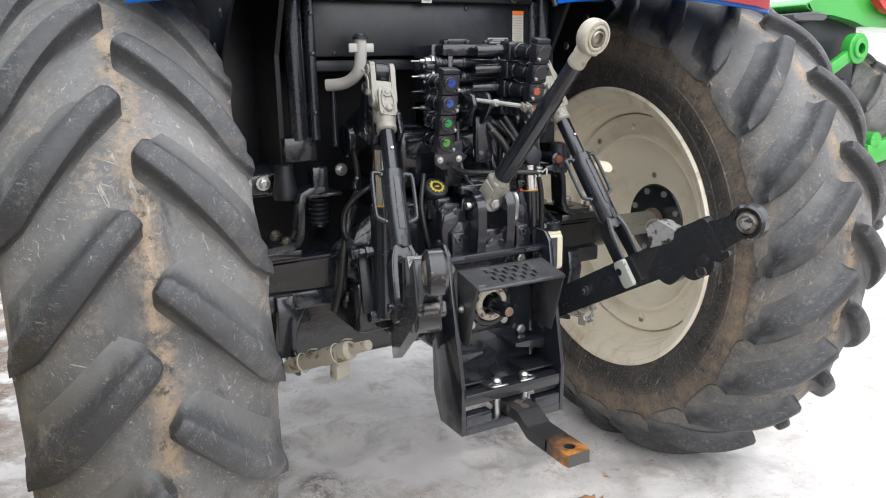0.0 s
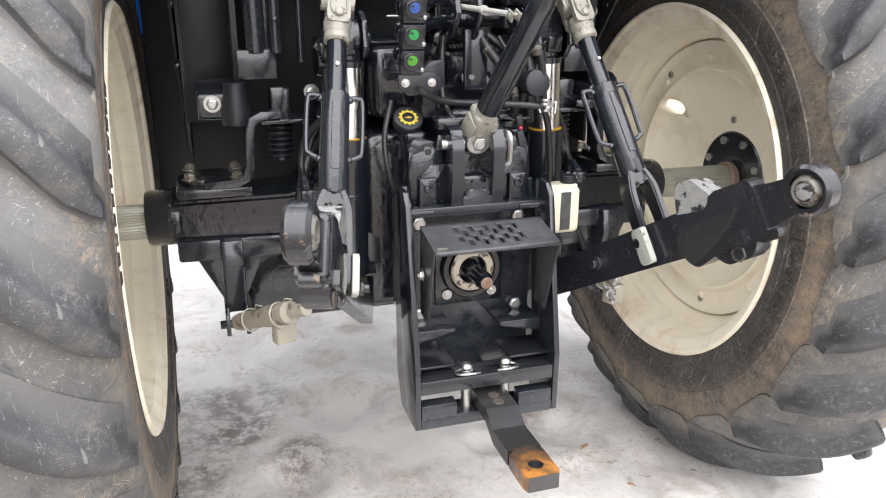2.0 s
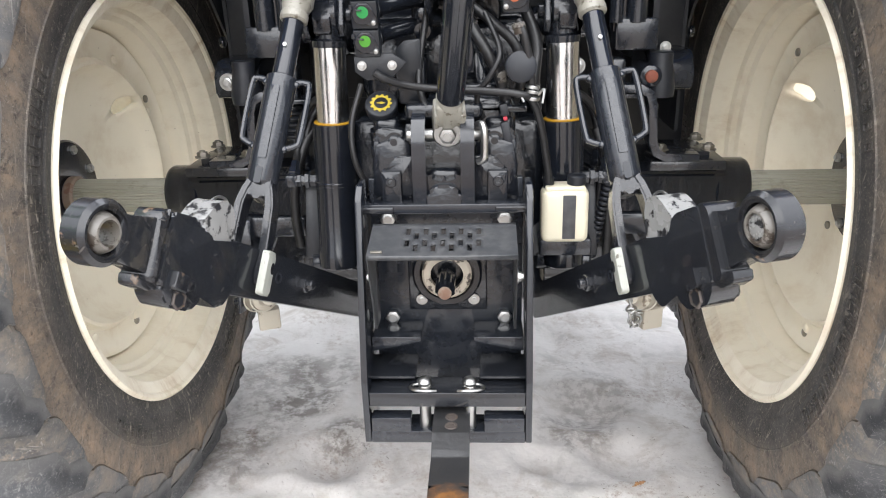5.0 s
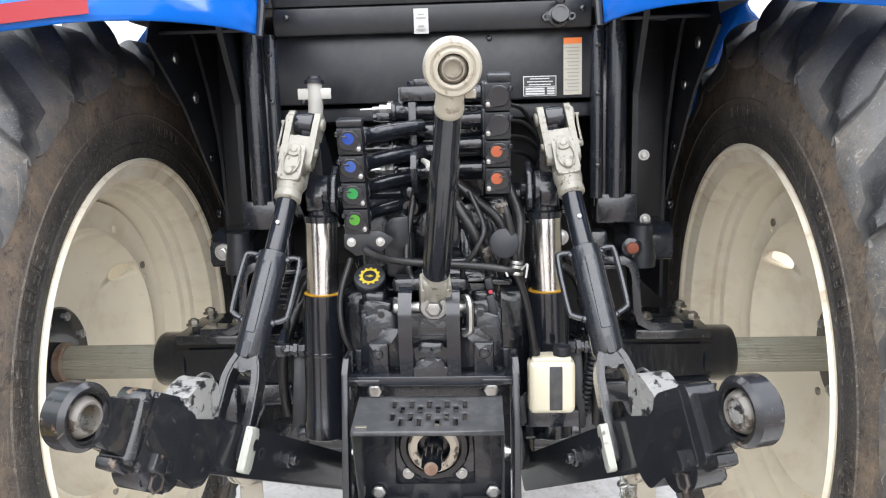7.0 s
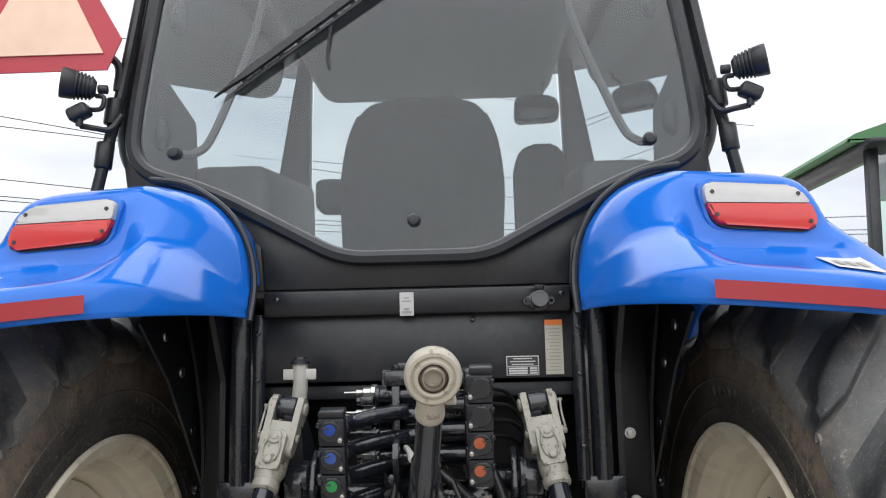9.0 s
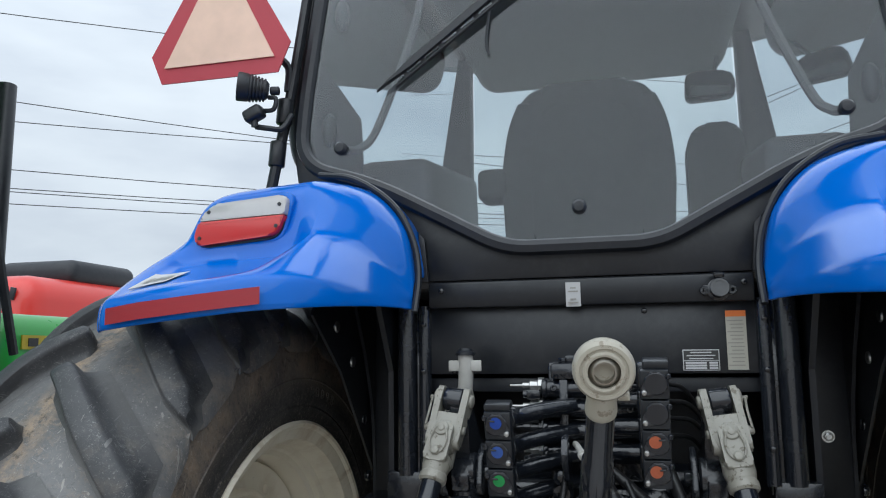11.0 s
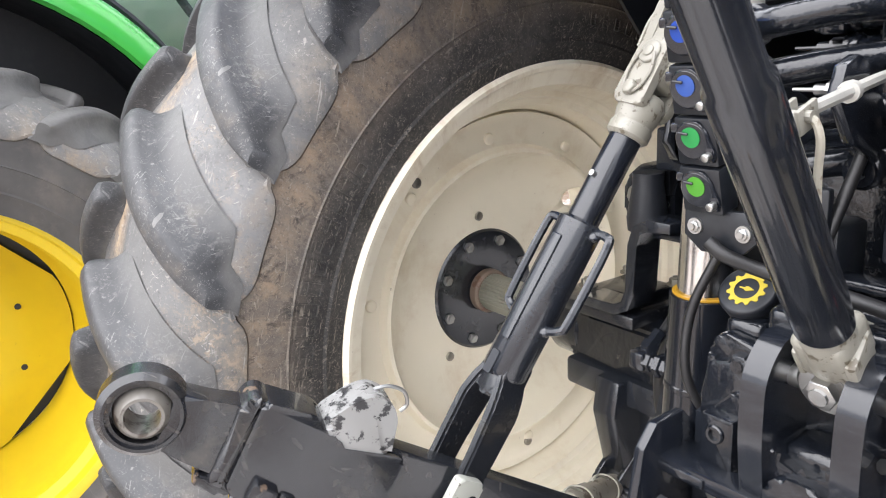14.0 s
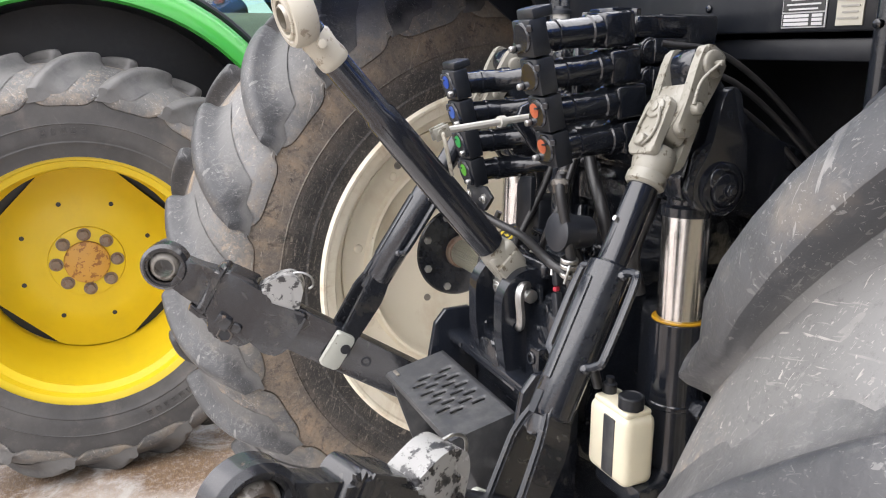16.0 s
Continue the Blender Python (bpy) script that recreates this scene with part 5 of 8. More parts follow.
    # black disc painted for the shade inside the opening
    bm = B()
    c_ = E + d * 0.146 - up * 0.065 + side * face * 0.0222
    cyl(bm, c_, c_ + side * face * 0.0006, 0.0118, seg=6)
    part("opening_dark", bm, LINER, eye_)
    bm = B()
    q = lerp(E, P, 0.685) + side * face * 0.014
    hexbolt(bm, q, side * face, 0.015, 0.015)
    cyl(bm, q, q + side * face * 0.026, 0.0085, seg=14, bev=0.002)
    part("link_bolt", bm, BARE, link)
    # no hole is cut: a flat black ring gives its shade
    bm = B()
    hollow(bm, E + d * 0.40 + side * face * 0.0142, side, 0.010, 0.006, 0.001, 18, 0.0004)
    part("link_hole_shade", bm, LINER, link)
    return link


def lift_rod(sx):
    T = Vector((sx * 0.235, -0.182, 1.251))
    J = Vector((sx * 0.323, -0.492, 0.735))
    d = (J - T).normalized()
    side = Vector((1, 0, 0))
    side = (side - d * side.dot(d)).normalized()
    nrm = d.cross(side)
    if nrm.y > 0:
        nrm = -nrm
    L = (J - T).length
    at = lambda s, a=0.0, b=0.0: T + d * s + side * a + nrm * b
    bm = B()
    cyl(bm, at(0.135), at(0.30), 0.0185, seg=24)
    rod = part("lift_rod", bm, GLOSS, tractor, "black adjustable lift rod")
    bm = B()
    for s in (-1, 1):
        slab(bm, fillet([(-0.021, -0.010), (-0.015, -0.021), (0.010, -0.021), (0.055, -0.015), (0.092, -0.013), (0.098, 0.0), (0.092, 0.013), (0.055, 0.015), (0.010, 0.021), (-0.015, 0.021), (-0.021, 0.010)], 0.010, 4), T, d, nrm, side * s, 0.0195, 0.0315, 0.004)
    slab(bm, fillet([(-0.030, 0.034), (0.030, 0.034), (0.028, 0.066), (0.019, 0.104), (-0.019, 0.104), (-0.028, 0.066)], 0.008, 4), T, side, d, nrm, -0.013, 0.015, 0.005)
    fork_ob = part("fork", bm, SILVER, rod, "chipped silver-painted cast fork")
    bm = B()
    for s in (-1, 1):
        slab(bm, fillet([(-0.012, 0.054), (0.012, 0.054), (0.020, 0.064), (0.021, 0.092), (0.022, 0.132), (-0.022, 0.132), (-0.021, 0.092), (-0.020, 0.064)], 0.010, 5), T, side, d, nrm * s, 0.0165, 0.0275, 0.004)
    turned(bm, at(0.112), d, [(0, 0.020), (0.008, 0.0255), (0.022, 0.0255), (0.034, 0.0225), (0.038, 0.0245), (0.048, 0.0245), (0.052, 0.0205)], 28)
    part("fork_base", bm, SILVER, fork_ob)
    bm = B()
    cyl(bm, at(0.0, -0.037), at(0.0, 0.037), 0.0125, seg=18, bev=0.003)
    cyl(bm, at(0.072, 0, 0.026), at(0.072, 0, 0.031), 0.0135, seg=22, bev=0.002)
    cyl(bm, at(0.072, 0, 0.030), at(0.072, 0, 0.033), 0.0065, seg=14, bev=0.001)
    cyl(bm, at(0.116, 0.0, 0.026), at(0.116, 0.0, 0.036), 0.0085, seg=6, bev=0.002)
    cyl(bm, at(0.060, sx * 0.028), at(0.060, sx * 0.042), 0.0075, seg=12, bev=0.002)
    cyl(bm, at(0.060, -sx * 0.028), at(0.060, -sx * 0.036), 0.0075, seg=12, bev=0.002)
    cyl(bm, at(0.0, sx * 0.030), at(0.0, sx * 0.037), 0.017, seg=20, bev=0.003)
    cyl(bm, at(0.0, sx * 0.036), at(0.0, sx * 0.048), 0.0035, seg=8, bev=0.001)
    part("fork_pin", bm, SILVER, fork_ob)
    bm = B()
    hose(bm, [at(0.0, sx * 0.044), at(0.030, sx * 0.0385, 0.012), at(0.060, sx * 0.0385, 0.010)], 0.0022, n=4)
    part("pin_strap", bm, SILVER, fork_ob)
    bm = B()
    hose(bm, [at(0.072, 0.009, 0.031), at(0.092, 0.015, 0.030), at(0.112, 0.012, 0.030), at(0.122, 0.0, 0.031), at(0.112, -0.012, 0.030), at(0.092, -0.015, 0.030), at(0.072, -0.009, 0.031)], 0.0020, n=4)
    part("pin_strap", bm, SILVER, fork_ob)
    bm = B()
    cyl(bm, at(0.0, -0.018), at(0.0, 0.018), 0.0215, seg=28, bev=0.003)
    part("roller", bm, GLOSS, fork_ob, "black roller between the prongs")
    bm = B()
    turned(bm, at(0.265), d, [(0, 0.020), (0.004, 0.0265), (0.19, 0.0265), (0.195, 0.023)], 28)
    slab(bm, fillet([(-0.008, 0.29), (0.008, 0.29), (0.008, 0.42), (-0.008, 0.42)], 0.004, 3), T, side, d, nrm, 0.012, 0.0280, 0.002)
    sleeve = part("sleeve", bm, BLACK, rod, "black threaded sleeve")
    # the slot's dark inside as a black slab on the uncut sleeve
    bm = B()
    slab(bm, fillet([(-0.006, 0.435), (0.006, 0.435), (0.006, 0.462), (-0.006, 0.462)], 0.003, 3), T, side, d, nrm, 0.015, 0.0272)
    part("slot_shade", bm, LINER, sleeve)
    for s in (-1, 1):
        bm = B()
        ball(bm, at(0.277, s * 0.026), 0.008, 12, (1, 1, 0.8))
        part("weld_bead", bm, BLACK, sleeve)
        bm = B()
        ball(bm, at(0.393, s * 0.026), 0.008, 12, (1, 1, 0.8))
        part("weld_bead", bm, BLACK, sleeve)
    for s in (-1, 1):
        bm = B()
        hose(bm, [at(0.275, s * 0.020), at(0.272, s * 0.042), at(0.285, s * 0.050), at(0.37, s * 0.050), at(0.385, s * 0.044), at(0.395, s * 0.020)], 0.0052, n=5)
        part("handle", bm, BLACK, rod, "bent rod handle")
    bm = B()
    for s in (-1, 1):
        pts = [(0.452, 0.012, 0.019), (0.472, 0.020, 0.021), (0.495, 0.0255, 0.022), (0.55, 0.0275, 0.019), (L - 0.03, 0.0275, 0.018), (L + 0.004, 0.0275, 0.021), (L + 0.020, 0.0275, 0.013)]
        loops = []
        for al, off, h in pts:
            loops.append([bm.verts.new(at(al, s * off + u * 0.0068, v * h)) for u, v in ((-1, -1), (1, -1), (1, 1), (-1, 1))])
        for p, q in zip(loops, loops[1:]):
            for k in range(4):
                bm.faces.new((p[k], p[(k + 1) % 4], q[(k + 1) % 4], q[k]))
        bm.faces.new(loops[0])
        bm.faces.new(loops[-1])
    bmesh.ops.bevel(bm, geom=bm.edges[:], offset=0.003, segments=2, affect='EDGES')
    slab(bm, fillet([(-0.021, 0.438), (0.021, 0.438), (0.022, 0.470), (0.010, 0.486), (-0.010, 0.486), (-0.022, 0.470)], 0.006, 3), T, side, d, nrm, -0.018, 0.018, 0.004)
    part("yoke", bm, BARE, rod, "scuffed forged yoke")
    bm = B()
    slab(bm, fillet([(-0.018, -0.036), (0.020, -0.036), (0.020, 0.036), (-0.018, 0.036)], 0.007, 4), at(L - 0.002, -sx * 0.0335, 0.010), nrm, d, side * -sx, 0.0, 0.012, 0.004, 3)
    part("latch_plate", bm, PLATEGREY, rod, "pale galvanised latch plate")
    bm = B()
    cyl(bm, at(L - 0.012, -0.046), at(L - 0.012, 0.046), 0.010, seg=14)
    part("yoke_pin", bm, BARE, rod)
    bm = B()
    cyl(bm, at(0.215, sx * 0.0, 0.016), at(0.215, sx * 0.0, 0.023), 0.0035, seg=10)
    part("grease_nipple", bm, ZINC, rod)
    return rod


def lift_cylinder(sx):
    T, Bt = Vector((sx * 0.219, -0.158, 1.085)), Vector((sx * 0.232, -0.165, 0.605))
    d = (Bt - T).normalized()
    at = lambda s: T + d * s
    bm = B()
    turned(bm, at(0.168), d, [(0, 0.034), (0.002, 0.0405), (0.115, 0.0405), (0.117, 0.042), (0.122, 0.042), (0.124, 0.0405), (0.26, 0.0405), (0.265, 0.043), (0.295, 0.043), (0.30, 0.036)], 36)
    c = part("lift_cylinder", bm, GLOSS, tractor, "black hydraulic lift cylinder")
    bm = B()
    cyl(bm, at(0.02), at(0.18), 0.0315, seg=36)
    part("piston_rod", bm, CHROME, c, "chrome piston rod")
    bm = B()
    hollow(bm, at(0.1680), d, 0.0372, 0.0320, 0.0016, 40, 0.0008)
    part("wiper_ring", bm, AMBER_RING, c, "yellow seal ring")
    bm = B()
    turned(bm, at(0.025), -d, [(0, 0.034), (0.012, 0.034), (0.016, 0.027), (0.05, 0.026)], 24)
    hollow(bm, at(-0.035), (1, 0, 0), 0.032, 0.015, 0.022, 24)
    part("rod_end", bm, BLACK, c)
    bm = B()
    cyl(bm, at(0.46) + Vector((-0.055, 0, 0)), at(0.46) + Vector((0.055, 0, 0)), 0.018, seg=20, bev=0.003)
    part("base_pin", bm, BLACK, c)
    bm = B()
    bar(bm, at(0.46) + Vector((sx * 0.054, 0.0, 0.01)), at(0.30) + Vector((sx * 0.054, 0.03, 0)), 0.010, 0.03, 0.002)
    bar(bm, at(0.46) + Vector((-sx * 0.054, 0.0, 0.01)), at(0.36) + Vector((-sx * 0.054, 0.03, 0)), 0.010, 0.03, 0.002)
    part("cylinder_bracket", bm, SATIN, c)
    bm = B()
    q = Vector((sx * 0.316, -0.160, 0.800))
    hose(bm, [q + Vector((0, 0.014, 0.012)), q + Vector((0, 0.045, 0.026)), q + Vector((0, 0.070, 0.050)), q + Vector((-sx * 0.008, 0.074, 0.095)), q + Vector((-sx * 0.028, 0.060, 0.130)), q + Vector((-sx * 0.055, 0.040, 0.155)), q + Vector((-sx * 0.085, 0.040, 0.165))], 0.0075, seg=16)
    part("cylinder_hose", bm, HOSE, c, "black hydraulic hose")
    bm = B()
    turned(bm, q - Vector((sx * 0.052, 0, 0)), (sx, 0, 0), [(0, 0.013), (0.014, 0.013), (0.016, 0.0165), (0.024, 0.0165), (0.026, 0.011), (0.032, 0.011), (0.033, 0.0135), (0.043, 0.0135), (0.045, 0.010)], 6)
    box(bm, q, (0.026, 0.026, 0.026), bev=0.005)
    turned(bm, q, (0, 0.8, 0.6), [(0, 0.010), (0.012, 0.010), (0.014, 0.013), (0.026, 0.013), (0.028, 0.0095), (0.046, 0.0095), (0.048, 0.008)], 6)
    part("hose_fitting", bm, BLACK, c, "black elbow fitting", angle=30)
    if sx > 0:
        bm = B()
        for k in range(16):
            p = q + Vector((-sx * 0.0016 * k, 0.001 * k, -0.014 - 0.0105 * k))
            hollow(bm, p, (0.15, -0.1, 1), 0.0105, 0.006, 0.0036, 14, 0.002)
        tagged(part("ribbed_conduit", bm, LINER, c), "black ribbed cable conduit", kind="stuff")
    return c


def lift_arm(sx):
    bm = B()
    prism(bm, [(-0.200, 1.235), (-0.200, 1.255), (-0.185, 1.266), (-0.162, 1.258), (-0.08, 1.17), (0.06, 1.12), (0.06, 1.02), (-0.02, 1.03), (-0.12, 1.085), (-0.155, 1.075), (-0.19, 1.085), (-0.195, 1.115), (-0.175, 1.15)], 'x', sx * 0.225, 0.034, 0.005)
    arm = part("lift_arm", bm, BLACK, tractor, "black cast lift arm")
    bm = B()
    hollow(bm, (sx * 0.235, -0.182, 1.251), (1, 0, 0), 0.0205, 0.009, 0.016, 24)
    part("arm_eye", bm, BLACK, arm)
    bm = B()
    for s in (-1, 1):
        prism(bm, [(-0.20, 1.10), (-0.185, 1.15), (-0.15, 1.17), (-0.12, 1.13), (-0.125, 1.09), (-0.155, 1.07), (-0.185, 1.08)], 'x', sx * 0.222 + s * 0.034, 0.012, 0.003)
    cyl(bm, (sx * 0.222 - 0.05, -0.158, 1.115), (sx * 0.222 + 0.05, -0.158, 1.115), 0.014, seg=16, bev=0.003)
    part("cylinder_clevis", bm, BLACK, arm)
    bm = B()
    turned(bm, (sx * 0.262, -0.146, 1.101), (sx, 0, 0), [(0, 0.034), (0.006, 0.034), (0.008, 0.031), (0.008, 0.024), (0.006, 0.022), (0.012, 0.020), (0.016, 0.012), (0.017, 0.0)], 32)
    hexbolt(bm, (sx * 0.277, -0.146, 1.101), (sx, 0, 0), 0.008, 0.006)
    part("pivot_boss", bm, GLOSS, arm, "black pivot pin head")
    bm = B()
    slab(bm, fillet([(-0.188, 1.078), (-0.192, 1.115), (-0.168, 1.150), (-0.150, 1.225), (-0.128, 1.228), (-0.108, 1.150), (-0.100, 1.090), (-0.135, 1.063)], 0.014, 5), Vector((sx * 0.250, 0, 0)), Vector((0, 1, 0)), Vector((0, 0, 1)), Vector((sx, 0, 0)), 0.0, 0.013, 0.003, 3)
    part("arm_cheek", bm, BLACK, arm)
    return arm


for sx in (-1, 1):
    lower_link(sx)
    lift_rod(sx)
    lift_cylinder(sx)
    lift_arm(sx)
bm = B()
cyl(bm, (-0.26, 0.03, 1.07), (0.26, 0.03, 1.07), 0.045, seg=28, bev=0.005)
part("rock_shaft", bm, CAST, tractor, "black rock shaft")

# top link
T0, T1 = Vector((0.008, -0.296, 0.934)), Vector((0.060, -0.630, 1.315))
td = (T1 - T0).normalized()
tl = lambda s: T0 + td * s
bm = B()
turned(bm, tl(0.075), td, [(0, 0.019), (0.004, 0.0235), (0.05, 0.0240), (0.22, 0.0225), (0.27, 0.0215), (0.275, 0.0188), (0.425, 0.0180)], 48)
toplink = part("top_link", bm, GLOSS, tractor, "black top link rod with worn white ends")
bm = B()
ea, eb, ed = basis((-0.1, 1, 0.3))
prof = [(0.0160, 0.0200), (0.0170, 0.0230), (0.0160, 0.0255), (0.0130, 0.0265), (0.0130, 0.0285), (0.0150, 0.0300), (0.0145, 0.0345), (0.0100, 0.0375), (0.0, 0.0385)]
prof = prof + [(-s_, r_) for s_, r_ in prof[-2::-1]]
rings_ = [[bm.verts.new(T1 + ed * s_ + (ea * math.cos(2 * math.pi * k / 44) + eb * math.sin(2 * math.pi * k / 44)) * r_) for k in range(44)] for s_, r_ in prof]
for p, q in zip(rings_, rings_[1:] + rings_[:1]):
    for k in range(44):
        bm.faces.new((p[k], p[(k + 1) % 44], q[(k + 1) % 44], q[k]))
turned(bm, T1 - td * 0.076, td, [(0, 0.0180), (0.003, 0.0200), (0.010, 0.0205), (0.024, 0.0190), (0.040, 0.0205), (0.052, 0.0150)], 28)
part("top_eye", bm, EYE_W, toplink, "worn white-painted ball eye")
bm = B()
prof = [(-0.018, 0.0125), (-0.018, 0.0145), (-0.012, 0.0190), (0, 0.0220), (0.012, 0.0190), (0.018, 0.0145), (0.018, 0.0125)]
rings_ = [[bm.verts.new(T1 + ed * s_ + (ea * math.cos(2 * math.pi * k / 32) + eb * math.sin(2 * math.pi * k / 32)) * r_) for k in range(32)] for s_, r_ in prof]
for p, q in zip(rings_, rings_[1:] + rings_[:1]):
    for k in range(32):
        bm.faces.new((p[k], p[(k + 1) % 32], q[(k + 1) % 32], q[k]))
part("eye_ball", bm, STEEL, toplink, "bare steel ball")
bm = B()
cyl(bm, T1 + ed * 0.010, T1 + ed * -0.006, 0.0126, seg=22)
part("ball_plug", bm, EYE_W, toplink)
bm = B()
cyl(bm, T1 - td * 0.045 + Vector((0.020, -0.004, 0)), T1 - td * 0.045 + Vector((0.034, -0.006, 0)), 0.006, seg=8, bev=0.001)
part("grease_nipple", bm, EYE_W, toplink)
bm = B()
turned(bm, tl(0.0), td, [(0, 0.020), (0.03, 0.024), (0.07, 0.0225), (0.08, 0.0185)], 20)
bar(bm, tl(-0.015) + Vector((-0.022, 0, 0)), tl(0.05) + Vector((-0.022, 0, 0)), 0.010, 0.04, 0.003)
bar(bm, tl(-0.015) + Vector((0.022, 0, 0)), tl(0.05) + Vector((0.022, 0, 0)), 0.010, 0.04, 0.003)
part("lower_clevis", bm, SILVER, toplink, "silver-painted clevis")
bm = B()
hollow(bm, T0 + Vector((0, -0.012, -0.01)), (0, 1, 0.3), 0.027, 0.010, 0.010, 28, 0.003)
hexbolt(bm, T0 + Vector((0, -0.02, -0.012)), (0, -1, -0.3), 0.015, 0.012)
part("clevis_bolt", bm, ZINC, toplink, "zinc clevis bolt")
bm = B()
box(bm, tl(0.045) + Vector((0, 0.004, 0)), (0.046, 0.048, 0.05), (38, 0, 0), 0.008, 3)
hollow(bm, T0 + Vector((0, 0.035, 0.012)), (0, 1, 0.3), 0.026, 0.010, 0.008, 28, 0.003)
part("clevis_block", bm, SILVER, toplink)
bm = B()
hose(bm, [(-0.01, -0.22, 1.178), (0.0, -0.27, 1.176), (0.027, -0.42, 1.166)], 0.0052)
cyl(bm, (0.009, -0.32, 1.1725), (0.011, -0.33, 1.172), 0.0085, seg=12)
part("holder_rod", bm, WHITE_P, toplink, "pale grey holder rod")
bm = B()
box(bm, (0.021, -0.430, 1.164), (0.004, 0.024, 0.018), (20, 0, 0), 0.0015)
box(bm, (0.035, -0.430, 1.164), (0.004, 0.024, 0.018), (20, 0, 0), 0.0015)
cyl(bm, (0.016, -0.434, 1.165), (0.041, -0.434, 1.165), 0.004, seg=10)
part("holder_clevis", bm, SILVER, toplink)
bm = B()
hose(bm, [(0.028, -0.432, 1.160), (0.040, -0.432, 1.163), (0.045, -0.430, 1.150), (0.042, -0.424, 1.128), (0.040, -0.418, 1.105)], 0.0030)
part("hook_rod", bm, EYE_W, toplink, "thin cream hook rod")


# ---- hydraulic couplers ----
bm = B()
box(bm, (0.02, -0.075, 1.21), (0.17, 0.11, 0.22), bev=0.008)
box(bm, (0.0, -0.05, 1.10), (0.13, 0.12, 0.16), bev=0.012)
valve = part("valve_block", bm, CAST, tractor, "black remote valve block")
for i, z in enumerate((1.270, 1.232, 1.194, 1.153)):
    bm = B()
    cyl(bm, (-0.072, -0.155, z), (0.125, -0.155, z), 0.0158, seg=22, bev=0.003)
    box(bm, (0.03, -0.125, z), (0.20, 0.06, 0.034), bev=0.004)
    for x in (-0.068, 0.012, 0.118):
        cyl(bm, (x - 0.005, -0.155, z), (x + 0.005, -0.155, z), 0.0185, seg=22, bev=0.002)
    part("valve_section", bm, CAST, valve, angle=45)
    bm = B()
    turned(bm, (-0.070, -0.150, z + 0.006), (-1, 0, 0), [(0, 0.015), (0.010, 0.015), (0.012, 0.010), (0.026, 0.010), (0.028, 0.006), (0.040, 0.006), (0.041, 0.0025), (0.064, 0.0020)], 8)
    part("spool_end", bm, ZINC if i != 2 else CAST, valve, "zinc spool end")
    bm = B()
    box(bm, (-0.088, -0.160, z - 0.010), (0.026, 0.026, 0.018), bev=0.004)
    cyl(bm, (-0.100, -0.160, z - 0.010), (-0.108, -0.160, z - 0.010), 0.007, seg=8)
    part("spool_body", bm, CAST, valve)
    for x, dz in ((-0.050, 0.002), (-0.032, 0.008), (-0.032, -0.010), (0.085, 0.002)):
        bm = B()
        hollow(bm, (x, -0.170, z + dz), (0, 1, 0), 0.0065, 0.0035, 0.003, 12, 0.001)
        part("valve_plug", bm, CAST, valve)
bm = B()
box(bm, (-0.032, -0.168, 1.21), (0.016, 0.014, 0.155), bev=0.003)
part("tie_plate", bm, CAST, valve)
bm = B()
box(bm, (0.03, -0.13, 1.302), (0.17, 0.09, 0.030), bev=0.006)
box(bm, (0.0, -0.13, 1.324), (0.06, 0.05, 0.016), bev=0.004)
for x in (-0.035, 0.03, 0.085):
    cyl(bm, (x, -0.155, 1.315), (x, -0.155, 1.327), 0.0075, seg=6, bev=0.001)
part("end_cover", bm, CAST, valve)
for z in (1.118, 1.090):
    bm = B()
    turned(bm, (-0.039, -0.170, z), (0, -1, -0.1), [(0, 0.019), (0.02, 0.019), (0.022, 0.016), (0.026, 0.015), (0.0265, 0.007), (0.020, 0.006)] if z < 1.1 else [(0, 0.013), (0.03, 0.013), (0.032, 0.010), (0.032, 0)], 24)
    part("port_plug", bm, CAST, valve)
bm = B()
slab(bm, fillet([(-0.085, 1.06), (-0.070, 1.075), (-0.040, 1.078), (-0.040, 1.02), (-0.075, 0.985), (-0.085, 0.99)], 0.004, 3), Vector((0, -0.235, 0)), Vector((1, 0, 0)), Vector((0, 0, 1)), Vector((0, -1, 0)), 0, 0.008, 0.001)
box(bm, (-0.06, -0.20, 1.00), (0.05, 0.06, 0.08), bev=0.006)
part("valve_foot", bm, SATIN, valve)


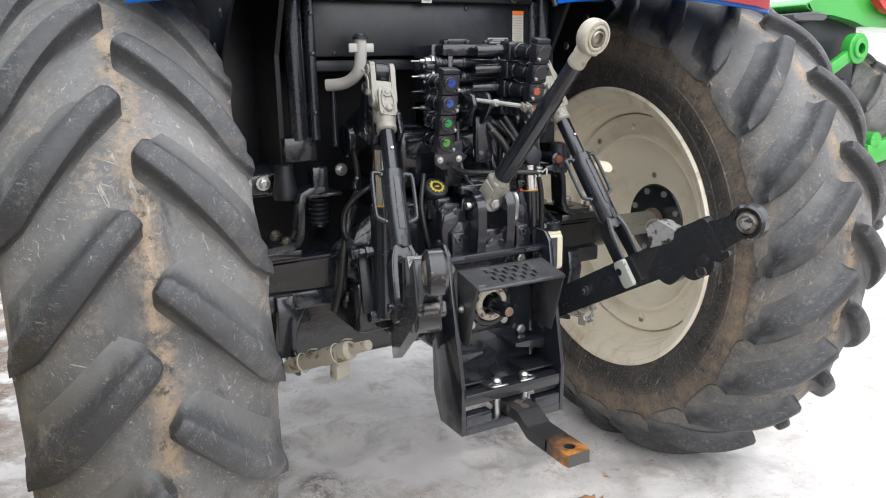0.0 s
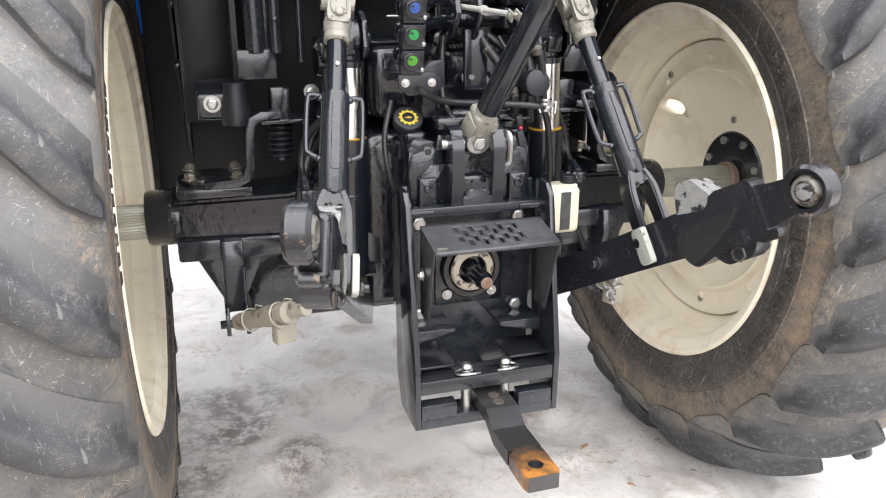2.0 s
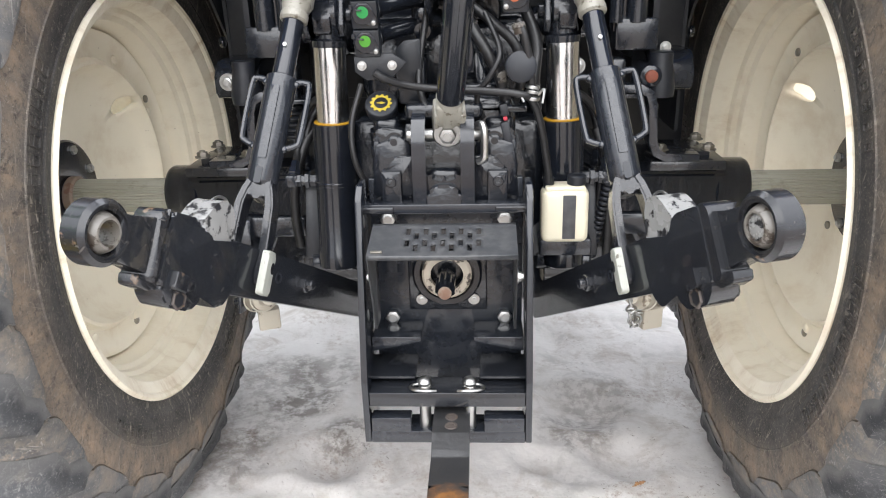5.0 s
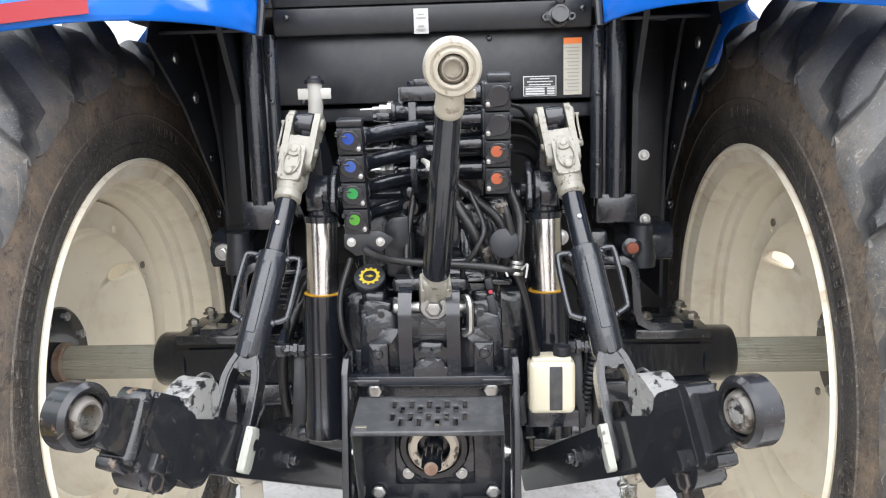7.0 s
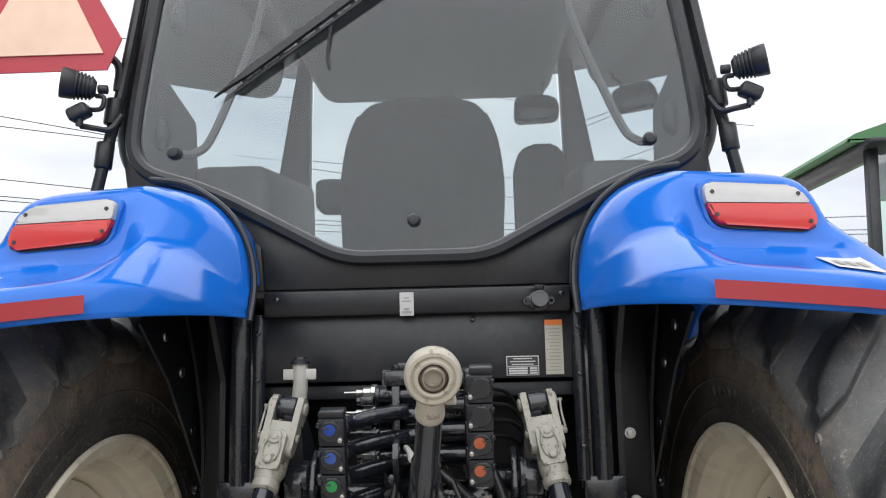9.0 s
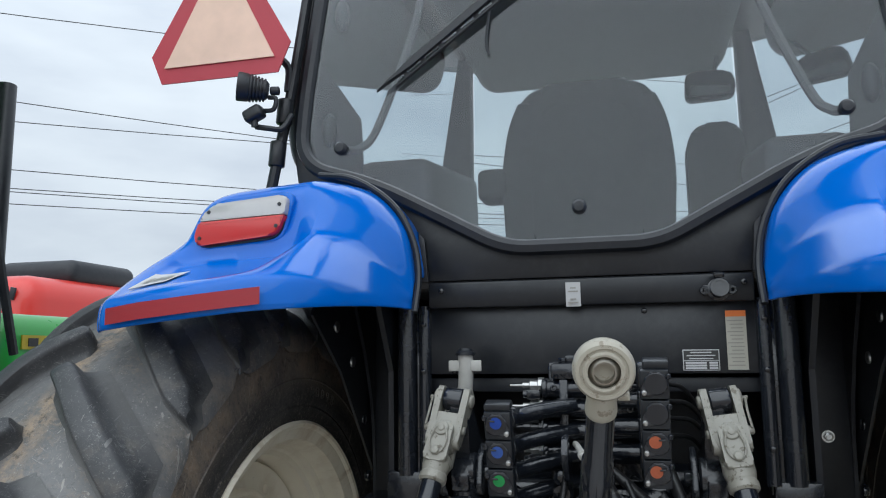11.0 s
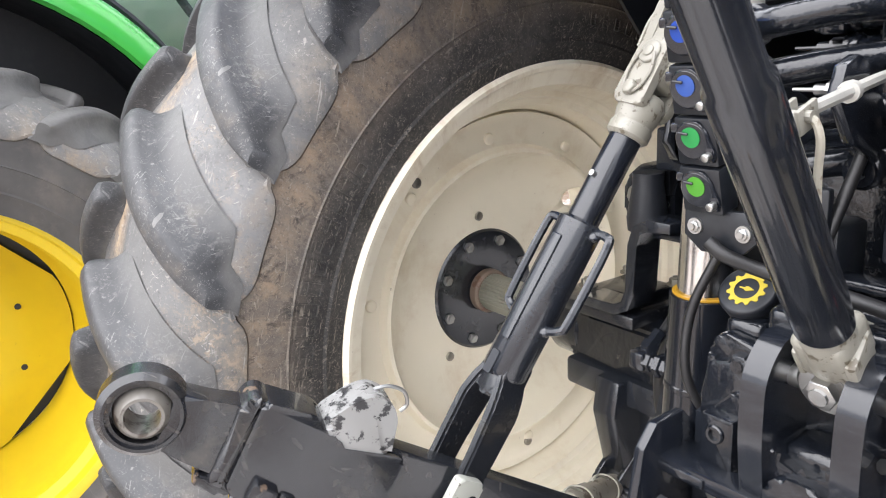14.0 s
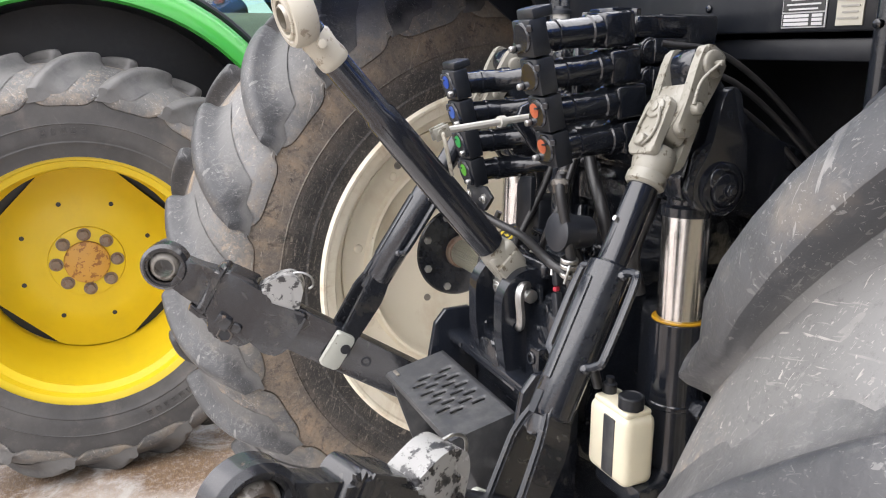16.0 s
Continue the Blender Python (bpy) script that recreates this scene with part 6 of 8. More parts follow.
def coupler(sx, i, y, z, mat, lab):
    bm = B()
    x = sx * 0.125
    st = (3, 0, 0)
    box(bm, (x, y + 0.014, z), (0.044, 0.026, 0.0465), (13, 0, 0), 0.003)
    part("coupler_plate", bm, SATIN, valve, "black plastic coupler block")
    bm = B()
    turned(bm, (x + sx * 0.002, y + 0.004, z), (0, -1, -0.22), [(0, 0.0185), (0.005, 0.0185), (0.007, 0.0165), (0.007, 0.0)], 24)
    prism(bm, [(x + 0.014, z - 0.018), (x + 0.020, z - 0.020), (x + 0.019, z - 0.008), (x + 0.008, z + 0.012)] if sx < 0 else [(x - 0.014, z - 0.018), (x - 0.020, z - 0.020), (x - 0.019, z - 0.008), (x - 0.008, z + 0.012)], 'y', y + 0.002, 0.006)
    flap = fillet([(-0.020, 0.004), (-0.010, 0.0185), (0.008, 0.0185), (0.0215, -0.010), (0.020, -0.021), (0.008, -0.019), (-0.012, -0.012)], 0.006, 4)
    if sx > 0:
        flap = [(-a, b) for a, b in reversed(flap)]
    slab(bm, flap, Vector((x, y + 0.002, z)), Vector((1, 0, 0)), Vector((0, -0.22, 0.975)), Vector((0, -0.975, -0.22)), 0, 0.0045, 0.0012)
    box(bm, (x + sx * 0.021, y - 0.001, z + 0.010), (0.008, 0.006, 0.009), (13, 0, 30), 0.002)
    part("dust_cap", bm, GLOSS, valve)
    if mat is not None:
        bm = B()
        turned(bm, (x - 0.002, y - 0.0035, z + 0.002), (0, -1, -0.22), [(0, 0.0098), (0.001, 0.0098), (0.0015, 0.0)], 24)
        part("colour_disc", bm, mat, valve, lab)
        bm = B()
        bar(bm, (x + sx * 0.003, y - 0.0065, z + 0.005), (x + sx * 0.013, y - 0.0080, z + 0.006), 0.0028, 0.0028, 0.001)
        part("cap_tab", bm, GLOSS, valve)
    bm = B()
    cyl(bm, (x - sx * 0.016, y + 0.0, z - 0.014), (x - sx * 0.016, y - 0.008, z - 0.0155), 0.0042, seg=10, bev=0.001)
    part("cap_screw", bm, ZINC, valve, "zinc cap screw")
    bm = B()
    if sx < 0:
        hose(bm, [(x + 0.004, y + 0.07, z + 0.003), (x + 0.02, y + 0.10, z + 0.006), (x + 0.06, y + 0.13, z + 0.014), (x + 0.11, y + 0.17, z + 0.02)], 0.0145, seg=18)
        turned(bm, (x, y + 0.022, z), (0.06, 1, 0.05), [(0, 0.0175), (0.030, 0.0175), (0.031, 0.0190), (0.036, 0.0190), (0.037, 0.0180), (0.068, 0.0180), (0.070, 0.0200), (0.082, 0.0200), (0.085, 0.0165)], 28)
    else:
        turned(bm, (x, y + 0.022, z), (0, 1, 0.09), [(0, 0.0185), (0.024, 0.0185), (0.025, 0.0203), (0.031, 0.0203), (0.032, 0.0190), (0.074, 0.0195), (0.076, 0.0215), (0.090, 0.0215), (0.092, 0.0185), (0.105, 0.0185)], 28)
        box(bm, (x - 0.004, y + 0.138, z + 0.010), (0.046, 0.050, 0.0455), (5, 0, 0), 0.006, 3)
        cyl(bm, (x - 0.01, y + 0.15, z + 0.012), (x - 0.09, y + 0.17, z + 0.010), 0.015, seg=20)
    part("coupler_body", bm, CAST, valve)


cols4 = ((DOT_BLUE, "blue disc"), (DOT_BLUE2, "faded blue disc"), (DOT_GREEN, "green disc"), (DOT_LIME, "light green disc"))
for i, (m_, lab) in enumerate(cols4):
    coupler(-1, i, -0.347 + 0.0103 * i, 1.221 - 0.047 * i, m_, lab)
for i, m_ in enumerate((None, None, DOT_ORANGE, DOT_ORANGE)):
    coupler(1, i, -0.361 + 0.013 * i, 1.288 - 0.047 * i, m_, "terracotta disc")
for c_, s_ in (((-0.125, -0.334, 1.251), (0.044, 0.03, 0.012)), ((0.128, -0.345, 1.318), (0.040, 0.03, 0.014))):
    bm = B()
    box(bm, c_, s_, (13, 0, 0), 0.003)
    part("coupler_top", bm, SATIN, valve)
for x_ in (-0.024, 0.022):
    bm = B()
    prism(bm, [(-0.285, 1.165), (-0.275, 1.19), (-0.255, 1.198), (-0.235, 1.19), (-0.20, 1.15), (-0.20, 1.10), (-0.25, 1.12)], 'x', x_, 0.012, 0.003)
    part("holder_ear", bm, GLOSS, valve)
bm = B()
box(bm, (0.03, -0.225, 1.075), (0.05, 0.02, 0.12), (0, 0, 0), 0.004)
part("front_plate", bm, GLOSS, valve)
bm = B()
prism(bm, [(-0.15, 1.055), (-0.15, 1.03), (-0.13, 1.015), (-0.085, 1.02), (-0.06, 1.045), (-0.085, 1.06)], 'y', -0.30, 0.006, 0.001)
part("coupler_bracket", bm, SATIN, valve)
for px, pz in ((-0.137, 1.040), (-0.085, 1.040)):
    bm = B()
    hexbolt(bm, (px, -0.303, pz), (0, -1, 0), 0.006, 0.005)
    part("bracket_bolt", bm, ZINC, valve)


# ---- hoses and small fittings ----
def add_hose(name, pts, r, mat=None, label="", seg=16):
    b_ = B()
    hose(b_, pts, r, seg)
    return part(name, b_, mat or HOSE, tractor, label or "black rubber hose")


add_hose("drain_hose", [(-0.115, -0.315, 1.03), (-0.098, -0.31, 1.018), (-0.06, -0.290, 1.003), (0.0, -0.28, 0.994), (0.08, -0.30, 0.992), (0.13, -0.31, 0.988), (0.155, -0.30, 0.975), (0.172, -0.29, 0.93), (0.185, -0.275, 0.86), (0.19, -0.265, 0.82)], 0.0068)
add_hose("coupler_hose", [(0.13, -0.30, 1.11), (0.14, -0.305, 1.085), (0.15, -0.30, 1.04), (0.155, -0.295, 1.0), (0.157, -0.295, 0.985)], 0.0070)
add_hose("pressure_hose", [(0.03, -0.20, 1.14), (0.05, -0.24, 1.10), (0.075, -0.26, 1.06), (0.10, -0.26, 1.01), (0.11, -0.25, 0.97)], 0.010)
add_hose("pressure_hose", [(0.05, -0.20, 1.13), (0.09, -0.22, 1.10), (0.13, -0.23, 1.06), (0.14, -0.22, 1.0), (0.13, -0.2, 0.96)], 0.009)
add_hose("sensor_lead", [(0.105, -0.275, 0.96), (0.112, -0.285, 0.93), (0.12, -0.285, 0.88), (0.12, -0.285, 0.85), (0.10, -0.29, 0.835), (0.08, -0.295, 0.825)], 0.003)
add_hose("loom", [(-0.03, -0.28, 0.96), (-0.045, -0.25, 1.0), (-0.04, -0.22, 1.06), (-0.03, -0.2, 1.12)], 0.006)
for k, (x0, z0) in enumerate(((0.19, 1.26), (0.20, 1.23), (0.205, 1.20), (0.20, 1.17))):
    add_hose("valve_cable", [(0.15, -0.16, z0 + 0.02), (x0, -0.08, z0), (x0 + 0.05, 0.02, z0 - 0.10), (x0 + 0.08, 0.12, z0 - 0.24)], 0.0042)
add_hose("brake_pipe", [(-0.30, -0.03, 0.62), (-0.31, -0.06, 0.72), (-0.305, -0.08, 0.82), (-0.29, -0.07, 0.90), (-0.25, -0.04, 0.96), (-0.24, 0.02, 1.08)], 0.008)
add_hose("brake_pipe", [(0.31, -0.03, 0.64), (0.315, -0.06, 0.74), (0.31, -0.08, 0.83), (0.295, -0.07, 0.91), (0.25, -0.04, 0.97), (0.24, 0.02, 1.08)], 0.008)
for sx in (-1, 1):
    for p_, d_ in (((sx * 0.305, -0.078, 0.80), (0, -0.1, 1)), ((sx * 0.30, -0.04, 0.64), (0, -0.5, 1)), ((sx * 0.265, -0.05, 0.945), (-sx * 0.5, 0.4, 1))):
        bm = B()
        turned(bm, p_, d_, [(0, 0.009), (0.003, 0.012), (0.016, 0.012), (0.018, 0.010), (0.034, 0.010), (0.036, 0.009)], 8)
        part("pipe_fitting", bm, CAST, tractor, "black pipe fitting")
add_hose("spiral_hose", [(-0.34, -0.05, 0.62), (-0.335, -0.09, 0.70), (-0.325, -0.10, 0.78), (-0.30, -0.08, 0.86), (-0.27, -0.05, 0.90)], 0.0105)
add_hose("spiral_hose", [(0.345, -0.02, 0.58), (0.335, -0.07, 0.70), (0.325, -0.09, 0.80), (0.30, -0.08, 0.88)], 0.0105)
add_hose("wire_loom", [(-0.14, -0.25, 0.80), (-0.165, -0.27, 0.86), (-0.17, -0.26, 0.93), (-0.15, -0.24, 1.0)], 0.0055)
add_hose("wire_loom", [(0.075, -0.24, 1.12), (0.10, -0.28, 1.06), (0.085, -0.29, 1.02), (0.06, -0.28, 0.98), (0.07, -0.26, 0.94)], 0.005)
add_hose("return_hose", [(0.15, -0.14, 1.12), (0.17, -0.18, 1.06), (0.165, -0.2, 1.0), (0.17, -0.19, 0.94)], 0.011)
for p_, d_ in (((0.05, -0.24, 1.10), (0.4, -0.3, -1)), ((0.10, -0.26, 1.02), (0.2, 0, -1)), ((0.13, -0.30, 1.105), (0.2, -0.1, -1))):
    bm = B()
    turned(bm, p_, d_, [(0, 0.0095), (0.002, 0.0115), (0.008, 0.0115), (0.010, 0.0100), (0.018, 0.0100), (0.019, 0.0095)], 12)
    part("hose_ferrule", bm, OLDSTEEL, tractor, "steel hose ferrule")
bm = B()
turned(bm, (0.133, -0.255, 1.028), (0.05, -1, 0.1), [(0, 0.022), (0.03, 0.024), (0.032, 0.0265), (0.052, 0.0265), (0.055, 0.022), (0.055, 0.0)], 28)
part("quick_coupler_cap", bm, LINER, tractor, "black round coupler cap")
bm = B()
for dz in (0, 0.012, 0.02):
    hollow(bm, (0.156, -0.298, 0.978 + dz), (0.15, 0, 1), 0.0125, 0.009, 0.003, 16, 0.001)
hose(bm, [(0.145, -0.305, 0.985), (0.135, -0.31, 0.99), (0.14, -0.315, 0.975)], 0.0022)
hose(bm, [(0.165, -0.305, 0.985), (0.175, -0.31, 0.995), (0.172, -0.315, 0.972)], 0.0022)
part("hose_clamp", bm, ZINC, tractor, "bright wire hose clamp")
bm = B()
box(bm, (0.1095, -0.287, 0.942), (0.008, 0.008, 0.007), (0, -15, 0), 0.002)
part("plug_connector", bm, SMVRED, tractor, "red cable plug")
bm = B()
box(bm, (0.113, -0.285, 0.912), (0.015, 0.012, 0.05), (0, -12, 0), 0.003)
box(bm, (0.107, -0.284, 0.957), (0.014, 0.012, 0.022), (0, -12, 0), 0.003)
part("plug_body", bm, LINER, tractor)

# breather bottle
bm = B()
box(bm, (0.222, -0.247, 0.752), (0.088, 0.052, 0.104), bev=0.013, seg=4)
box(bm, (0.222, -0.247, 0.805), (0.074, 0.042, 0.010), bev=0.004, seg=3)
bottle = part("catch_bottle", bm, PLASTIC_W, tractor, "yellowed white plastic catch bottle")
bm = B()
turned(bm, (0.243, -0.250, 0.804), (0, 0, 1), [(0, 0.015), (0.006, 0.015), (0.007, 0.0172), (0.022, 0.0172), (0.024, 0.015), (0.0225, 0.013), (0.0225, 0.0)], 28)
part("bottle_cap", bm, LINER, bottle, "black screw cap")
bm = B()
turned(bm, (0.192, -0.247, 0.803), (0, 0, 1), [(0, 0.010), (0.02, 0.010), (0.022, 0.006), (0.03, 0.006)], 16)
part("bottle_nozzle", bm, LINER, bottle)
bm = B()
box(bm, (0.229, -0.2725, 0.752), (0.024, 0.004, 0.085), bev=0.001)
part("bottle_strap", bm, SHEET, bottle, "dark grey strap")
bm = B()
box(bm, (0.226, -0.225, 0.685), (0.10, 0.06, 0.035), bev=0.006)
part("bottle_bracket", bm, BLACK, bottle)

# white filler neck behind the lift rod
bm = B()
hose(bm, [(-0.238, -0.07, 1.335), (-0.238, -0.068, 1.29), (-0.245, -0.06, 1.25), (-0.27, -0.03, 1.225), (-0.31, 0.0, 1.22)], 0.0155, seg=16)
box(bm, (-0.238, -0.075, 1.312), (0.068, 0.006, 0.022), bev=0.002)
neck = part("filler_neck", bm, WHITE_P, tractor, "white plastic filler neck")
bm = B()
turned(bm, (-0.238, -0.07, 1.333), (0, 0, 1), [(0, 0.02), (0.006, 0.02), (0.010, 0.014), (0.014, 0.013)], 20)
part("neck_cap", bm, LINER, neck, "black cap")

# small oil filler with a pale cap, beside the neck
bm = B()
cyl(bm, (-0.293, 0.0, 1.06), (-0.293, 0.0, 1.215), 0.0085, seg=16)
stick = part("dipstick_tube", bm, GLOSS, tractor, "black dipstick tube")
bm = B()
turned(bm, (-0.293, 0.0, 1.205), (0, 0, 1), [(0, 0.0115), (0.012, 0.0115), (0.014, 0.0165), (0.020, 0.0165), (0.022, 0.013), (0.024, 0.0)], 20)
part("dipstick_cap", bm, STAB, stick, "dirty cream cap")

# telescopic stabiliser, dirty, with wire clips
for sx in (-1, 1):
    S0, S1 = Vector((sx * 0.475, -0.03, 0.475)), Vector((sx * 0.335, -0.33, 0.615))
    sd = (S1 - S0).normalized()
    bm = B()
    turned(bm, S0, sd, [(0, 0.018), (0.02, 0.021), (0.15, 0.021), (0.16, 0.024), (0.26, 0.024), (0.27, 0.015), (0.33, 0.013)], 20)
    stab = part("stabiliser", bm, STAB, tractor, "dirty telescopic stabiliser bar with wire clips")
    for s_ in (0.07, 0.21):
        bm = B()
        hollow(bm, S0 + sd * s_, sd + Vector((0.2, 0.1, 0)), 0.027, 0.0245, 0.0018, 24, 0.0006)
        hose(bm, [S0 + sd * s_ + Vector((0.01, 0, 0.026)), S0 + sd * (s_ + 0.03) + Vector((0.0, 0, 0.032)), S0 + sd * (s_ + 0.06) + Vector((0, 0, 0.027))], 0.0018)
        part("wire_clip", bm, PAPER_Y, stab, "pale wire clip")
    bm = B()
    box(bm, S0 + sd * 0.20 + Vector((0.012, 0, -0.042)), (0.045, 0.03, 0.045), (0, 0, 20), 0.004)
    part("stabiliser_block", bm, STAB, stab)
    bm = B()
    for o in (-0.022, 0.022):
        prism(bm, [(S0.y + o * 0 - 0.03, 0.455), (S0.y - 0.02, 0.50), (S0.y + 0.10, 0.60), (S0.y + 0.10, 0.52), (S0.y + 0.02, 0.445)], 'x', S0.x + o, 0.010, 0.002)
    cyl(bm, S0 + Vector((-0.04, -0.005, 0)), S0 + Vector((0.04, -0.005, 0)), 0.010, seg=12, bev=0.002)
    part("stabiliser_lug", bm, BLACK, stab)
    bm = B()
    prism(bm, [(-0.03, 0.50), (0.10, 0.55), (0.16, 0.68), (-0.05, 0.68), (-0.06, 0.62)], 'x', sx * 0.475, 0.05, 0.006)
    prism(bm, [(sx * 0.40, 0.685), (sx * 0.40, 0.63), (sx * 0.45, 0.52), (sx * 0.50, 0.52), (sx * 0.56, 0.64), (sx * 0.56, 0.685)], 'y', 0.03, 0.05, 0.006)
    box(bm, (sx * 0.46, 0.05, 0.655), (0.26, 0.16, 0.05), bev=0.008)
    part("axle_bracket", bm, BLACK, stab)
# safety chain on the far link
rnd_c = random.Random(3)
chain_pts = smooth_path([(0.345, -0.31, 0.60), (0.355, -0.29, 0.545), (0.372, -0.25, 0.525), (0.385, -0.20, 0.56), (0.395, -0.16, 0.60)], 4)
bm = B()
hose(bm, [chain_pts[0], chain_pts[1]], 0.004)
chain = part("safety_chain", bm, ZINC, tractor, "small zinc safety chain")
for a_, b_ in zip(chain_pts, chain_pts[1:]):
    bm = B()
    hollow(bm, (a_ + b_) / 2, Vector((rnd_c.uniform(-1, 1), rnd_c.uniform(-1, 1), rnd_c.uniform(-1, 1))), 0.011, 0.0065, 0.002, 12, 0.001)
    part("chain_link", bm, ZINC, chain)


# ---- cab and fenders ----
bm = B()
box(bm, (0, 0.02, 1.365), (0.68, 0.02, 0.145), bev=0.004)
cab = part("cab_panel", bm, SATIN, tractor, "black sheet-metal rear cab panel")
bm = B()
box(bm, (0, 0.004, 1.463), (0.66, 0.05, 0.056), (6, 0, 0), 0.006)
part("panel_ledge", bm, SATIN, cab)
bm = B()
prism(bm, [(-0.335, 1.492), (0.335, 1.492), (0.345, 1.60), (0.44, 1.68), (0.64, 1.72), (0.655, 1.82), (0.62, 1.785), (0.44, 1.72), (0.152, 1.560), (-0.152, 1.560), (-0.44, 1.72), (-0.62, 1.785), (-0.655, 1.82), (-0.64, 1.72), (-0.44, 1.68), (-0.345, 1.60)], 'y', 0.0, 0.03, 0.003)
part("window_surround", bm, SATIN, cab)
for sx in (-1, 1):
    bm = B()
    cyl(bm, (sx * 0.388, 0.02, 1.08), (sx * 0.388, 0.02, 1.46), 0.022, seg=20)
    cyl(bm, (sx * 0.345, 0.01, 1.08), (sx * 0.345, 0.01, 1.44), 0.014, seg=16)
    box(bm, (sx * 0.37, 0.04, 1.25), (0.06, 0.04, 0.38), bev=0.004)
    part("cab_post", bm, BLACK, cab)
    bm = B()
    box(bm, (sx * 0.388, 0.04, 1.056), (0.088, 0.07, 0.064), bev=0.005)
    part("post_foot", bm, BLACK, cab)
    bm = B()
    prism(bm, [(0.03, 0.98), (0.62, 0.98), (0.62, 1.66), (-0.06, 1.66), (-0.10, 1.50), (0.03, 1.30)], 'x', sx * 0.43, 0.012, 0.002)
    part("inner_liner", bm, LINER, cab)
    b2 = B()
    hexbolt(b2, (sx * 0.271, 0.03, 0.992), (0, -1, 0), 0.013, 0.012)
    part("cross_bolt", b2, ZINC, cab)
    for z, x in ((1.165, 0.465), (1.02, 0.47)) if sx > 0 else ():
        b2 = B()
        hexbolt(b2, (sx * x, 0.10 if x > 0.4 else 0.0, z), (0, -1, 0), 0.009, 0.008)
        part("liner_bolt", b2, ZINC, cab)
bm = B()
box(bm, (0, 0.30, 1.27), (0.70, 0.54, 0.03), bev=0.004)
# added upright sheet, keeps the view under the cab dark
box(bm, (0, 0.57, 1.1), (0.84, 0.03, 0.5), bev=0.004)
part("cab_floor", bm, LINER, cab)
# made-up black sheet that darkens the gaps behind the axle
bm = B()
box(bm, (0, 0.60, 1.10), (1.30, 0.02, 1.00), bev=0.004)
part("underbody_blackout", bm, LINER, cab)

# stickers and the trailer socket
bm = B()
box(bm, (-0.020, -0.023, 1.455), (0.030, 0.002, 0.050), (6, 0, 0))
lab1 = part("pictogram_sticker", bm, PAPER, cab, "small white pictogram sticker")
bm = B()
for z, w in ((1.468, 0.012), (1.461, 0.02), (1.445, 0.012), (1.438, 0.02)):
    box(bm, (-0.020, -0.0248, z), (w, 0.0012, 0.003), (6, 0, 0))
part("sticker_bars", bm, INK_MID, lab1)
bm = B()
box(bm, (0.294, 0.0085, 1.352), (0.038, 0.002, 0.105))
lab2 = part("warning_sticker", bm, PAPER_Y, cab, "cream warning sticker with an orange header")
bm = B()
box(bm, (0.294, 0.0075, 1.410), (0.038, 0.0022, 0.012))
part("sticker_header", bm, ORANGE, lab2)
for k in range(13):
    bm = B()
    box(bm, (0.293 + (0.002 if k % 3 else -0.001), 0.0070, 1.396 - k * 0.0073), (0.030 - 0.004 * (k % 3), 0.0012, 0.0022))
    part("sticker_line", bm, INK_MID, lab2)
bm = B()
box(bm, (0.225, 0.0085, 1.319), (0.070, 0.002, 0.042), bev=0.001)
lab3 = part("data_plate", bm, PAPER, cab, "black and silver data plate")
bm = B()
box(bm, (0.225, 0.0072, 1.3285), (0.066, 0.0012, 0.019))
box(bm, (0.225, 0.0072, 1.3085), (0.066, 0.0012, 0.017))
part("plate_field", bm, INK, lab3)
for k, (w, z_) in enumerate(((0.040, 1.334), (0.054, 1.328), (0.046, 1.322))):
    bm = B()
    box(bm, (0.225, 0.0064, z_), (w, 0.0010, 0.0022))
    part("plate_line", bm, PAPER, lab3)
for k in range(3):
    bm = B()
    box(bm, (0.215, 0.0064, 1.3135 - k * 0.0052), (0.040, 0.0010, 0.0038))
    box(bm, (0.248, 0.0064, 1.3135 - k * 0.0052), (0.016, 0.0010, 0.0038))
    part("plate_cell", bm, PAPER, lab3)
bm = B()
turned(bm, (0.262, -0.018, 1.455), (0, -1, 0.1), [(0, 0.022), (0.008, 0.022), (0.01, 0.017), (0.03, 0.017), (0.033, 0.014), (0.033, 0)], 24)
box(bm, (0.262, -0.02, 1.455), (0.056, 0.006, 0.022), bev=0.002)
cyl(bm, (0.262, -0.03, 1.47), (0.262, -0.04, 1.485), 0.006, seg=10)
hollow(bm, (0.262, -0.050, 1.458), (0, -1, 0.1), 0.0185, 0.013, 0.003, 24, 0.001)
for dx in (-0.026, 0.026):
    hollow(bm, (0.262 + dx, -0.024, 1.455), (0, 1, 0), 0.009, 0.004, 0.003, 16, 0.001)
box(bm, (0.262, -0.045, 1.483), (0.020, 0.014, 0.010), (20, 0, 0), 0.003)
part("trailer_socket", bm, CAST, cab, "black trailer socket")
for dx, z_ in ((-0.30, 1.47), (0.31, 1.47), (-0.28, 1.30), (0.05, 1.33), (0.12, 1.42)):
    bm = B()
    cyl(bm, (dx, 0.012 if z_ < 1.44 else -0.02, z_), (dx, 0.006 if z_ < 1.44 else -0.027, z_), 0.006, seg=12, bev=0.0015)
    part("panel_screw", bm, CAST, cab)
for sx in (-1, 1):
    bm = B()
    prism(bm, [(sx * 0.327, 1.49), (sx * 0.345, 1.49), (sx * 0.349, 1.60), (sx * 0.335, 1.585)], 'y', -0.022, 0.012, 0.002)
    part("corner_strip", bm, LINER, cab)
    for z in (1.15, 1.30, 1.40):
        bm = B()
        cyl(bm, (sx * 0.345, -0.002, z), (sx * 0.345, -0.010, z), 0.006, seg=10, bev=0.001)
        part("post_bolt", bm, CAST, cab)

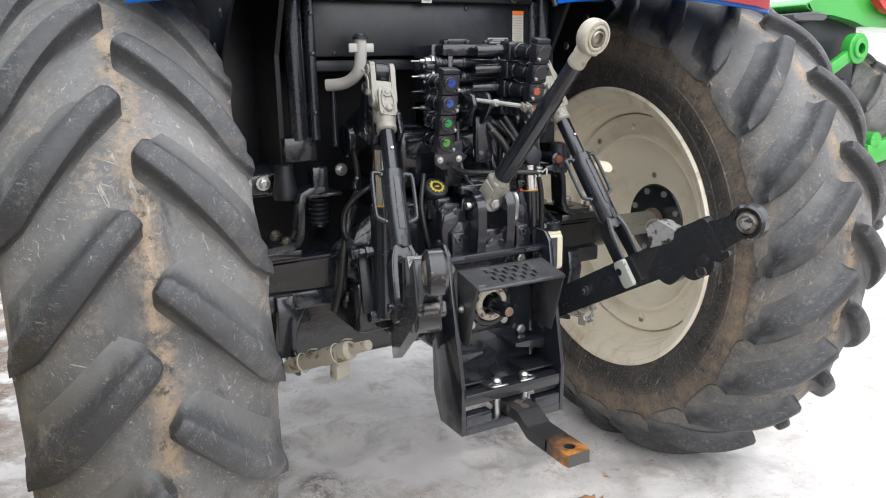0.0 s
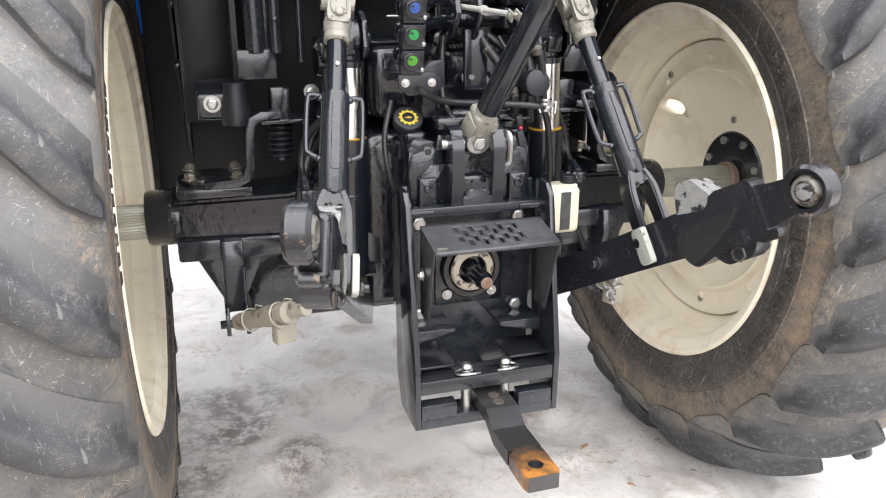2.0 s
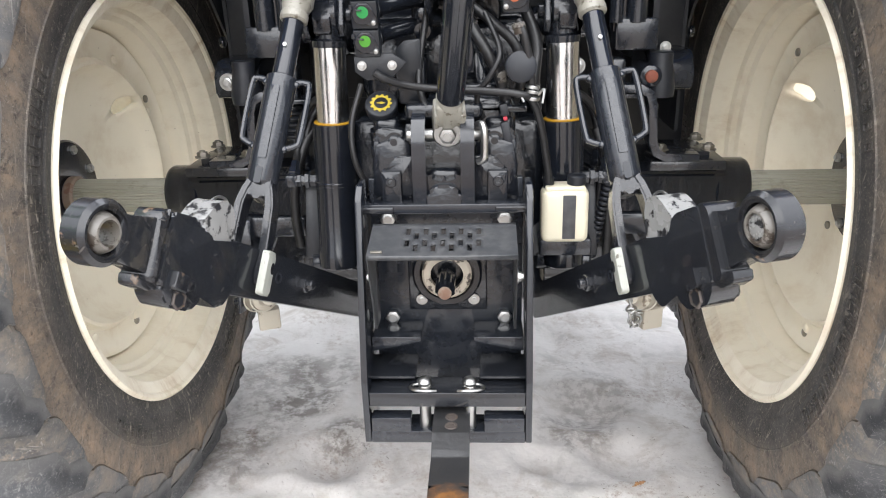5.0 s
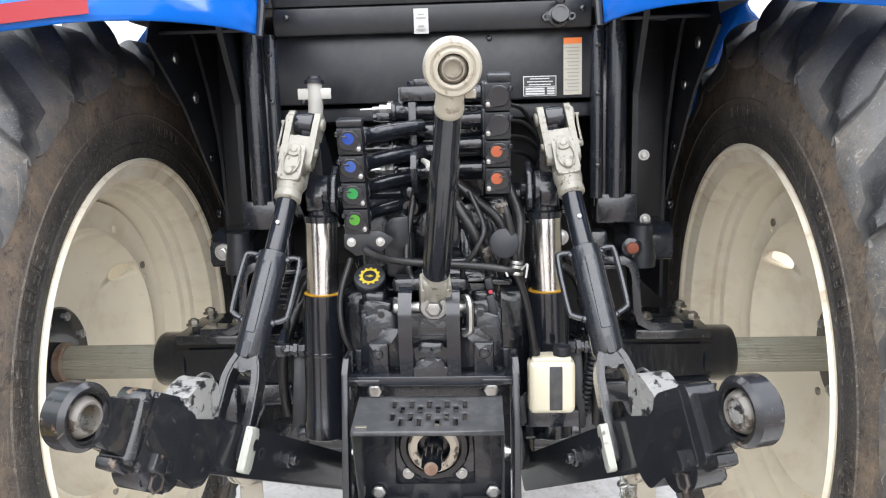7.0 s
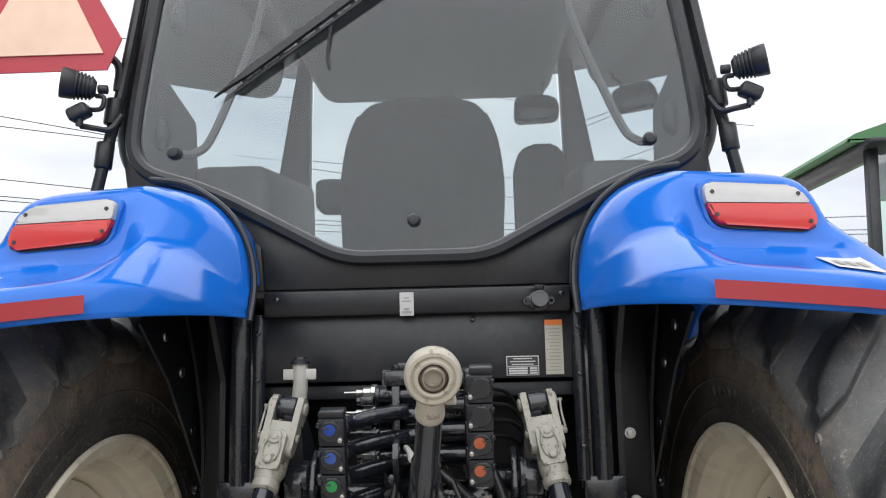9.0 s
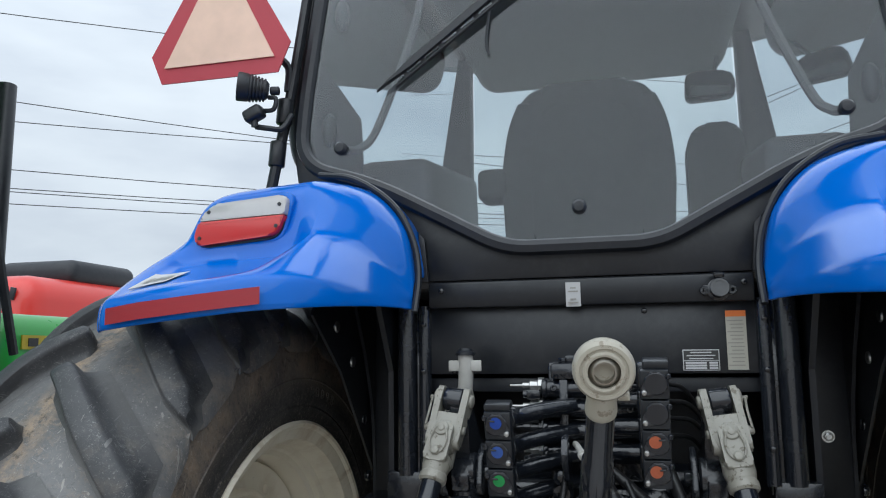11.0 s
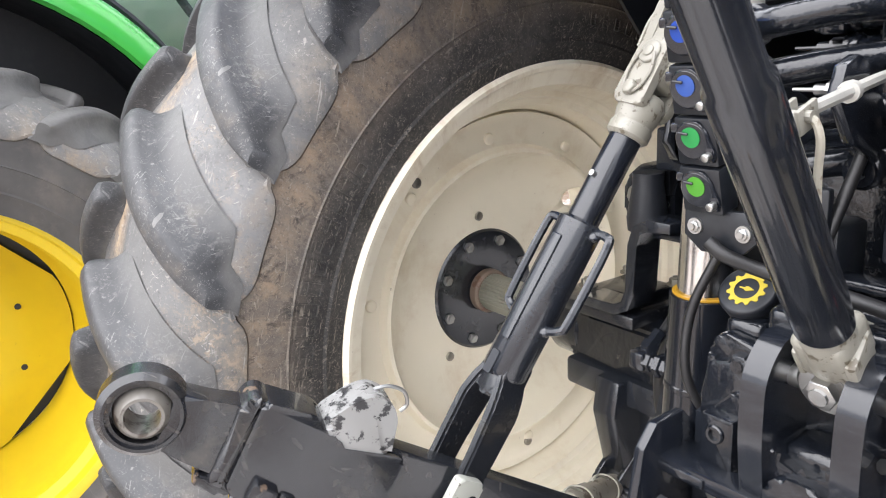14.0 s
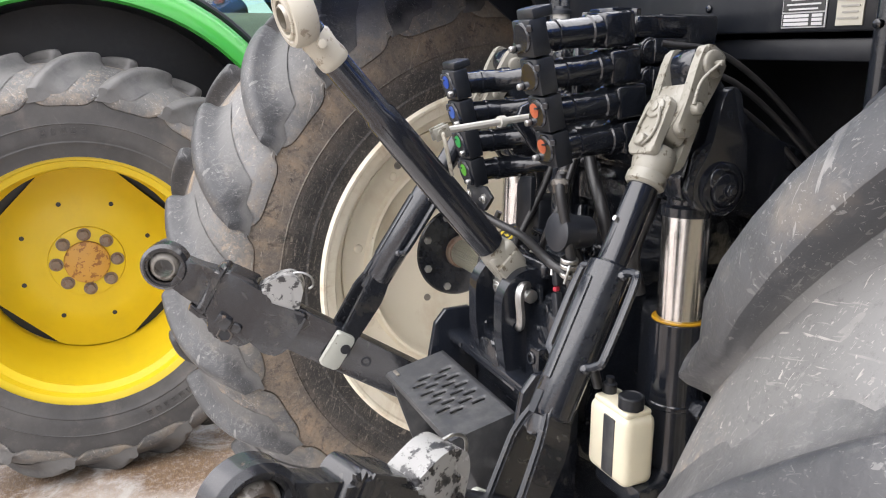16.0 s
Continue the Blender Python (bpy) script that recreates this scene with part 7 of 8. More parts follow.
# rear window, posts, roof and what shows of the interior
WIN = fillet([(0.152, 1.566), (0.44, 1.722), (0.615, 1.775), (0.606, 1.93), (0.53, 2.56), (-0.53, 2.56), (-0.606, 1.93), (-0.615, 1.775), (-0.44, 1.722), (-0.152, 1.566)], [0.05, 0.10, 0.085, 0.08, 0.05, 0.05, 0.08, 0.085, 0.10, 0.05], 8)


def cab_y(z):
    return -0.045 + 0.05 * (z - 1.56)


bm = B()
bm.faces.new([bm.verts.new((x, cab_y(z), z)) for x, z in WIN])
glass = part("rear_window", bm, GLASS, cab, "grey tinted rear window")
glass.visible_shadow = False
bm = B()
mid = Vector((0, 2.0))
rows_ = []
for off, dy in ((0.004, -0.003), (0.000, -0.012), (-0.010, -0.016), (-0.024, -0.012), (-0.030, 0.0)):
    rows_.append([])
    for k, (x, z) in enumerate(WIN):
        a, b = Vector(WIN[k - 1]), Vector(WIN[(k + 1) % len(WIN)])
        t = (b - a).normalized()
        nrm_ = Vector((t.y, -t.x))
        q = Vector((x, z)) - nrm_ * off
        rows_[-1].append(bm.verts.new((q.x, cab_y(q.y) + dy, q.y)))
for p, q in zip(rows_, rows_[1:]):
    for k in range(len(WIN)):
        j = (k + 1) % len(WIN)
        bm.faces.new((p[k], p[j], q[j], q[k]))
part("window_seal", bm, LINER, cab, "black rubber window seal")
for x, z in ((0.0, 1.633), (-0.528, 1.80), (0.515, 1.80)):
    bm = B()
    turned(bm, (x, cab_y(z), z), (0, -1, 0), [(0, 0.015), (0.008, 0.015), (0.014, 0.010), (0.015, 0.0)], 20)
    part("window_knob", bm, LINER, cab, "black window knob")
for sx in (-1, 1):
    bm = B()
    hose(bm, [(sx * 0.50, 0.02, 1.60), (sx * 0.62, 0.03, 1.76), (sx * 0.655, 0.03, 1.84), (sx * 0.65, 0.03, 1.95), (sx * 0.60, 0.05, 2.35), (sx * 0.57, 0.07, 2.60)], 0.028, seg=12)
    part("rear_pillar", bm, SATIN, cab, "black rear cab pillar")
    bm = B()
    hose(bm, [(sx * 0.705, -0.03, 1.70), (sx * 0.685, -0.03, 1.80), (sx * 0.655, -0.02, 1.98), (sx * 0.60, 0.0, 2.40)], 0.013, seg=10)
    for z in (1.80, 1.90):
        cyl(bm, (sx * (0.69 - (z - 1.8) * 0.17), -0.03, z - 0.03), (sx * (0.685 - (z - 1.8) * 0.17), -0.03, z + 0.03), 0.019, seg=12, bev=0.003)
    part("lamp_post", bm, SATIN, cab)
    bm = B()
    bar(bm, (sx * 0.585, 1.52, 1.55), (sx * 0.565, 1.45, 2.60), 0.07, 0.07, 0.01)
    part("front_pillar", bm, TRIM_G, cab, "grey front pillar trim")
    bm = B()
    slab(bm, fillet([(0.06, 1.60), (0.46, 1.60), (0.40, 2.0), (0.30, 2.20), (0.26, 2.56), (0.06, 2.56)], 0.03, 4), Vector((sx * 0.655, 0, 0)), Vector((0, 1, 0)), Vector((0, 0, 1)), Vector((1, 0, 0)), -0.015, 0.015, 0.004)
    part("quarter_trim", bm, TRIM_G, cab, "dark rear quarter trim")
    bm = B()
    f = [bm.verts.new(p) for p in ((sx * 0.69, 0.06, 1.60), (sx * 0.66, 1.5, 1.55), (sx * 0.56, 1.45, 2.56), (sx * 0.59, 0.08, 2.56))]
    bm.faces.new(f)
    g = part("side_window", bm, GLASS, cab, "tinted side window")
    g.visible_shadow = False
bm = B()
f = [bm.verts.new(p) for p in ((-0.55, 1.54, 1.62), (0.55, 1.54, 1.62), (0.52, 1.45, 2.56), (-0.52, 1.45, 2.56))]
bm.faces.new(f)
g = part("windscreen", bm, GLASS, cab, "tinted windscreen")
g.visible_shadow = False
bm = B()
box(bm, (0, 0.75, 2.66), (1.36, 1.75, 0.16), bev=0.06, seg=4)
part("cab_roof", bm, SATIN, cab, "dark cab roof")
bm = B()
box(bm, (0, 0.78, 2.52), (0.98, 1.36, 0.22), bev=0.09, seg=6)
part("headlining", bm, DARKTRIM, cab, "grey cab headlining")
bm = B()
box(bm, (0, 0.75, 1.50), (1.3, 1.5, 0.05), bev=0.01)
box(bm, (-0.55, 0.78, 1.73), (0.22, 0.70, 0.42), (8, 0, 0), 0.035, 4)
box(bm, (0.53, 0.72, 1.72), (0.20, 0.7, 0.38), (8, 0, 0), 0.03, 4)
box(bm, (0, 1.35, 1.66), (0.42, 0.2, 0.30), bev=0.06, seg=3)
part("cab_interior", bm, TRIM_G, cab, "grey cab consoles and floor")
UX, UY, UZ = Vector((1, 0, 0)), Vector((0, 1, 0)), Vector((0, 0, 1))
bm = B()
slab(bm, fillet([(-0.275, 1.58), (0.225, 1.58), (0.245, 1.90), (0.225, 2.06), (0.165, 2.185), (-0.205, 2.185), (-0.265, 2.06), (-0.29, 1.90)], [0.04, 0.04, 0.1, 0.08, 0.09, 0.09, 0.08, 0.1], 6), Vector((0, 0.85, 0)), UX, UZ, -UY, 0.0, 0.12, 0.035, 4)
box(bm, (-0.02, 1.05, 1.66), (0.48, 0.45, 0.14), bev=0.05, seg=4)
seat_ob = part("driver_seat", bm, SEAT, cab, "dark grey cloth driver seat")
bm = B()
slab(bm, fillet([(-0.19, 1.66), (0.14, 1.66), (0.15, 2.0), (0.09, 2.12), (-0.14, 2.12), (-0.20, 2.0)], 0.05, 5), Vector((0, 0.733, 0)), UX, UZ, -UY, 0.0, 0.012, 0.006, 3)
part("seat_shell", bm, SEAT, seat_ob, "black seat back shell")
bm = B()
box(bm, (-0.32, 0.78, 1.872), (0.10, 0.12, 0.105), bev=0.025, seg=4)
box(bm, (-0.26, 0.80, 1.87), (0.06, 0.03, 0.04))
part("armrest", bm, SEAT, seat_ob)
bm = B()
slab(bm, fillet([(0.28, 1.60), (0.45, 1.60), (0.447, 1.97), (0.43, 2.03), (0.31, 2.03), (0.278, 1.97)], 0.04, 5), Vector((0, 0.86, 0)), UX, UZ, -UY, 0.0, 0.09, 0.02, 3)
part("passenger_seat", bm, SEAT, cab, "small grey passenger seat")
bm = B()
slab(bm, fillet([(-0.088, -0.055), (0.088, -0.048), (0.085, 0.050), (-0.082, 0.060)], 0.035, 6), Vector((0.40, 1.20, 2.285)), UX, UZ, -UY, 0.0, 0.035, 0.012, 3)
cyl(bm, (0.42, 1.20, 2.33), (0.45, 1.28, 2.46), 0.008, seg=8)
mir = part("interior_mirror", bm, LINER, cab, "black interior mirror")
bm = B()
slab(bm, fillet([(-0.070, -0.040), (0.070, -0.034), (0.068, -0.004), (-0.066, 0.004)], 0.012, 4), Vector((0.40, 1.163, 2.283)), UX, UZ, -UY, 0.0, 0.002)
part("mirror_glass", bm, MIRROR, mir)
for sx in (-1, 1):
    bm = B()
    hose(bm, [(sx * 0.52, -0.02, 1.80), (sx * 0.500, 0.02, 1.815), (sx * 0.470, 0.05, 1.87), (sx * 0.385, 0.06, 2.10), (sx * 0.355, 0.06, 2.24)], 0.010)
    part("window_handle", bm, TRIM_G, cab, "dark window handle bar")
    bm = B()
    for z_, dx in ((1.86, 0.0), (2.14, 0.03)):
        ball(bm, (sx * (0.575 - dx), 0.01, z_), 0.028, 14, (0.7, 0.6, 1.5))
    part("window_hinge", bm, LINER, cab)
bm = B()
slab(bm, [(0.0, -0.002), (0.10, -0.010), (0.50, -0.016), (0.50, 0.004), (0.10, 0.006)], Vector((-0.44, -0.040, 1.923)), Vector((0.80, 0, 0.60)), Vector((-0.60, 0, 0.80)), -UY, 0.0, 0.012, 0.002)
wiper = part("wiper", bm, LINER, cab, "black rear wiper")
bm = B()
slab(bm, [(0.04, -0.022), (0.50, -0.028), (0.50, -0.022), (0.04, -0.018)], Vector((-0.44, -0.034, 1.923)), Vector((0.80, 0, 0.60)), Vector((-0.60, 0, 0.80)), -UY, 0.0, 0.010, 0.001)
for k in range(9):
    a = 0.07 + k * 0.05
    slab(bm, [(a, -0.022), (a + 0.012, -0.022), (a + 0.012, 0.0), (a, 0.0)], Vector((-0.44, -0.034, 1.923)), Vector((0.80, 0, 0.60)), Vector((-0.60, 0, 0.80)), -UY, 0.0, 0.008)
part("wiper_blade", bm, LINER, wiper)
bm = B()
hose(bm, [(-0.185, -0.03, 1.985), (-0.19, -0.03, 2.02), (-0.18, -0.03, 2.10)], 0.003)
part("washer_hose", bm, LINER, wiper)


def fender(sx):
    xs = [0.334, 0.338, 0.350, 0.375, 0.41, 0.45, 0.49, 0.525, 0.545, 0.60, 0.66, 0.72, 0.765, 0.785, 0.80, 0.815, 0.822]
    bm = B()
    rows_ = []
    ip = lambda x, a, b: float(np.interp(x, a, b))
    for x in xs:
        zl = ip(x, [0.334, 0.36, 0.43, 0.51, 0.822], [1.425, 1.425, 1.412, 1.405, 1.378])
        yl = ip(x, [0.334, 0.36, 0.41, 0.46, 0.51, 0.70, 0.80, 0.822], [-0.12, -0.27, -0.41, -0.475, -0.497, -0.492, -0.462, -0.44])
        zt = ip(x, [0.334, 0.350, 0.40, 0.46, 0.52, 0.76, 0.785, 0.822], [1.50, 1.60, 1.670, 1.698, 1.707, 1.690, 1.626, 1.600])
        yf = ip(x, [0.334, 0.40, 0.49, 0.53, 0.77, 0.79, 0.822], [-0.115, -0.22, -0.29, -0.262, -0.256, -0.29, -0.30])
        zf = ip(x, [0.334, 0.40, 0.49, 0.53, 0.77, 0.79, 0.822], [1.450, 1.545, 1.572, 1.527, 1.518, 1.524, 1.515])
        yu = ip(x, [0.334, 0.40, 0.49, 0.53, 0.77, 0.79, 0.822], [-0.105, -0.155, -0.205, -0.228, -0.224, -0.20, -0.18])
        zu = zt - ip(x, [0.334, 0.40, 0.53, 0.77, 0.80], [0.02, 0.035, 0.035, 0.035, 0.03])
        zm = ip(x, [0.334, 0.40, 0.52, 0.822], [1.435, 1.470, 1.468, 1.436])
        prof = [(yl + 0.010, zl), (yl, zl + 0.003), (yl + 0.003, zm - 0.010), (yl + 0.016, zm), (yl * 0.5 + yf * 0.5, zm * 0.52 + zf * 0.48), (yf, zf), (yf * 0.45 + yu * 0.55, zf * 0.45 + zu * 0.55), (yu, zu), (yu + 0.05, zt - 0.004), (0.05, zt + 0.012), (0.3, zt + 0.025), (0.6, zt + 0.01), (0.85, zt - 0.12), (1.0, zt - 0.30), (1.06, zt - 0.55), (1.06, zt - 0.95)]
        rows_.append([bm.verts.new((sx * x, y, z)) for y, z in prof])
    low = [bm.verts.new((sx * 0.825, v.co.y, v.co.z - (0.05 if k > 3 else 0.0))) for k, v in enumerate(rows_[-1])]
    for a, b in zip(rows_ + [low], rows_[1:] + [low]):
        if a is b:
            continue
        for k in range(len(a) - 1):
            bm.faces.new((a[k], a[k + 1], b[k + 1], b[k]))
    ext_in = [v for k, v in enumerate(low) if k >= 11]
    ext_out = [bm.verts.new((sx * 0.95, v.co.y, v.co.z - 0.05)) for v in ext_in]
    for k in range(len(ext_in) - 1):
        bm.faces.new((ext_in[k], ext_in[k + 1], ext_out[k + 1], ext_out[k]))
    crease = bm.edges.layers.float.new("crease_edge")
    for i, (p, q) in enumerate(zip(rows_, rows_[1:])):
        for k, w in ((3, 0.88), (5, 0.92 if 0.48 < xs[i] < 0.79 else 0.45)):
            e = bm.edges.get((p[k], q[k]))
            if e:
                e[crease] = w
    for x_ in (0.525, 0.785):
        p = rows_[xs.index(x_)]
        for k in range(3, 8):
            e = bm.edges.get((p[k], p[k + 1]))
            if e:
                e[crease] = 0.85
    fen = part("fender", bm, BLUE, tractor, "glossy blue rear fender", angle=60)
    sol_ = fen.modifiers.new("thick", 'SOLIDIFY')
    sol_.thickness = 0.008
    sub = fen.modifiers.new("round", 'SUBSURF')
    sub.levels = sub.render_levels = 2
    # tail lamp, flush in a raised housing
    c = Vector((0, -0.236, 0))
    n = Vector((sx * 0.06, -0.99, 0.12)).normalized()
    u_ = Vector((sx, 0.06, 0)).normalized()
    u_ = (u_ - n * u_.dot(n)).normalized()
    v_ = u_.cross(n)
    if v_.z < 0:
        v_ = -v_
    o = Vector((sx * 0.652, -0.241, 1.599))
    tilt = -0.055
    P4 = lambda g: [(-0.105 - g, 0.052 + g), (0.074 + g, 0.042 + g), (0.104 + g, -0.026), (0.094 + g, -0.048 - g), (-0.088 - g, -0.034 - g)]
    RC = [0.030, 0.030, 0.03, 0.022, 0.028]
    bm = B()
    slab(bm, fillet(P4(0.009), [0.028] * 5, 6), o, u_, v_, n, -0.06, 0.003, 0.006, 4)
    part("lamp_housing", bm, BLUE, fen, "raised blue lamp housing")
    bm = B()
    slab(bm, fillet(P4(0.002), RC, 5), o, u_, v_, n, -0.01, 0.007, 0.002)
    part("lamp_base", bm, LINER, fen)
    low = [(-0.100, 0.008), (0.094, 0.004), (0.102, -0.026), (0.092, -0.046), (-0.086, -0.032)]
    upp = [(-0.104, 0.050), (0.073, 0.040), (0.093, 0.006), (-0.100, 0.010)]
    bm = B()
    slab(bm, fillet(low, [0.002, 0.003, 0.024, 0.021, 0.027], 5), o, u_, v_, n, 0.0, 0.017, 0.006, 3)
    part("red_lens", bm, LENS_RED, fen, "red tail lamp lens")
    bm = B()
    slab(bm, fillet(upp, [0.028, 0.029, 0.003, 0.002], 5), o, u_, v_, n, 0.0, 0.017, 0.006, 3)
    part("clear_lens", bm, LENS_WHITE, fen, "clear grey lamp lens")
    for a, b in ((-0.088, 0.030), (0.072, 0.024), (-0.084, -0.014), (0.088, -0.030)):
        b2 = B()
        p = o + u_ * a + v_ * b + n * 0.0165
        cyl(b2, p, p + n * 0.002, 0.004, seg=10)
        part("lens_screw", b2, LINER, fen)
    # dark liner with bolts, and the blue inner wall over the tyre, its shade put in as black
    bm = B()
    prism(bm, [(-0.11, 1.42), (-0.06, 1.50), (0.5, 1.66), (1.0, 1.40), (1.02, 0.75), (0.62, 0.75), (0.30, 1.02), (0.05, 1.30)], 'x', sx * 0.560, 0.006)
    part("dimmed_inner_wall", bm, LINER, fen, "blue inner fender wall, coloured black for its shade")
    bm = B()
    prism(bm, [(0.0, 1.51), (0.05, 1.55), (0.30, 1.50), (0.38, 1.24), (0.42, 1.02), (0.50, 0.80), (0.26, 0.80), (0.255, 1.05), (0.247, 1.15), (0.228, 1.23), (0.182, 1.337), (0.115, 1.45)], 'x', sx * 0.548, 0.008)
    box(bm, (sx * 0.49, 0.26, 1.20), (0.12, 0.008, 0.60), bev=0.002)
    box(bm, (sx * 0.47, 0.02, 1.46), (0.18, 0.16, 0.008), (12, 0, 0), 0.002)
    part("arch_liner", bm, LINER, fen, "black plastic arch liner")
    for y_, z_ in ((0.12, 1.32), (0.20, 1.18), (0.24, 1.04), (0.02, 1.40)):
        b2 = B()
        cyl(b2, (sx * 0.552, y_, z_), (sx * 0.566, y_, z_), 0.013, seg=14, bev=0.003)
        part("liner_stud", b2, ZINC if z_ > 1.3 else CAST, fen)
    bm = B()
    pts = [(sx * 0.480, -0.488, 1.432), (sx * 0.53, -0.4975, 1.427), (sx * 0.60, -0.498, 1.421), (sx * 0.70, -0.4945, 1.412), (sx * 0.78, -0.470, 1.405)]
    strip = [[bm.verts.new((x, y - 0.002 - o, z + h)) for h, o in ((-0.014, 0.0), (-0.014, 0.002), (0.014, 0.002), (0.014, 0.0))] for x, y, z in pts]
    for p, q in zip(strip, strip[1:]):
        for k in range(3):
            bm.faces.new((p[k], p[k + 1], q[k + 1], q[k]))
    part("reflector_tape", bm, REDTAPE, fen, "red reflective tape strip")
    # sticker laid on the outer slope
    bpy.context.view_layer.update()
    surf = fen.evaluated_get(bpy.context.evaluated_depsgraph_get())

    def laid(x0, x1, y0, y1, lift, nx=7, ny=4):
        bm_ = B()
        g = []
        for j in range(ny):
            row = []
            for i in range(nx):
                x, y = x0 + (x1 - x0) * i / (nx - 1), y0 + (y1 - y0) * j / (ny - 1)
                hit, loc_, nor, _ = surf.ray_cast(Vector((sx * x, y, 2.2)), Vector((0, 0, -1)))
                row.append(bm_.verts.new((sx * x, y, (loc_.z if hit else 1.49) + lift)))
            g.append(row)
        for p, q in zip(g, g[1:]):
            for i in range(nx - 1):
                bm_.faces.new((p[i], p[i + 1], q[i + 1], q[i]))
        return bm_

    part("fender_sticker", laid(0.700, 0.775, -0.425, -0.345, 0.0025), PAPER, fen, "white sticker with grey marks")
    for k in range(3):
        part("sticker_mark", laid(0.712 + 0.019 * k, 0.724 + 0.019 * k, -0.405, -0.375, 0.0040, 3, 3), INK_MID, fen)
    bm = B()
    hose(bm, [(sx * 0.328, -0.13, 1.42), (sx * 0.328, -0.10, 1.50), (sx * 0.345, -0.09, 1.58), (sx * 0.39, -0.09, 1.655), (sx * 0.47, -0.10, 1.71), (sx * 0.56, -0.08, 1.73)], 0.007)
    part("fender_seal", bm, LINER, fen, "black rubber fender edging")
    return fen


for sx in (-1, 1):
    fender(sx)


# work lamps and the slow vehicle emblem
def work_lamp(sx):
    ax = Vector((sx * 0.88, -0.45, 0.10)).normalized()
    c = Vector((sx * 0.690, -0.075, 1.938))
    bm = B()
    turned(bm, c, ax, [(0, 0.016), (0.006, 0.0225), (0.020, 0.0245), (0.040, 0.028), (0.046, 0.032), (0.066, 0.0335), (0.070, 0.0325), (0.070, 0.028), (0.066, 0.028)], 28)
    for k in range(5):
        hollow(bm, c + ax * (0.010 + k * 0.0075), ax, 0.0265 + k * 0.0014, 0.015, 0.0022, 24, 0.0006)
    lamp = part("work_lamp", bm, LINER, cab, "round black work lamp")
    bm = B()
    turned(bm, c + ax * 0.064, ax, [(0, 0.028), (0.003, 0.027), (0.005, 0.0)], 24)
    part("lamp_lens", bm, MIRROR, lamp, "clear lamp lens")
    bm = B()
    hose(bm, [c + Vector((0, 0, -0.015)), c + Vector((-sx * 0.018, 0.0, -0.020)), c + Vector((-sx * 0.012, 0.0, -0.045)), c + Vector((sx * 0.02, 0.0, -0.045))], 0.0055)
    box(bm, c + Vector((sx * 0.030, -0.01, -0.056)), (0.046, 0.035, 0.030), (0, sx * 25, 0), 0.008, 3)
    cyl(bm, c + Vector((sx * 0.028, -0.01, -0.085)), c + Vector((sx * 0.030, -0.01, -0.05)), 0.008, seg=10)
    hose(bm, [c + Vector((sx * 0.030, 0.0, -0.082)), c + Vector((0, 0.0, -0.088)), c + Vector((-sx * 0.025, 0.02, -0.085)), c + Vector((-sx * 0.045, 0.03, -0.05))], 0.0065)
    cyl(bm, c + Vector((-sx * 0.004, 0, 0.0)), c + Vector((-sx * 0.024, 0.005, 0.0)), 0.010, seg=10, bev=0.002)
    part("lamp_bracket", bm, LINER, lamp)


for sx in (-1, 1):
    work_lamp(sx)
sc = Vector((-0.810, -0.09, 2.080))
bm = B()
hexo = [(-0.18, -0.035), (-0.15, -0.105), (0.15, -0.105), (0.18, -0.035), (0.035, 0.215), (-0.035, 0.215)]
prism(bm, [(sc.x + u, sc.z + v) for u, v in hexo], 'y', sc.y, 0.004)
smv = part("emblem_plate", bm, SMVRED, cab, "slow vehicle emblem with faded orange centre")
bm = B()
prism(bm, [(sc.x + u, sc.z + v) for u, v in ((-0.142, -0.068), (0.142, -0.068), (0.022, 0.165), (-0.022, 0.165))], 'y', sc.y - 0.0045, 0.003)
part("emblem_centre", bm, ORANGE_FADED, smv)
bm = B()
hose(bm, [(-0.810, -0.08, 1.99), (-0.75, -0.06, 2.02), (-0.70, -0.05, 2.035), (-0.665, -0.03, 2.01), (-0.665, -0.03, 1.95)], 0.009)
part("emblem_bracket", bm, LINER, smv)


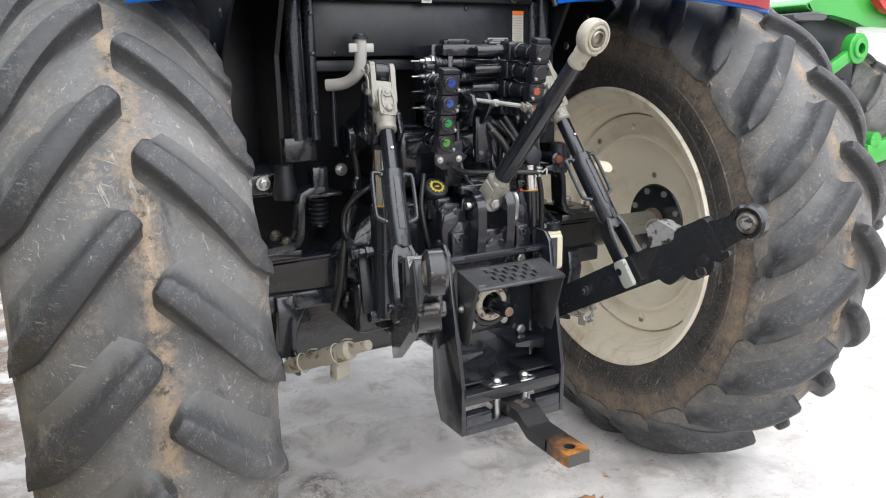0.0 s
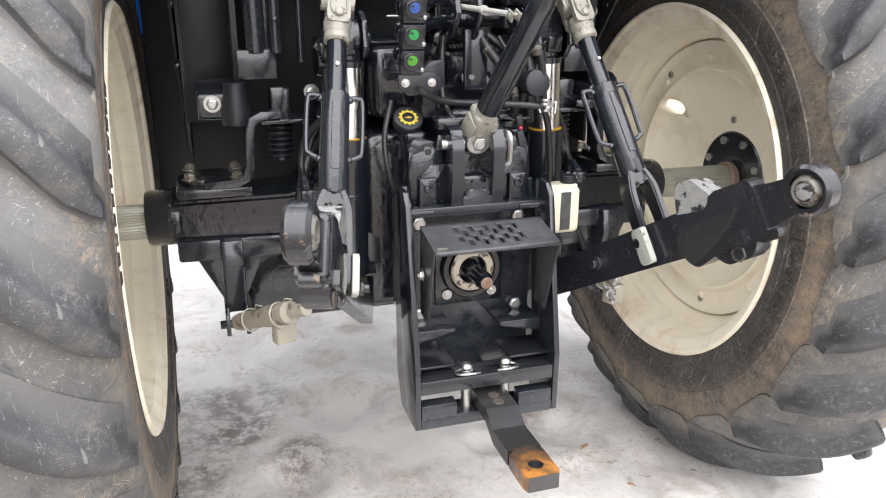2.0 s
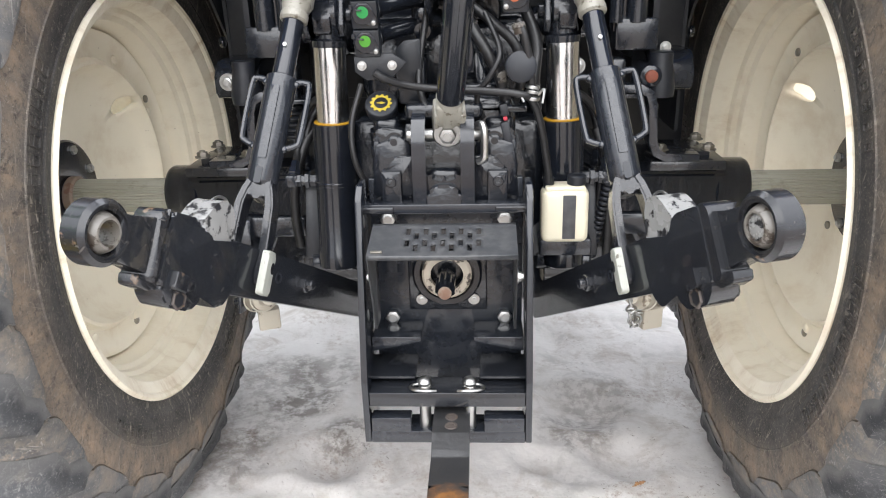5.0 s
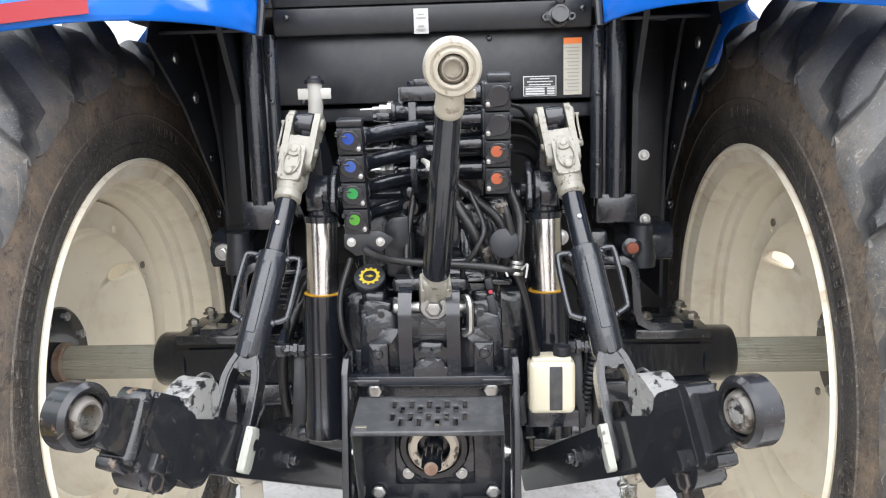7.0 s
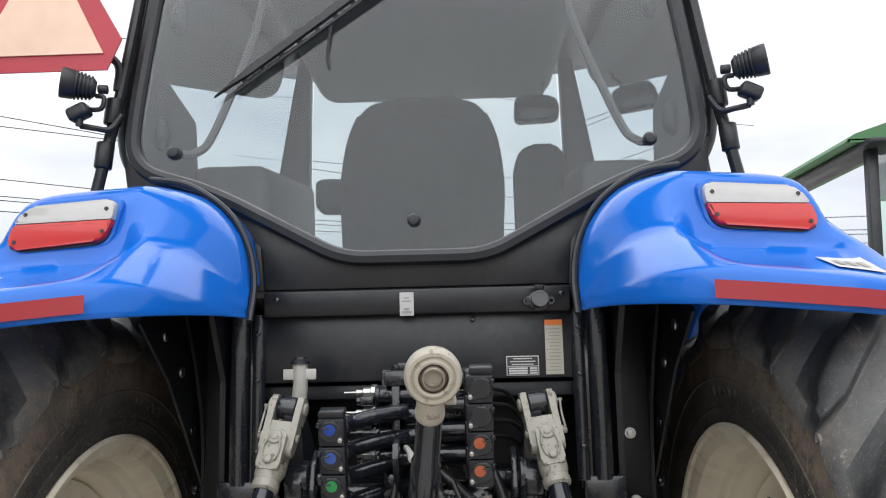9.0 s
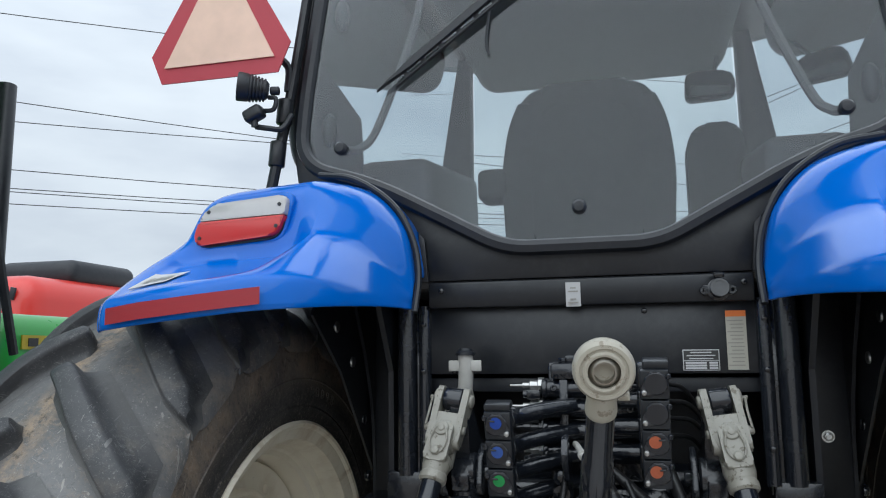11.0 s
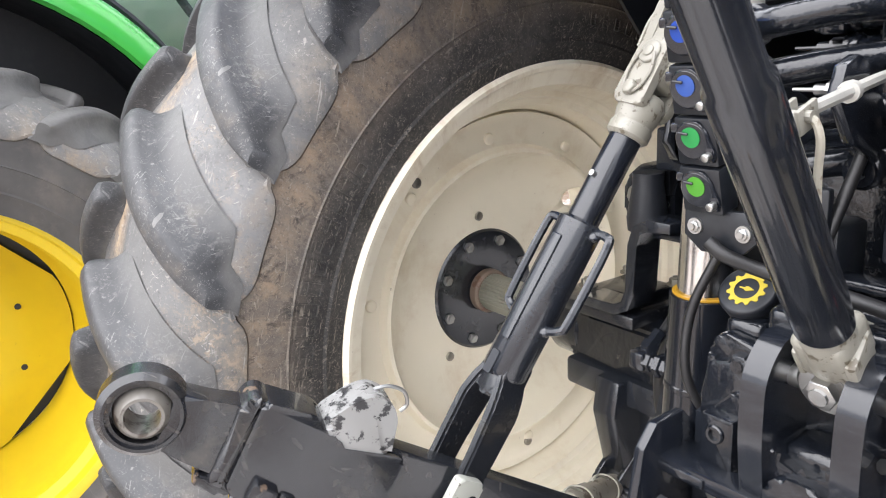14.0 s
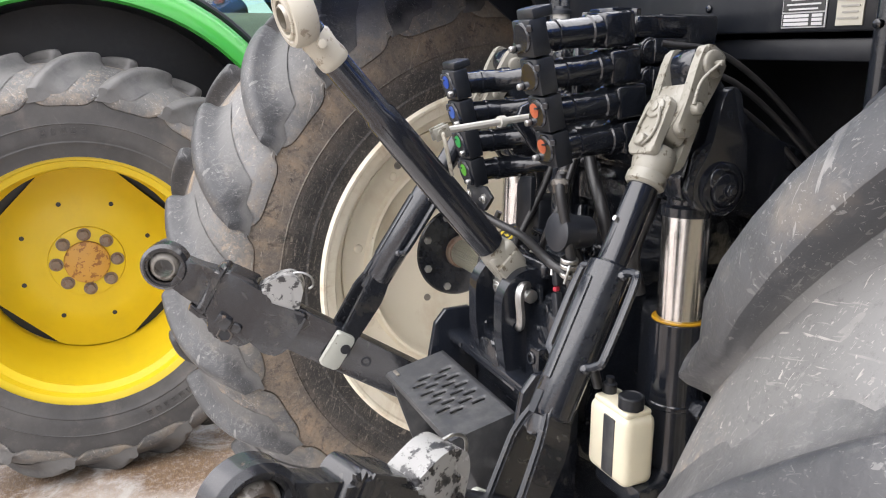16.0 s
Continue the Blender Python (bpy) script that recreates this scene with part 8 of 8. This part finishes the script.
# ---- neighbouring machines ----
def plain_wheel(parent, name, c, R, rim_r, W, sx, rim_mat, lugs=20, face=0.05):
    """A bolted field wheel of another tractor; its x axis points to the viewer's side."""
    bm = B()
    lathe(bm, [(-W * 0.8, rim_r - 0.01), (-W * 0.84, rim_r + 0.012), (-W * 0.78, rim_r), (-W * 0.7, rim_r * 0.93), (min(-0.03, face - 0.06), rim_r * 0.80), (min(W * 0.22, face + 0.02), rim_r * 0.80), (min(W * 0.40, face + 0.05), rim_r * 0.84), (W * 0.46, rim_r * 0.87), (W * 0.62, rim_r * 0.88), (W * 0.68, rim_r * 0.93), (W * 0.79, rim_r * 0.945), (W * 0.84, rim_r + 0.002), (W * 0.80, rim_r + 0.012)], seg=80)
    rim = part(name, bm, rim_mat, parent, "yellow-painted steel wheel rim")
    rim.location = c
    if sx < 0:
        rim.rotation_euler = (0, 0, math.pi)
    tyre(rim, R, rim_r, W, lugs, -sx, GREYRUBBER)
    bm = B()
    # dished disc with four flats that leave dark gaps to the rim
    rr = rim_r
    seg = 96
    prof = [(0.05, 0.0), (0.05, rr * 0.31), (0.046, rr * 0.34), (0.040, rr * 0.44), (0.033, rr * 0.56), (0.020, rr * 0.63)]
    loops = []
    for x, r in prof:
        loops.append([bm.verts.new((x + face - 0.05, r * math.cos(2 * math.pi * k / seg), r * math.sin(2 * math.pi * k / seg))) for k in range(seg)] if r else bm.verts.new((x + face - 0.05, 0, 0)))
    edge = []
    for k in range(seg):
        a = 2 * math.pi * k / seg
        b = a % (math.pi / 2) - math.pi / 4
        flat = rr * 0.725 / max(math.cos(b), 0.5)
        edge.append(bm.verts.new((face - 0.040, min(flat, rr * 0.790) * math.cos(a), min(flat, rr * 0.790) * math.sin(a))))
    for k in range(seg):
        bm.faces.new((loops[0], loops[1][k], loops[1][(k + 1) % seg]))
    for p, q in zip(loops[1:], loops[2:] + [edge]):
        for k in range(seg):
            bm.faces.new((p[k], p[(k + 1) % seg], q[(k + 1) % seg], q[k]))
    part("wheel_disc", bm, rim_mat, rim, "yellow wheel disc")
    # made-up black plate, blocks bright snow so the gaps read as shaded
    bm = B()
    turned(bm, (min(-W * 0.6, face - 0.085), 0, 0), (1, 0, 0), [(0, 0.0), (0, rr * 0.805), (0.02, rr * 0.805), (0.02, 0.0)], 48)
    part("gap_blocker", bm, LINER, rim, "added dark plate that keeps the disc gaps black")
    bm = B()
    turned(bm, (face, 0, 0), (1, 0, 0), [(0, rr * 0.30), (0.008, rr * 0.295), (0.010, rr * 0.285), (0.010, 0.0)], 48)
    part("hub", bm, rim_mat, rim)
    bm = B()
    turned(bm, (face + 0.010, 0, 0), (1, 0, 0), [(0, rr * 0.18), (0.012, rr * 0.176), (0.015, rr * 0.165), (0.016, 0.0)], 40)
    part("hub_cap", bm, HUBRUST, rim, "rusty hub cap")
    for k in range(8):
        a = 2 * math.pi * k / 8
        b2 = B()
        hexbolt(b2, (face + 0.009, rr * 0.235 * math.cos(a), rr * 0.235 * math.sin(a)), (1, 0, 0), 0.0165, 0.016)
        part("wheel_nut", b2, PINKISH, rim)
    # black pegs give the shade of holes that aren't cut
    for k in range(8):
        a = 2 * math.pi * (k + 0.4) / 8
        b2 = B()
        cyl(b2, (face - 0.030, rr * 0.52 * math.cos(a), rr * 0.52 * math.sin(a)), (face - 0.0125, rr * 0.52 * math.cos(a), rr * 0.52 * math.sin(a)), 0.008, seg=8)
        part("disc_hole_shade", b2, LINER, rim)
    return rim


GL = Vector((-1.66, -0.905, 0.615))
green_l = thing("green_tractor", "green tractor with yellow wheels parked alongside on the snow", "tractor", (GL.x, GL.y, 0), "parked green tractors")


def at_l(x, y, z):
    return (x - GL.x, y - GL.y, z)


plain_wheel(green_l, "rear_wheel", at_l(-1.638, -0.951, 0.587), 0.690, 0.400, 0.20, 1, YELLOW_RIM, 20, -0.112)
# arched green fender over the wheel
bm = B()
prof_a = [radians(a) for a in range(-20, 146, 5)]
for lo, hi in ((0.655, 0.738),):
    loops = []
    for a in prof_a:
        y, z = -math.cos(a + radians(25)), math.sin(a + radians(25))
        loops.append([bm.verts.new((x, y * r + 0.005, z * r + 0.78)) for x, r in ((0.045, lo - 0.008), (0.06, lo), (0.06, lo + 0.025), (0.03, hi - 0.02), (-0.04, hi), (-0.50, hi + 0.01), (-0.50, lo))])
    for p, q in zip(loops, loops[1:]):
        for k in range(6):
            bm.faces.new((p[k], p[k + 1], q[k + 1], q[k]))
part("fender", bm, GREEN, green_l, "green wheel fender", angle=50)
bm = B()
loops = []
for a in prof_a:
    y, z = -math.cos(a + radians(25)), math.sin(a + radians(25))
    loops.append([bm.verts.new((x, y * r + 0.005, z * r + 0.78)) for x, r in ((0.04, 0.645), (-0.52, 0.650), (-0.52, 0.3))])
for p, q in zip(loops, loops[1:]):
    for k in range(2):
        bm.faces.new((p[k], p[k + 1], q[k + 1], q[k]))
part("fender_liner", bm, LINER, green_l, "black fender liner")
# made-up sheet that stands for the dark void inside the arch
bm = B()
prism(bm, [(0.005 + 0.73 * math.cos(radians(a)), 0.78 + 0.73 * math.sin(radians(a))) for a in range(10, 165, 8)] + [(-0.7, 0.3), (0.8, 0.3)], 'x', -0.335, 0.02)
part("arch_blackout", bm, LINER, green_l, "added black sheet for the dark void of the wheel arch")
# plain dark box, added to block the pale background behind the wheel
bm = B()
box(bm, (-0.75, 0.9, 0.75), (0.5, 2.4, 0.6), bev=0.05)
part("chassis", bm, LINER, green_l)
bm = B()
box(bm, (-0.66, 2.5, 1.25), (0.62, 2.1, 0.50), bev=0.09, seg=4)
part("hood", bm, GREEN, green_l, "green engine hood")
bm = B()
box(bm, (-0.346, 2.5, 1.395), (0.006, 1.9, 0.050))
part("hood_stripe", bm, GEAR_Y, green_l, "yellow hood stripe with dark marks")
for k in range(8):
    bm = B()
    box(bm, (-0.342, 1.60 + k * 0.075, 1.395), (0.003, 0.045, 0.030))
    part("stripe_mark", bm, INK, green_l)
bm = B()
cyl(bm, (-0.336, 1.396, 1.05), (-0.336, 1.396, 2.29), 0.033, seg=24, bev=0.004)
part("exhaust_pipe", bm, SATIN, green_l, "black upright exhaust pipe")
cab_pts = {'rl': (-0.13, 0.10, 1.45), 'ru': (-0.17, 0.05, 2.5), 'fl': (-0.13, 1.16, 1.0), 'fu': (-0.17, 0.88, 2.5)}
for a, b in (('rl', 'ru'), ('fl', 'fu')):
    bm = B()
    bar(bm, cab_pts[a], cab_pts[b], 0.06, 0.075, 0.012)
    part("cab_pillar", bm, SATIN, green_l)
bm = B()
arc = [(-0.13, 0.005 + 0.76 * math.cos(radians(a)), 0.78 + 0.76 * math.sin(radians(a))) for a in (80, 65, 50, 35, 20)]
bm.faces.new([bm.verts.new(p) for p in [cab_pts['ru'], cab_pts['rl']] + arc + [cab_pts['fl'], cab_pts['fu']]])
g = part("door_glass", bm, GLASS_G, green_l, "green tinted door glass")
g.visible_shadow = False
bm = B()
hose(bm, [(-0.12, y, z) for _, y, z in arc], 0.012)
part("door_seal", bm, LINER, green_l)
bm = B()
bm.faces.new([bm.verts.new(p) for p in ((-1.2, 1.16, 1.3), (-0.13, 1.16, 1.3), (-0.17, 0.88, 2.5), (-1.15, 0.88, 2.5))])
g = part("front_glass", bm, GLASS_G, green_l, "green tinted windscreen")
g.visible_shadow = False
bm = B()
bm.faces.new([bm.verts.new(p) for p in ((-1.2, 0.1, 1.45), (-1.2, 1.16, 1.3), (-1.15, 0.88, 2.5), (-1.15, 0.05, 2.5))])
g = part("far_glass", bm, GLASS_G, green_l, "green tinted door glass")
g.visible_shadow = False
bm = B()
hose(bm, [(-0.08, 0.93, 2.0), (-0.05, 0.99, 1.99), (-0.04, 1.06, 1.86), (-0.04, 1.13, 1.6), (-0.05, 1.21, 1.35)], 0.014)
part("grab_rail", bm, SATIN, green_l, "black grab rail")
bm = B()
hose(bm, [(-0.18, 0.45, 1.50), (-0.18, 0.55, 1.51), (-0.18, 0.62, 1.47), (-0.19, 0.80, 1.20)], 0.013)
part("door_bar", bm, SATIN, green_l, "black inner door bar")
bm = B()
box(bm, (-0.65, 0.5, 2.62), (1.2, 1.3, 0.22), bev=0.08, seg=4)
part("cab_roof", bm, GREEN, green_l)
for nm, c_, s_, bv, mt in (("seat_base", (-0.68, 0.40, 1.40), (0.46, 0.45, 0.14), 0.05, SEAT), ("seat_back", (-0.68, 0.18, 1.70), (0.46, 0.14, 0.6), 0.06, TAN), ("side_console", (-0.45, 0.62, 1.18), (0.16, 0.62, 0.46), 0.05, TAN),
                           ("dashboard", (-0.66, 0.98, 1.36), (0.42, 0.22, 0.50), 0.06, TAN), ("cab_floor", (-0.66, 0.6, 0.98), (1.1, 1.1, 0.05), 0.01, TAN), ("display", (-0.30, 0.98, 1.62), (0.20, 0.05, 0.14), 0.02, LINER)):
    bm = B()
    box(bm, c_, s_, bev=bv, seg=4)
    part(nm, bm, mt, green_l)
bm = B()
hollow(bm, (-0.62, 0.82, 1.66), (0, -0.5, 1), 0.19, 0.165, 0.012)
part("steering_wheel", bm, LINER, green_l)
bm = B()
cyl(bm, (-0.62, 0.95, 1.5), (-0.62, 0.82, 1.66), 0.03, seg=14)
part("steering_column", bm, LINER, green_l)
for k in range(6):
    bm = B()
    box(bm, (-0.197, 0.78 + k * 0.018, 1.30), (0.006, 0.008, 0.05), (20, 0, 0))
    part("vent_slat", bm, LINER, green_l)

GR = Vector((2.66, 1.22, 0))
green_r = thing("green_tractor", "green tractor with a red tail lamp parked beyond the wheel", "tractor", tuple(GR), "parked green tractors")
def gr(x, y, z):
    return Vector((x - GR.x, y - GR.y, z))


plain_wheel(green_r, "rear_wheel", tuple(gr(3.66, 1.50, 0.66)), 0.72, 0.42, 0.20, -1, YELLOW_RIM, 20, 0.05)
bm = B()
slab(bm, fillet([(2.75, 1.553), (2.865, 1.594), (3.155, 1.583), (3.19, 1.605), (3.30, 1.615), (4.05, 1.60), (4.05, 1.42), (3.29, 1.44), (3.19, 1.47), (3.0, 1.50), (2.83, 1.51)], 0.03, 4), gr(0, 0.92, 0), Vector((1, 0, 0)), Vector((0, 0, 1)), Vector((0, -1, 0)), -0.7, 0.0, 0.025, 4)
part("fender", bm, GREEN, green_r, "green fender", angle=50)
bm = B()
slab(bm, fillet([(2.62, 1.50), (2.80, 1.515), (2.92, 1.505), (2.90, 1.47), (2.66, 1.47)], 0.015, 3), gr(0, 0.92, 0), Vector((1, 0, 0)), Vector((0, 0, 1)), Vector((0, -1, 0)), -0.3, 0.03, 0.01, 3)
part("fender_step", bm, TRIM_G, green_r)
bm = B()
slab(bm, fillet([(3.265, 1.600), (3.55, 1.605), (3.66, 1.56), (3.66, 1.485), (3.52, 1.490), (3.36, 1.525)], 0.035, 5), gr(0, 0.90, 0), Vector((1, 0, 0)), Vector((0, 0, 1)), Vector((0, -1, 0)), 0.0, 0.05, 0.025, 4)
part("tail_lamp", bm, LENS_RED, green_r, "red tail lamp with an amber top")
bm = B()
slab(bm, fillet([(3.35, 1.606), (3.55, 1.609), (3.62, 1.585), (3.56, 1.568), (3.40, 1.575)], 0.015, 4), gr(0, 0.90, 0), Vector((1, 0, 0)), Vector((0, 0, 1)), Vector((0, -1, 0)), 0.0, 0.054, 0.02, 4)
part("indicator_lens", bm, LENS_AMBER, green_r, "amber indicator lens")
bm = B()
box(bm, gr(2.98, 1.25, 1.28), (0.75, 0.5, 0.46), bev=0.03)
box(bm, gr(3.0, 1.4, 0.75), (0.5, 0.9, 0.8), bev=0.03)
part("rear_body", bm, LINER, green_r, "black body under the fender")
bm = B()
bar(bm, gr(2.90, 0.90, 1.16), gr(3.15, 0.90, 1.29), 0.04, 0.07, 0.01)
hollow(bm, gr(3.19, 0.90, 1.318), (0, 1, 0), 0.085, 0.030, 0.03)
hollow(bm, gr(3.19, 0.875, 1.318), (0, 1, 0), 0.055, 0.030, 0.02)
part("lift_arm", bm, GREEN, green_r, "green lift arm")
bm = B()
bar(bm, gr(3.30, 0.86, 0.70), gr(3.75, 0.86, 0.77), 0.08, 0.13, 0.012)
cyl(bm, gr(3.36, 0.82, 0.79), gr(3.36, 0.90, 0.79), 0.05, seg=16)
part("lower_arm", bm, GREEN, green_r, "green hitch arm")
bm = B()
box(bm, gr(3.2, 2.6, 0.75), (0.5, 2.0, 0.6), bev=0.05)
part("chassis", bm, LINER, green_r)
RX, RY = 2.42 - GR.x, 2.9 - GR.y
bm = B()
slab(bm, fillet([(-0.14, 2.50), (-0.10, 2.545), (0.25, 2.66), (0.9, 2.74), (1.5, 2.66), (1.6, 2.50)], [0.01, 0.03, 0.2, 0.3, 0.1, 0.02], 6), Vector((RX, RY + 0.2, 0)), Vector((1, 0, 0)), Vector((0, 0, 1)), Vector((0, -1, 0)), -1.2, 0.55, 0.02)
part("cab_roof", bm, GREEN_DULL, green_r, "faded green cab roof")
bm = B()
box(bm, (RX + 0.75, RY + 0.3, 2.485), (1.62, 1.5, 0.03), bev=0.01)
part("roof_gutter", bm, LINER, green_r)
for x, y in ((-0.03, -0.28), (1.5, -0.28), (-0.03, 1.2), (1.5, 1.2), (0.62, -0.29)):
    bm = B()
    bar(bm, (RX + x, RY + y, 1.3), (RX + x + (0.06 if x < 1 else -0.06), RY + y, 2.48), 0.06, 0.06, 0.01)
    part("cab_pillar", bm, SATIN, green_r)
for pts_ in (((-0.03, -0.28, 1.4), (-0.03, 1.2, 1.4), (0.03, 1.2, 2.46), (0.03, -0.28, 2.46)), ((-0.03, -0.30, 1.4), (1.5, -0.30, 1.4), (1.44, -0.30, 2.46), (0.03, -0.30, 2.46))):
    bm = B()
    bm.faces.new([bm.verts.new((RX + a, RY + b, c_)) for a, b, c_ in pts_])
    g = part("cab_window", bm, GLASS_G, green_r, "green tinted glass")
    g.visible_shadow = False
bm = B()
box(bm, (RX + 0.75, RY + 0.4, 1.55), (1.2, 1.0, 0.5), bev=0.08, seg=3)
part("cab_interior", bm, LINER, green_r)

# red machine in the distance
red = thing("red_harvester", "red farm machine with a black top standing far off", "machine", (-5.13, 4.2, 0))
bm = B()
box(bm, (0, 0, 1.54), (1.1, 1.6, 0.98), bev=0.22, seg=5)
part("body", bm, RED, red)
bm = B()
box(bm, (-0.02, 0.3, 2.10), (0.86, 0.9, 0.25), bev=0.10, seg=4)
part("top_cover", bm, LINER, red, "black netted top cover")
for k in range(4):
    bm = B()
    box(bm, (0.10 + k * 0.10, -0.80, 1.86), (0.05, 0.02, 0.10), (0, 12, 0), 0.005)
    part("vent", bm, LINER, red)
bm = B()
box(bm, (0, 0, 0.5), (0.9, 1.4, 1.0), bev=0.05)
part("undercarriage", bm, LINER, red)

# overhead cables, far behind
perp = Vector((31.6, 22.5, 0)).normalized()
for z_, d_, tilt in ((17.6, 1.0, 0.02), (12.9, 1.0, -0.05), (12.3, 1.02, 0.01), (9.9, 1.0, -0.012), (9.1, 1.0, 0.0), (8.9, 1.01, -0.004), (8.4, 1.0, 0.004)):
    c0 = Vector((-22.2, 30, z_)) * d_
    pts_ = [c0 + perp * s_ + Vector((0, 0, tilt * s_ + 0.0008 * s_ * s_)) for s_ in range(-60, 61, 12)]
    bm = B()
    hose(bm, pts_, 0.022, seg=6, n=2)
    tagged(part("overhead_cable", bm, CABLE), "thin dark overhead cable against the grey sky", "cable", "overhead cables")

# bare far woods
bm = B()
rt = random.Random(11)
for k in range(420):
    a = rt.uniform(-2.9, 0.9)
    rad = rt.uniform(75, 95)
    x0, y0 = rad * math.sin(a), rad * math.cos(a)
    h = rt.uniform(2.5, 5.5)
    cyl(bm, (x0, y0, -0.5), (x0 + rt.uniform(-0.4, 0.4), y0, h), 0.10, 0.02, seg=4)
    for q in range(7):
        f_ = rt.uniform(0.3, 0.95)
        p_ = Vector((x0, y0, h * f_))
        cyl(bm, p_, p_ + Vector((rt.uniform(-1, 1), rt.uniform(-0.5, 0.5), rt.uniform(0.3, 1.2))), 0.04, 0.01, seg=3)
tagged(part("far_woods", bm, TREE), "bare brown winter trees on the horizon", "trees", kind="stuff")


# ---- litter on the snow ----
def dry_leaf(x, y, s, turn):
    """A lobed leaf curled along its midrib; s is its half length."""
    bm = B()
    n_ = 15
    rows_ = []
    for k in range(n_):
        u = k / (n_ - 1)
        w = s * (0.10 + 0.42 * math.sin(math.pi * min(1, u * 0.92 + 0.06)) * (0.62 + 0.38 * math.cos(k * 2.1)))
        lift = 0.16 * s * math.sin(3.0 * u) + 0.10 * s * math.sin(9 * u)
        rows_.append([bm.verts.new(((2 * u - 1) * s - 0.25 * w * abs(v), v * w, lift + 0.55 * w * v * v * (0.6 + 0.4 * math.sin(5 * u + v)))) for v in (-1, -0.5, 0, 0.5, 1)])
    for p, q in zip(rows_, rows_[1:]):
        for k in range(4):
            bm.faces.new((p[k], p[k + 1], q[k + 1], q[k]))
    hose(bm, [Vector((-s * 1.5, 0.05 * s, 0.05 * s)), Vector((-s * 1.2, 0, 0.02 * s)), Vector((-s, 0, 0))], 0.0012, n=3)
    ob = part("dry_leaf", bm, LEAF)
    ob.location = (x, y, ground_height(x, y) + 0.004)
    ob.rotation_euler = (0, 0, turn)
    sol_ = ob.modifiers.new("thick", 'SOLIDIFY')
    sol_.thickness = 0.001
    tagged(ob, "curled dry brown oak leaf on the snow", "leaf", "leaves on the snow")


for x, y, s, t_ in ((0.372, -0.312, 0.058, 2.2), (0.350, -0.285, 0.036, 0.5), (0.46, -0.025, 0.017, 0.5), (0.511, -0.194, 0.011, 2.4)):
    dry_leaf(x, y, s, t_)
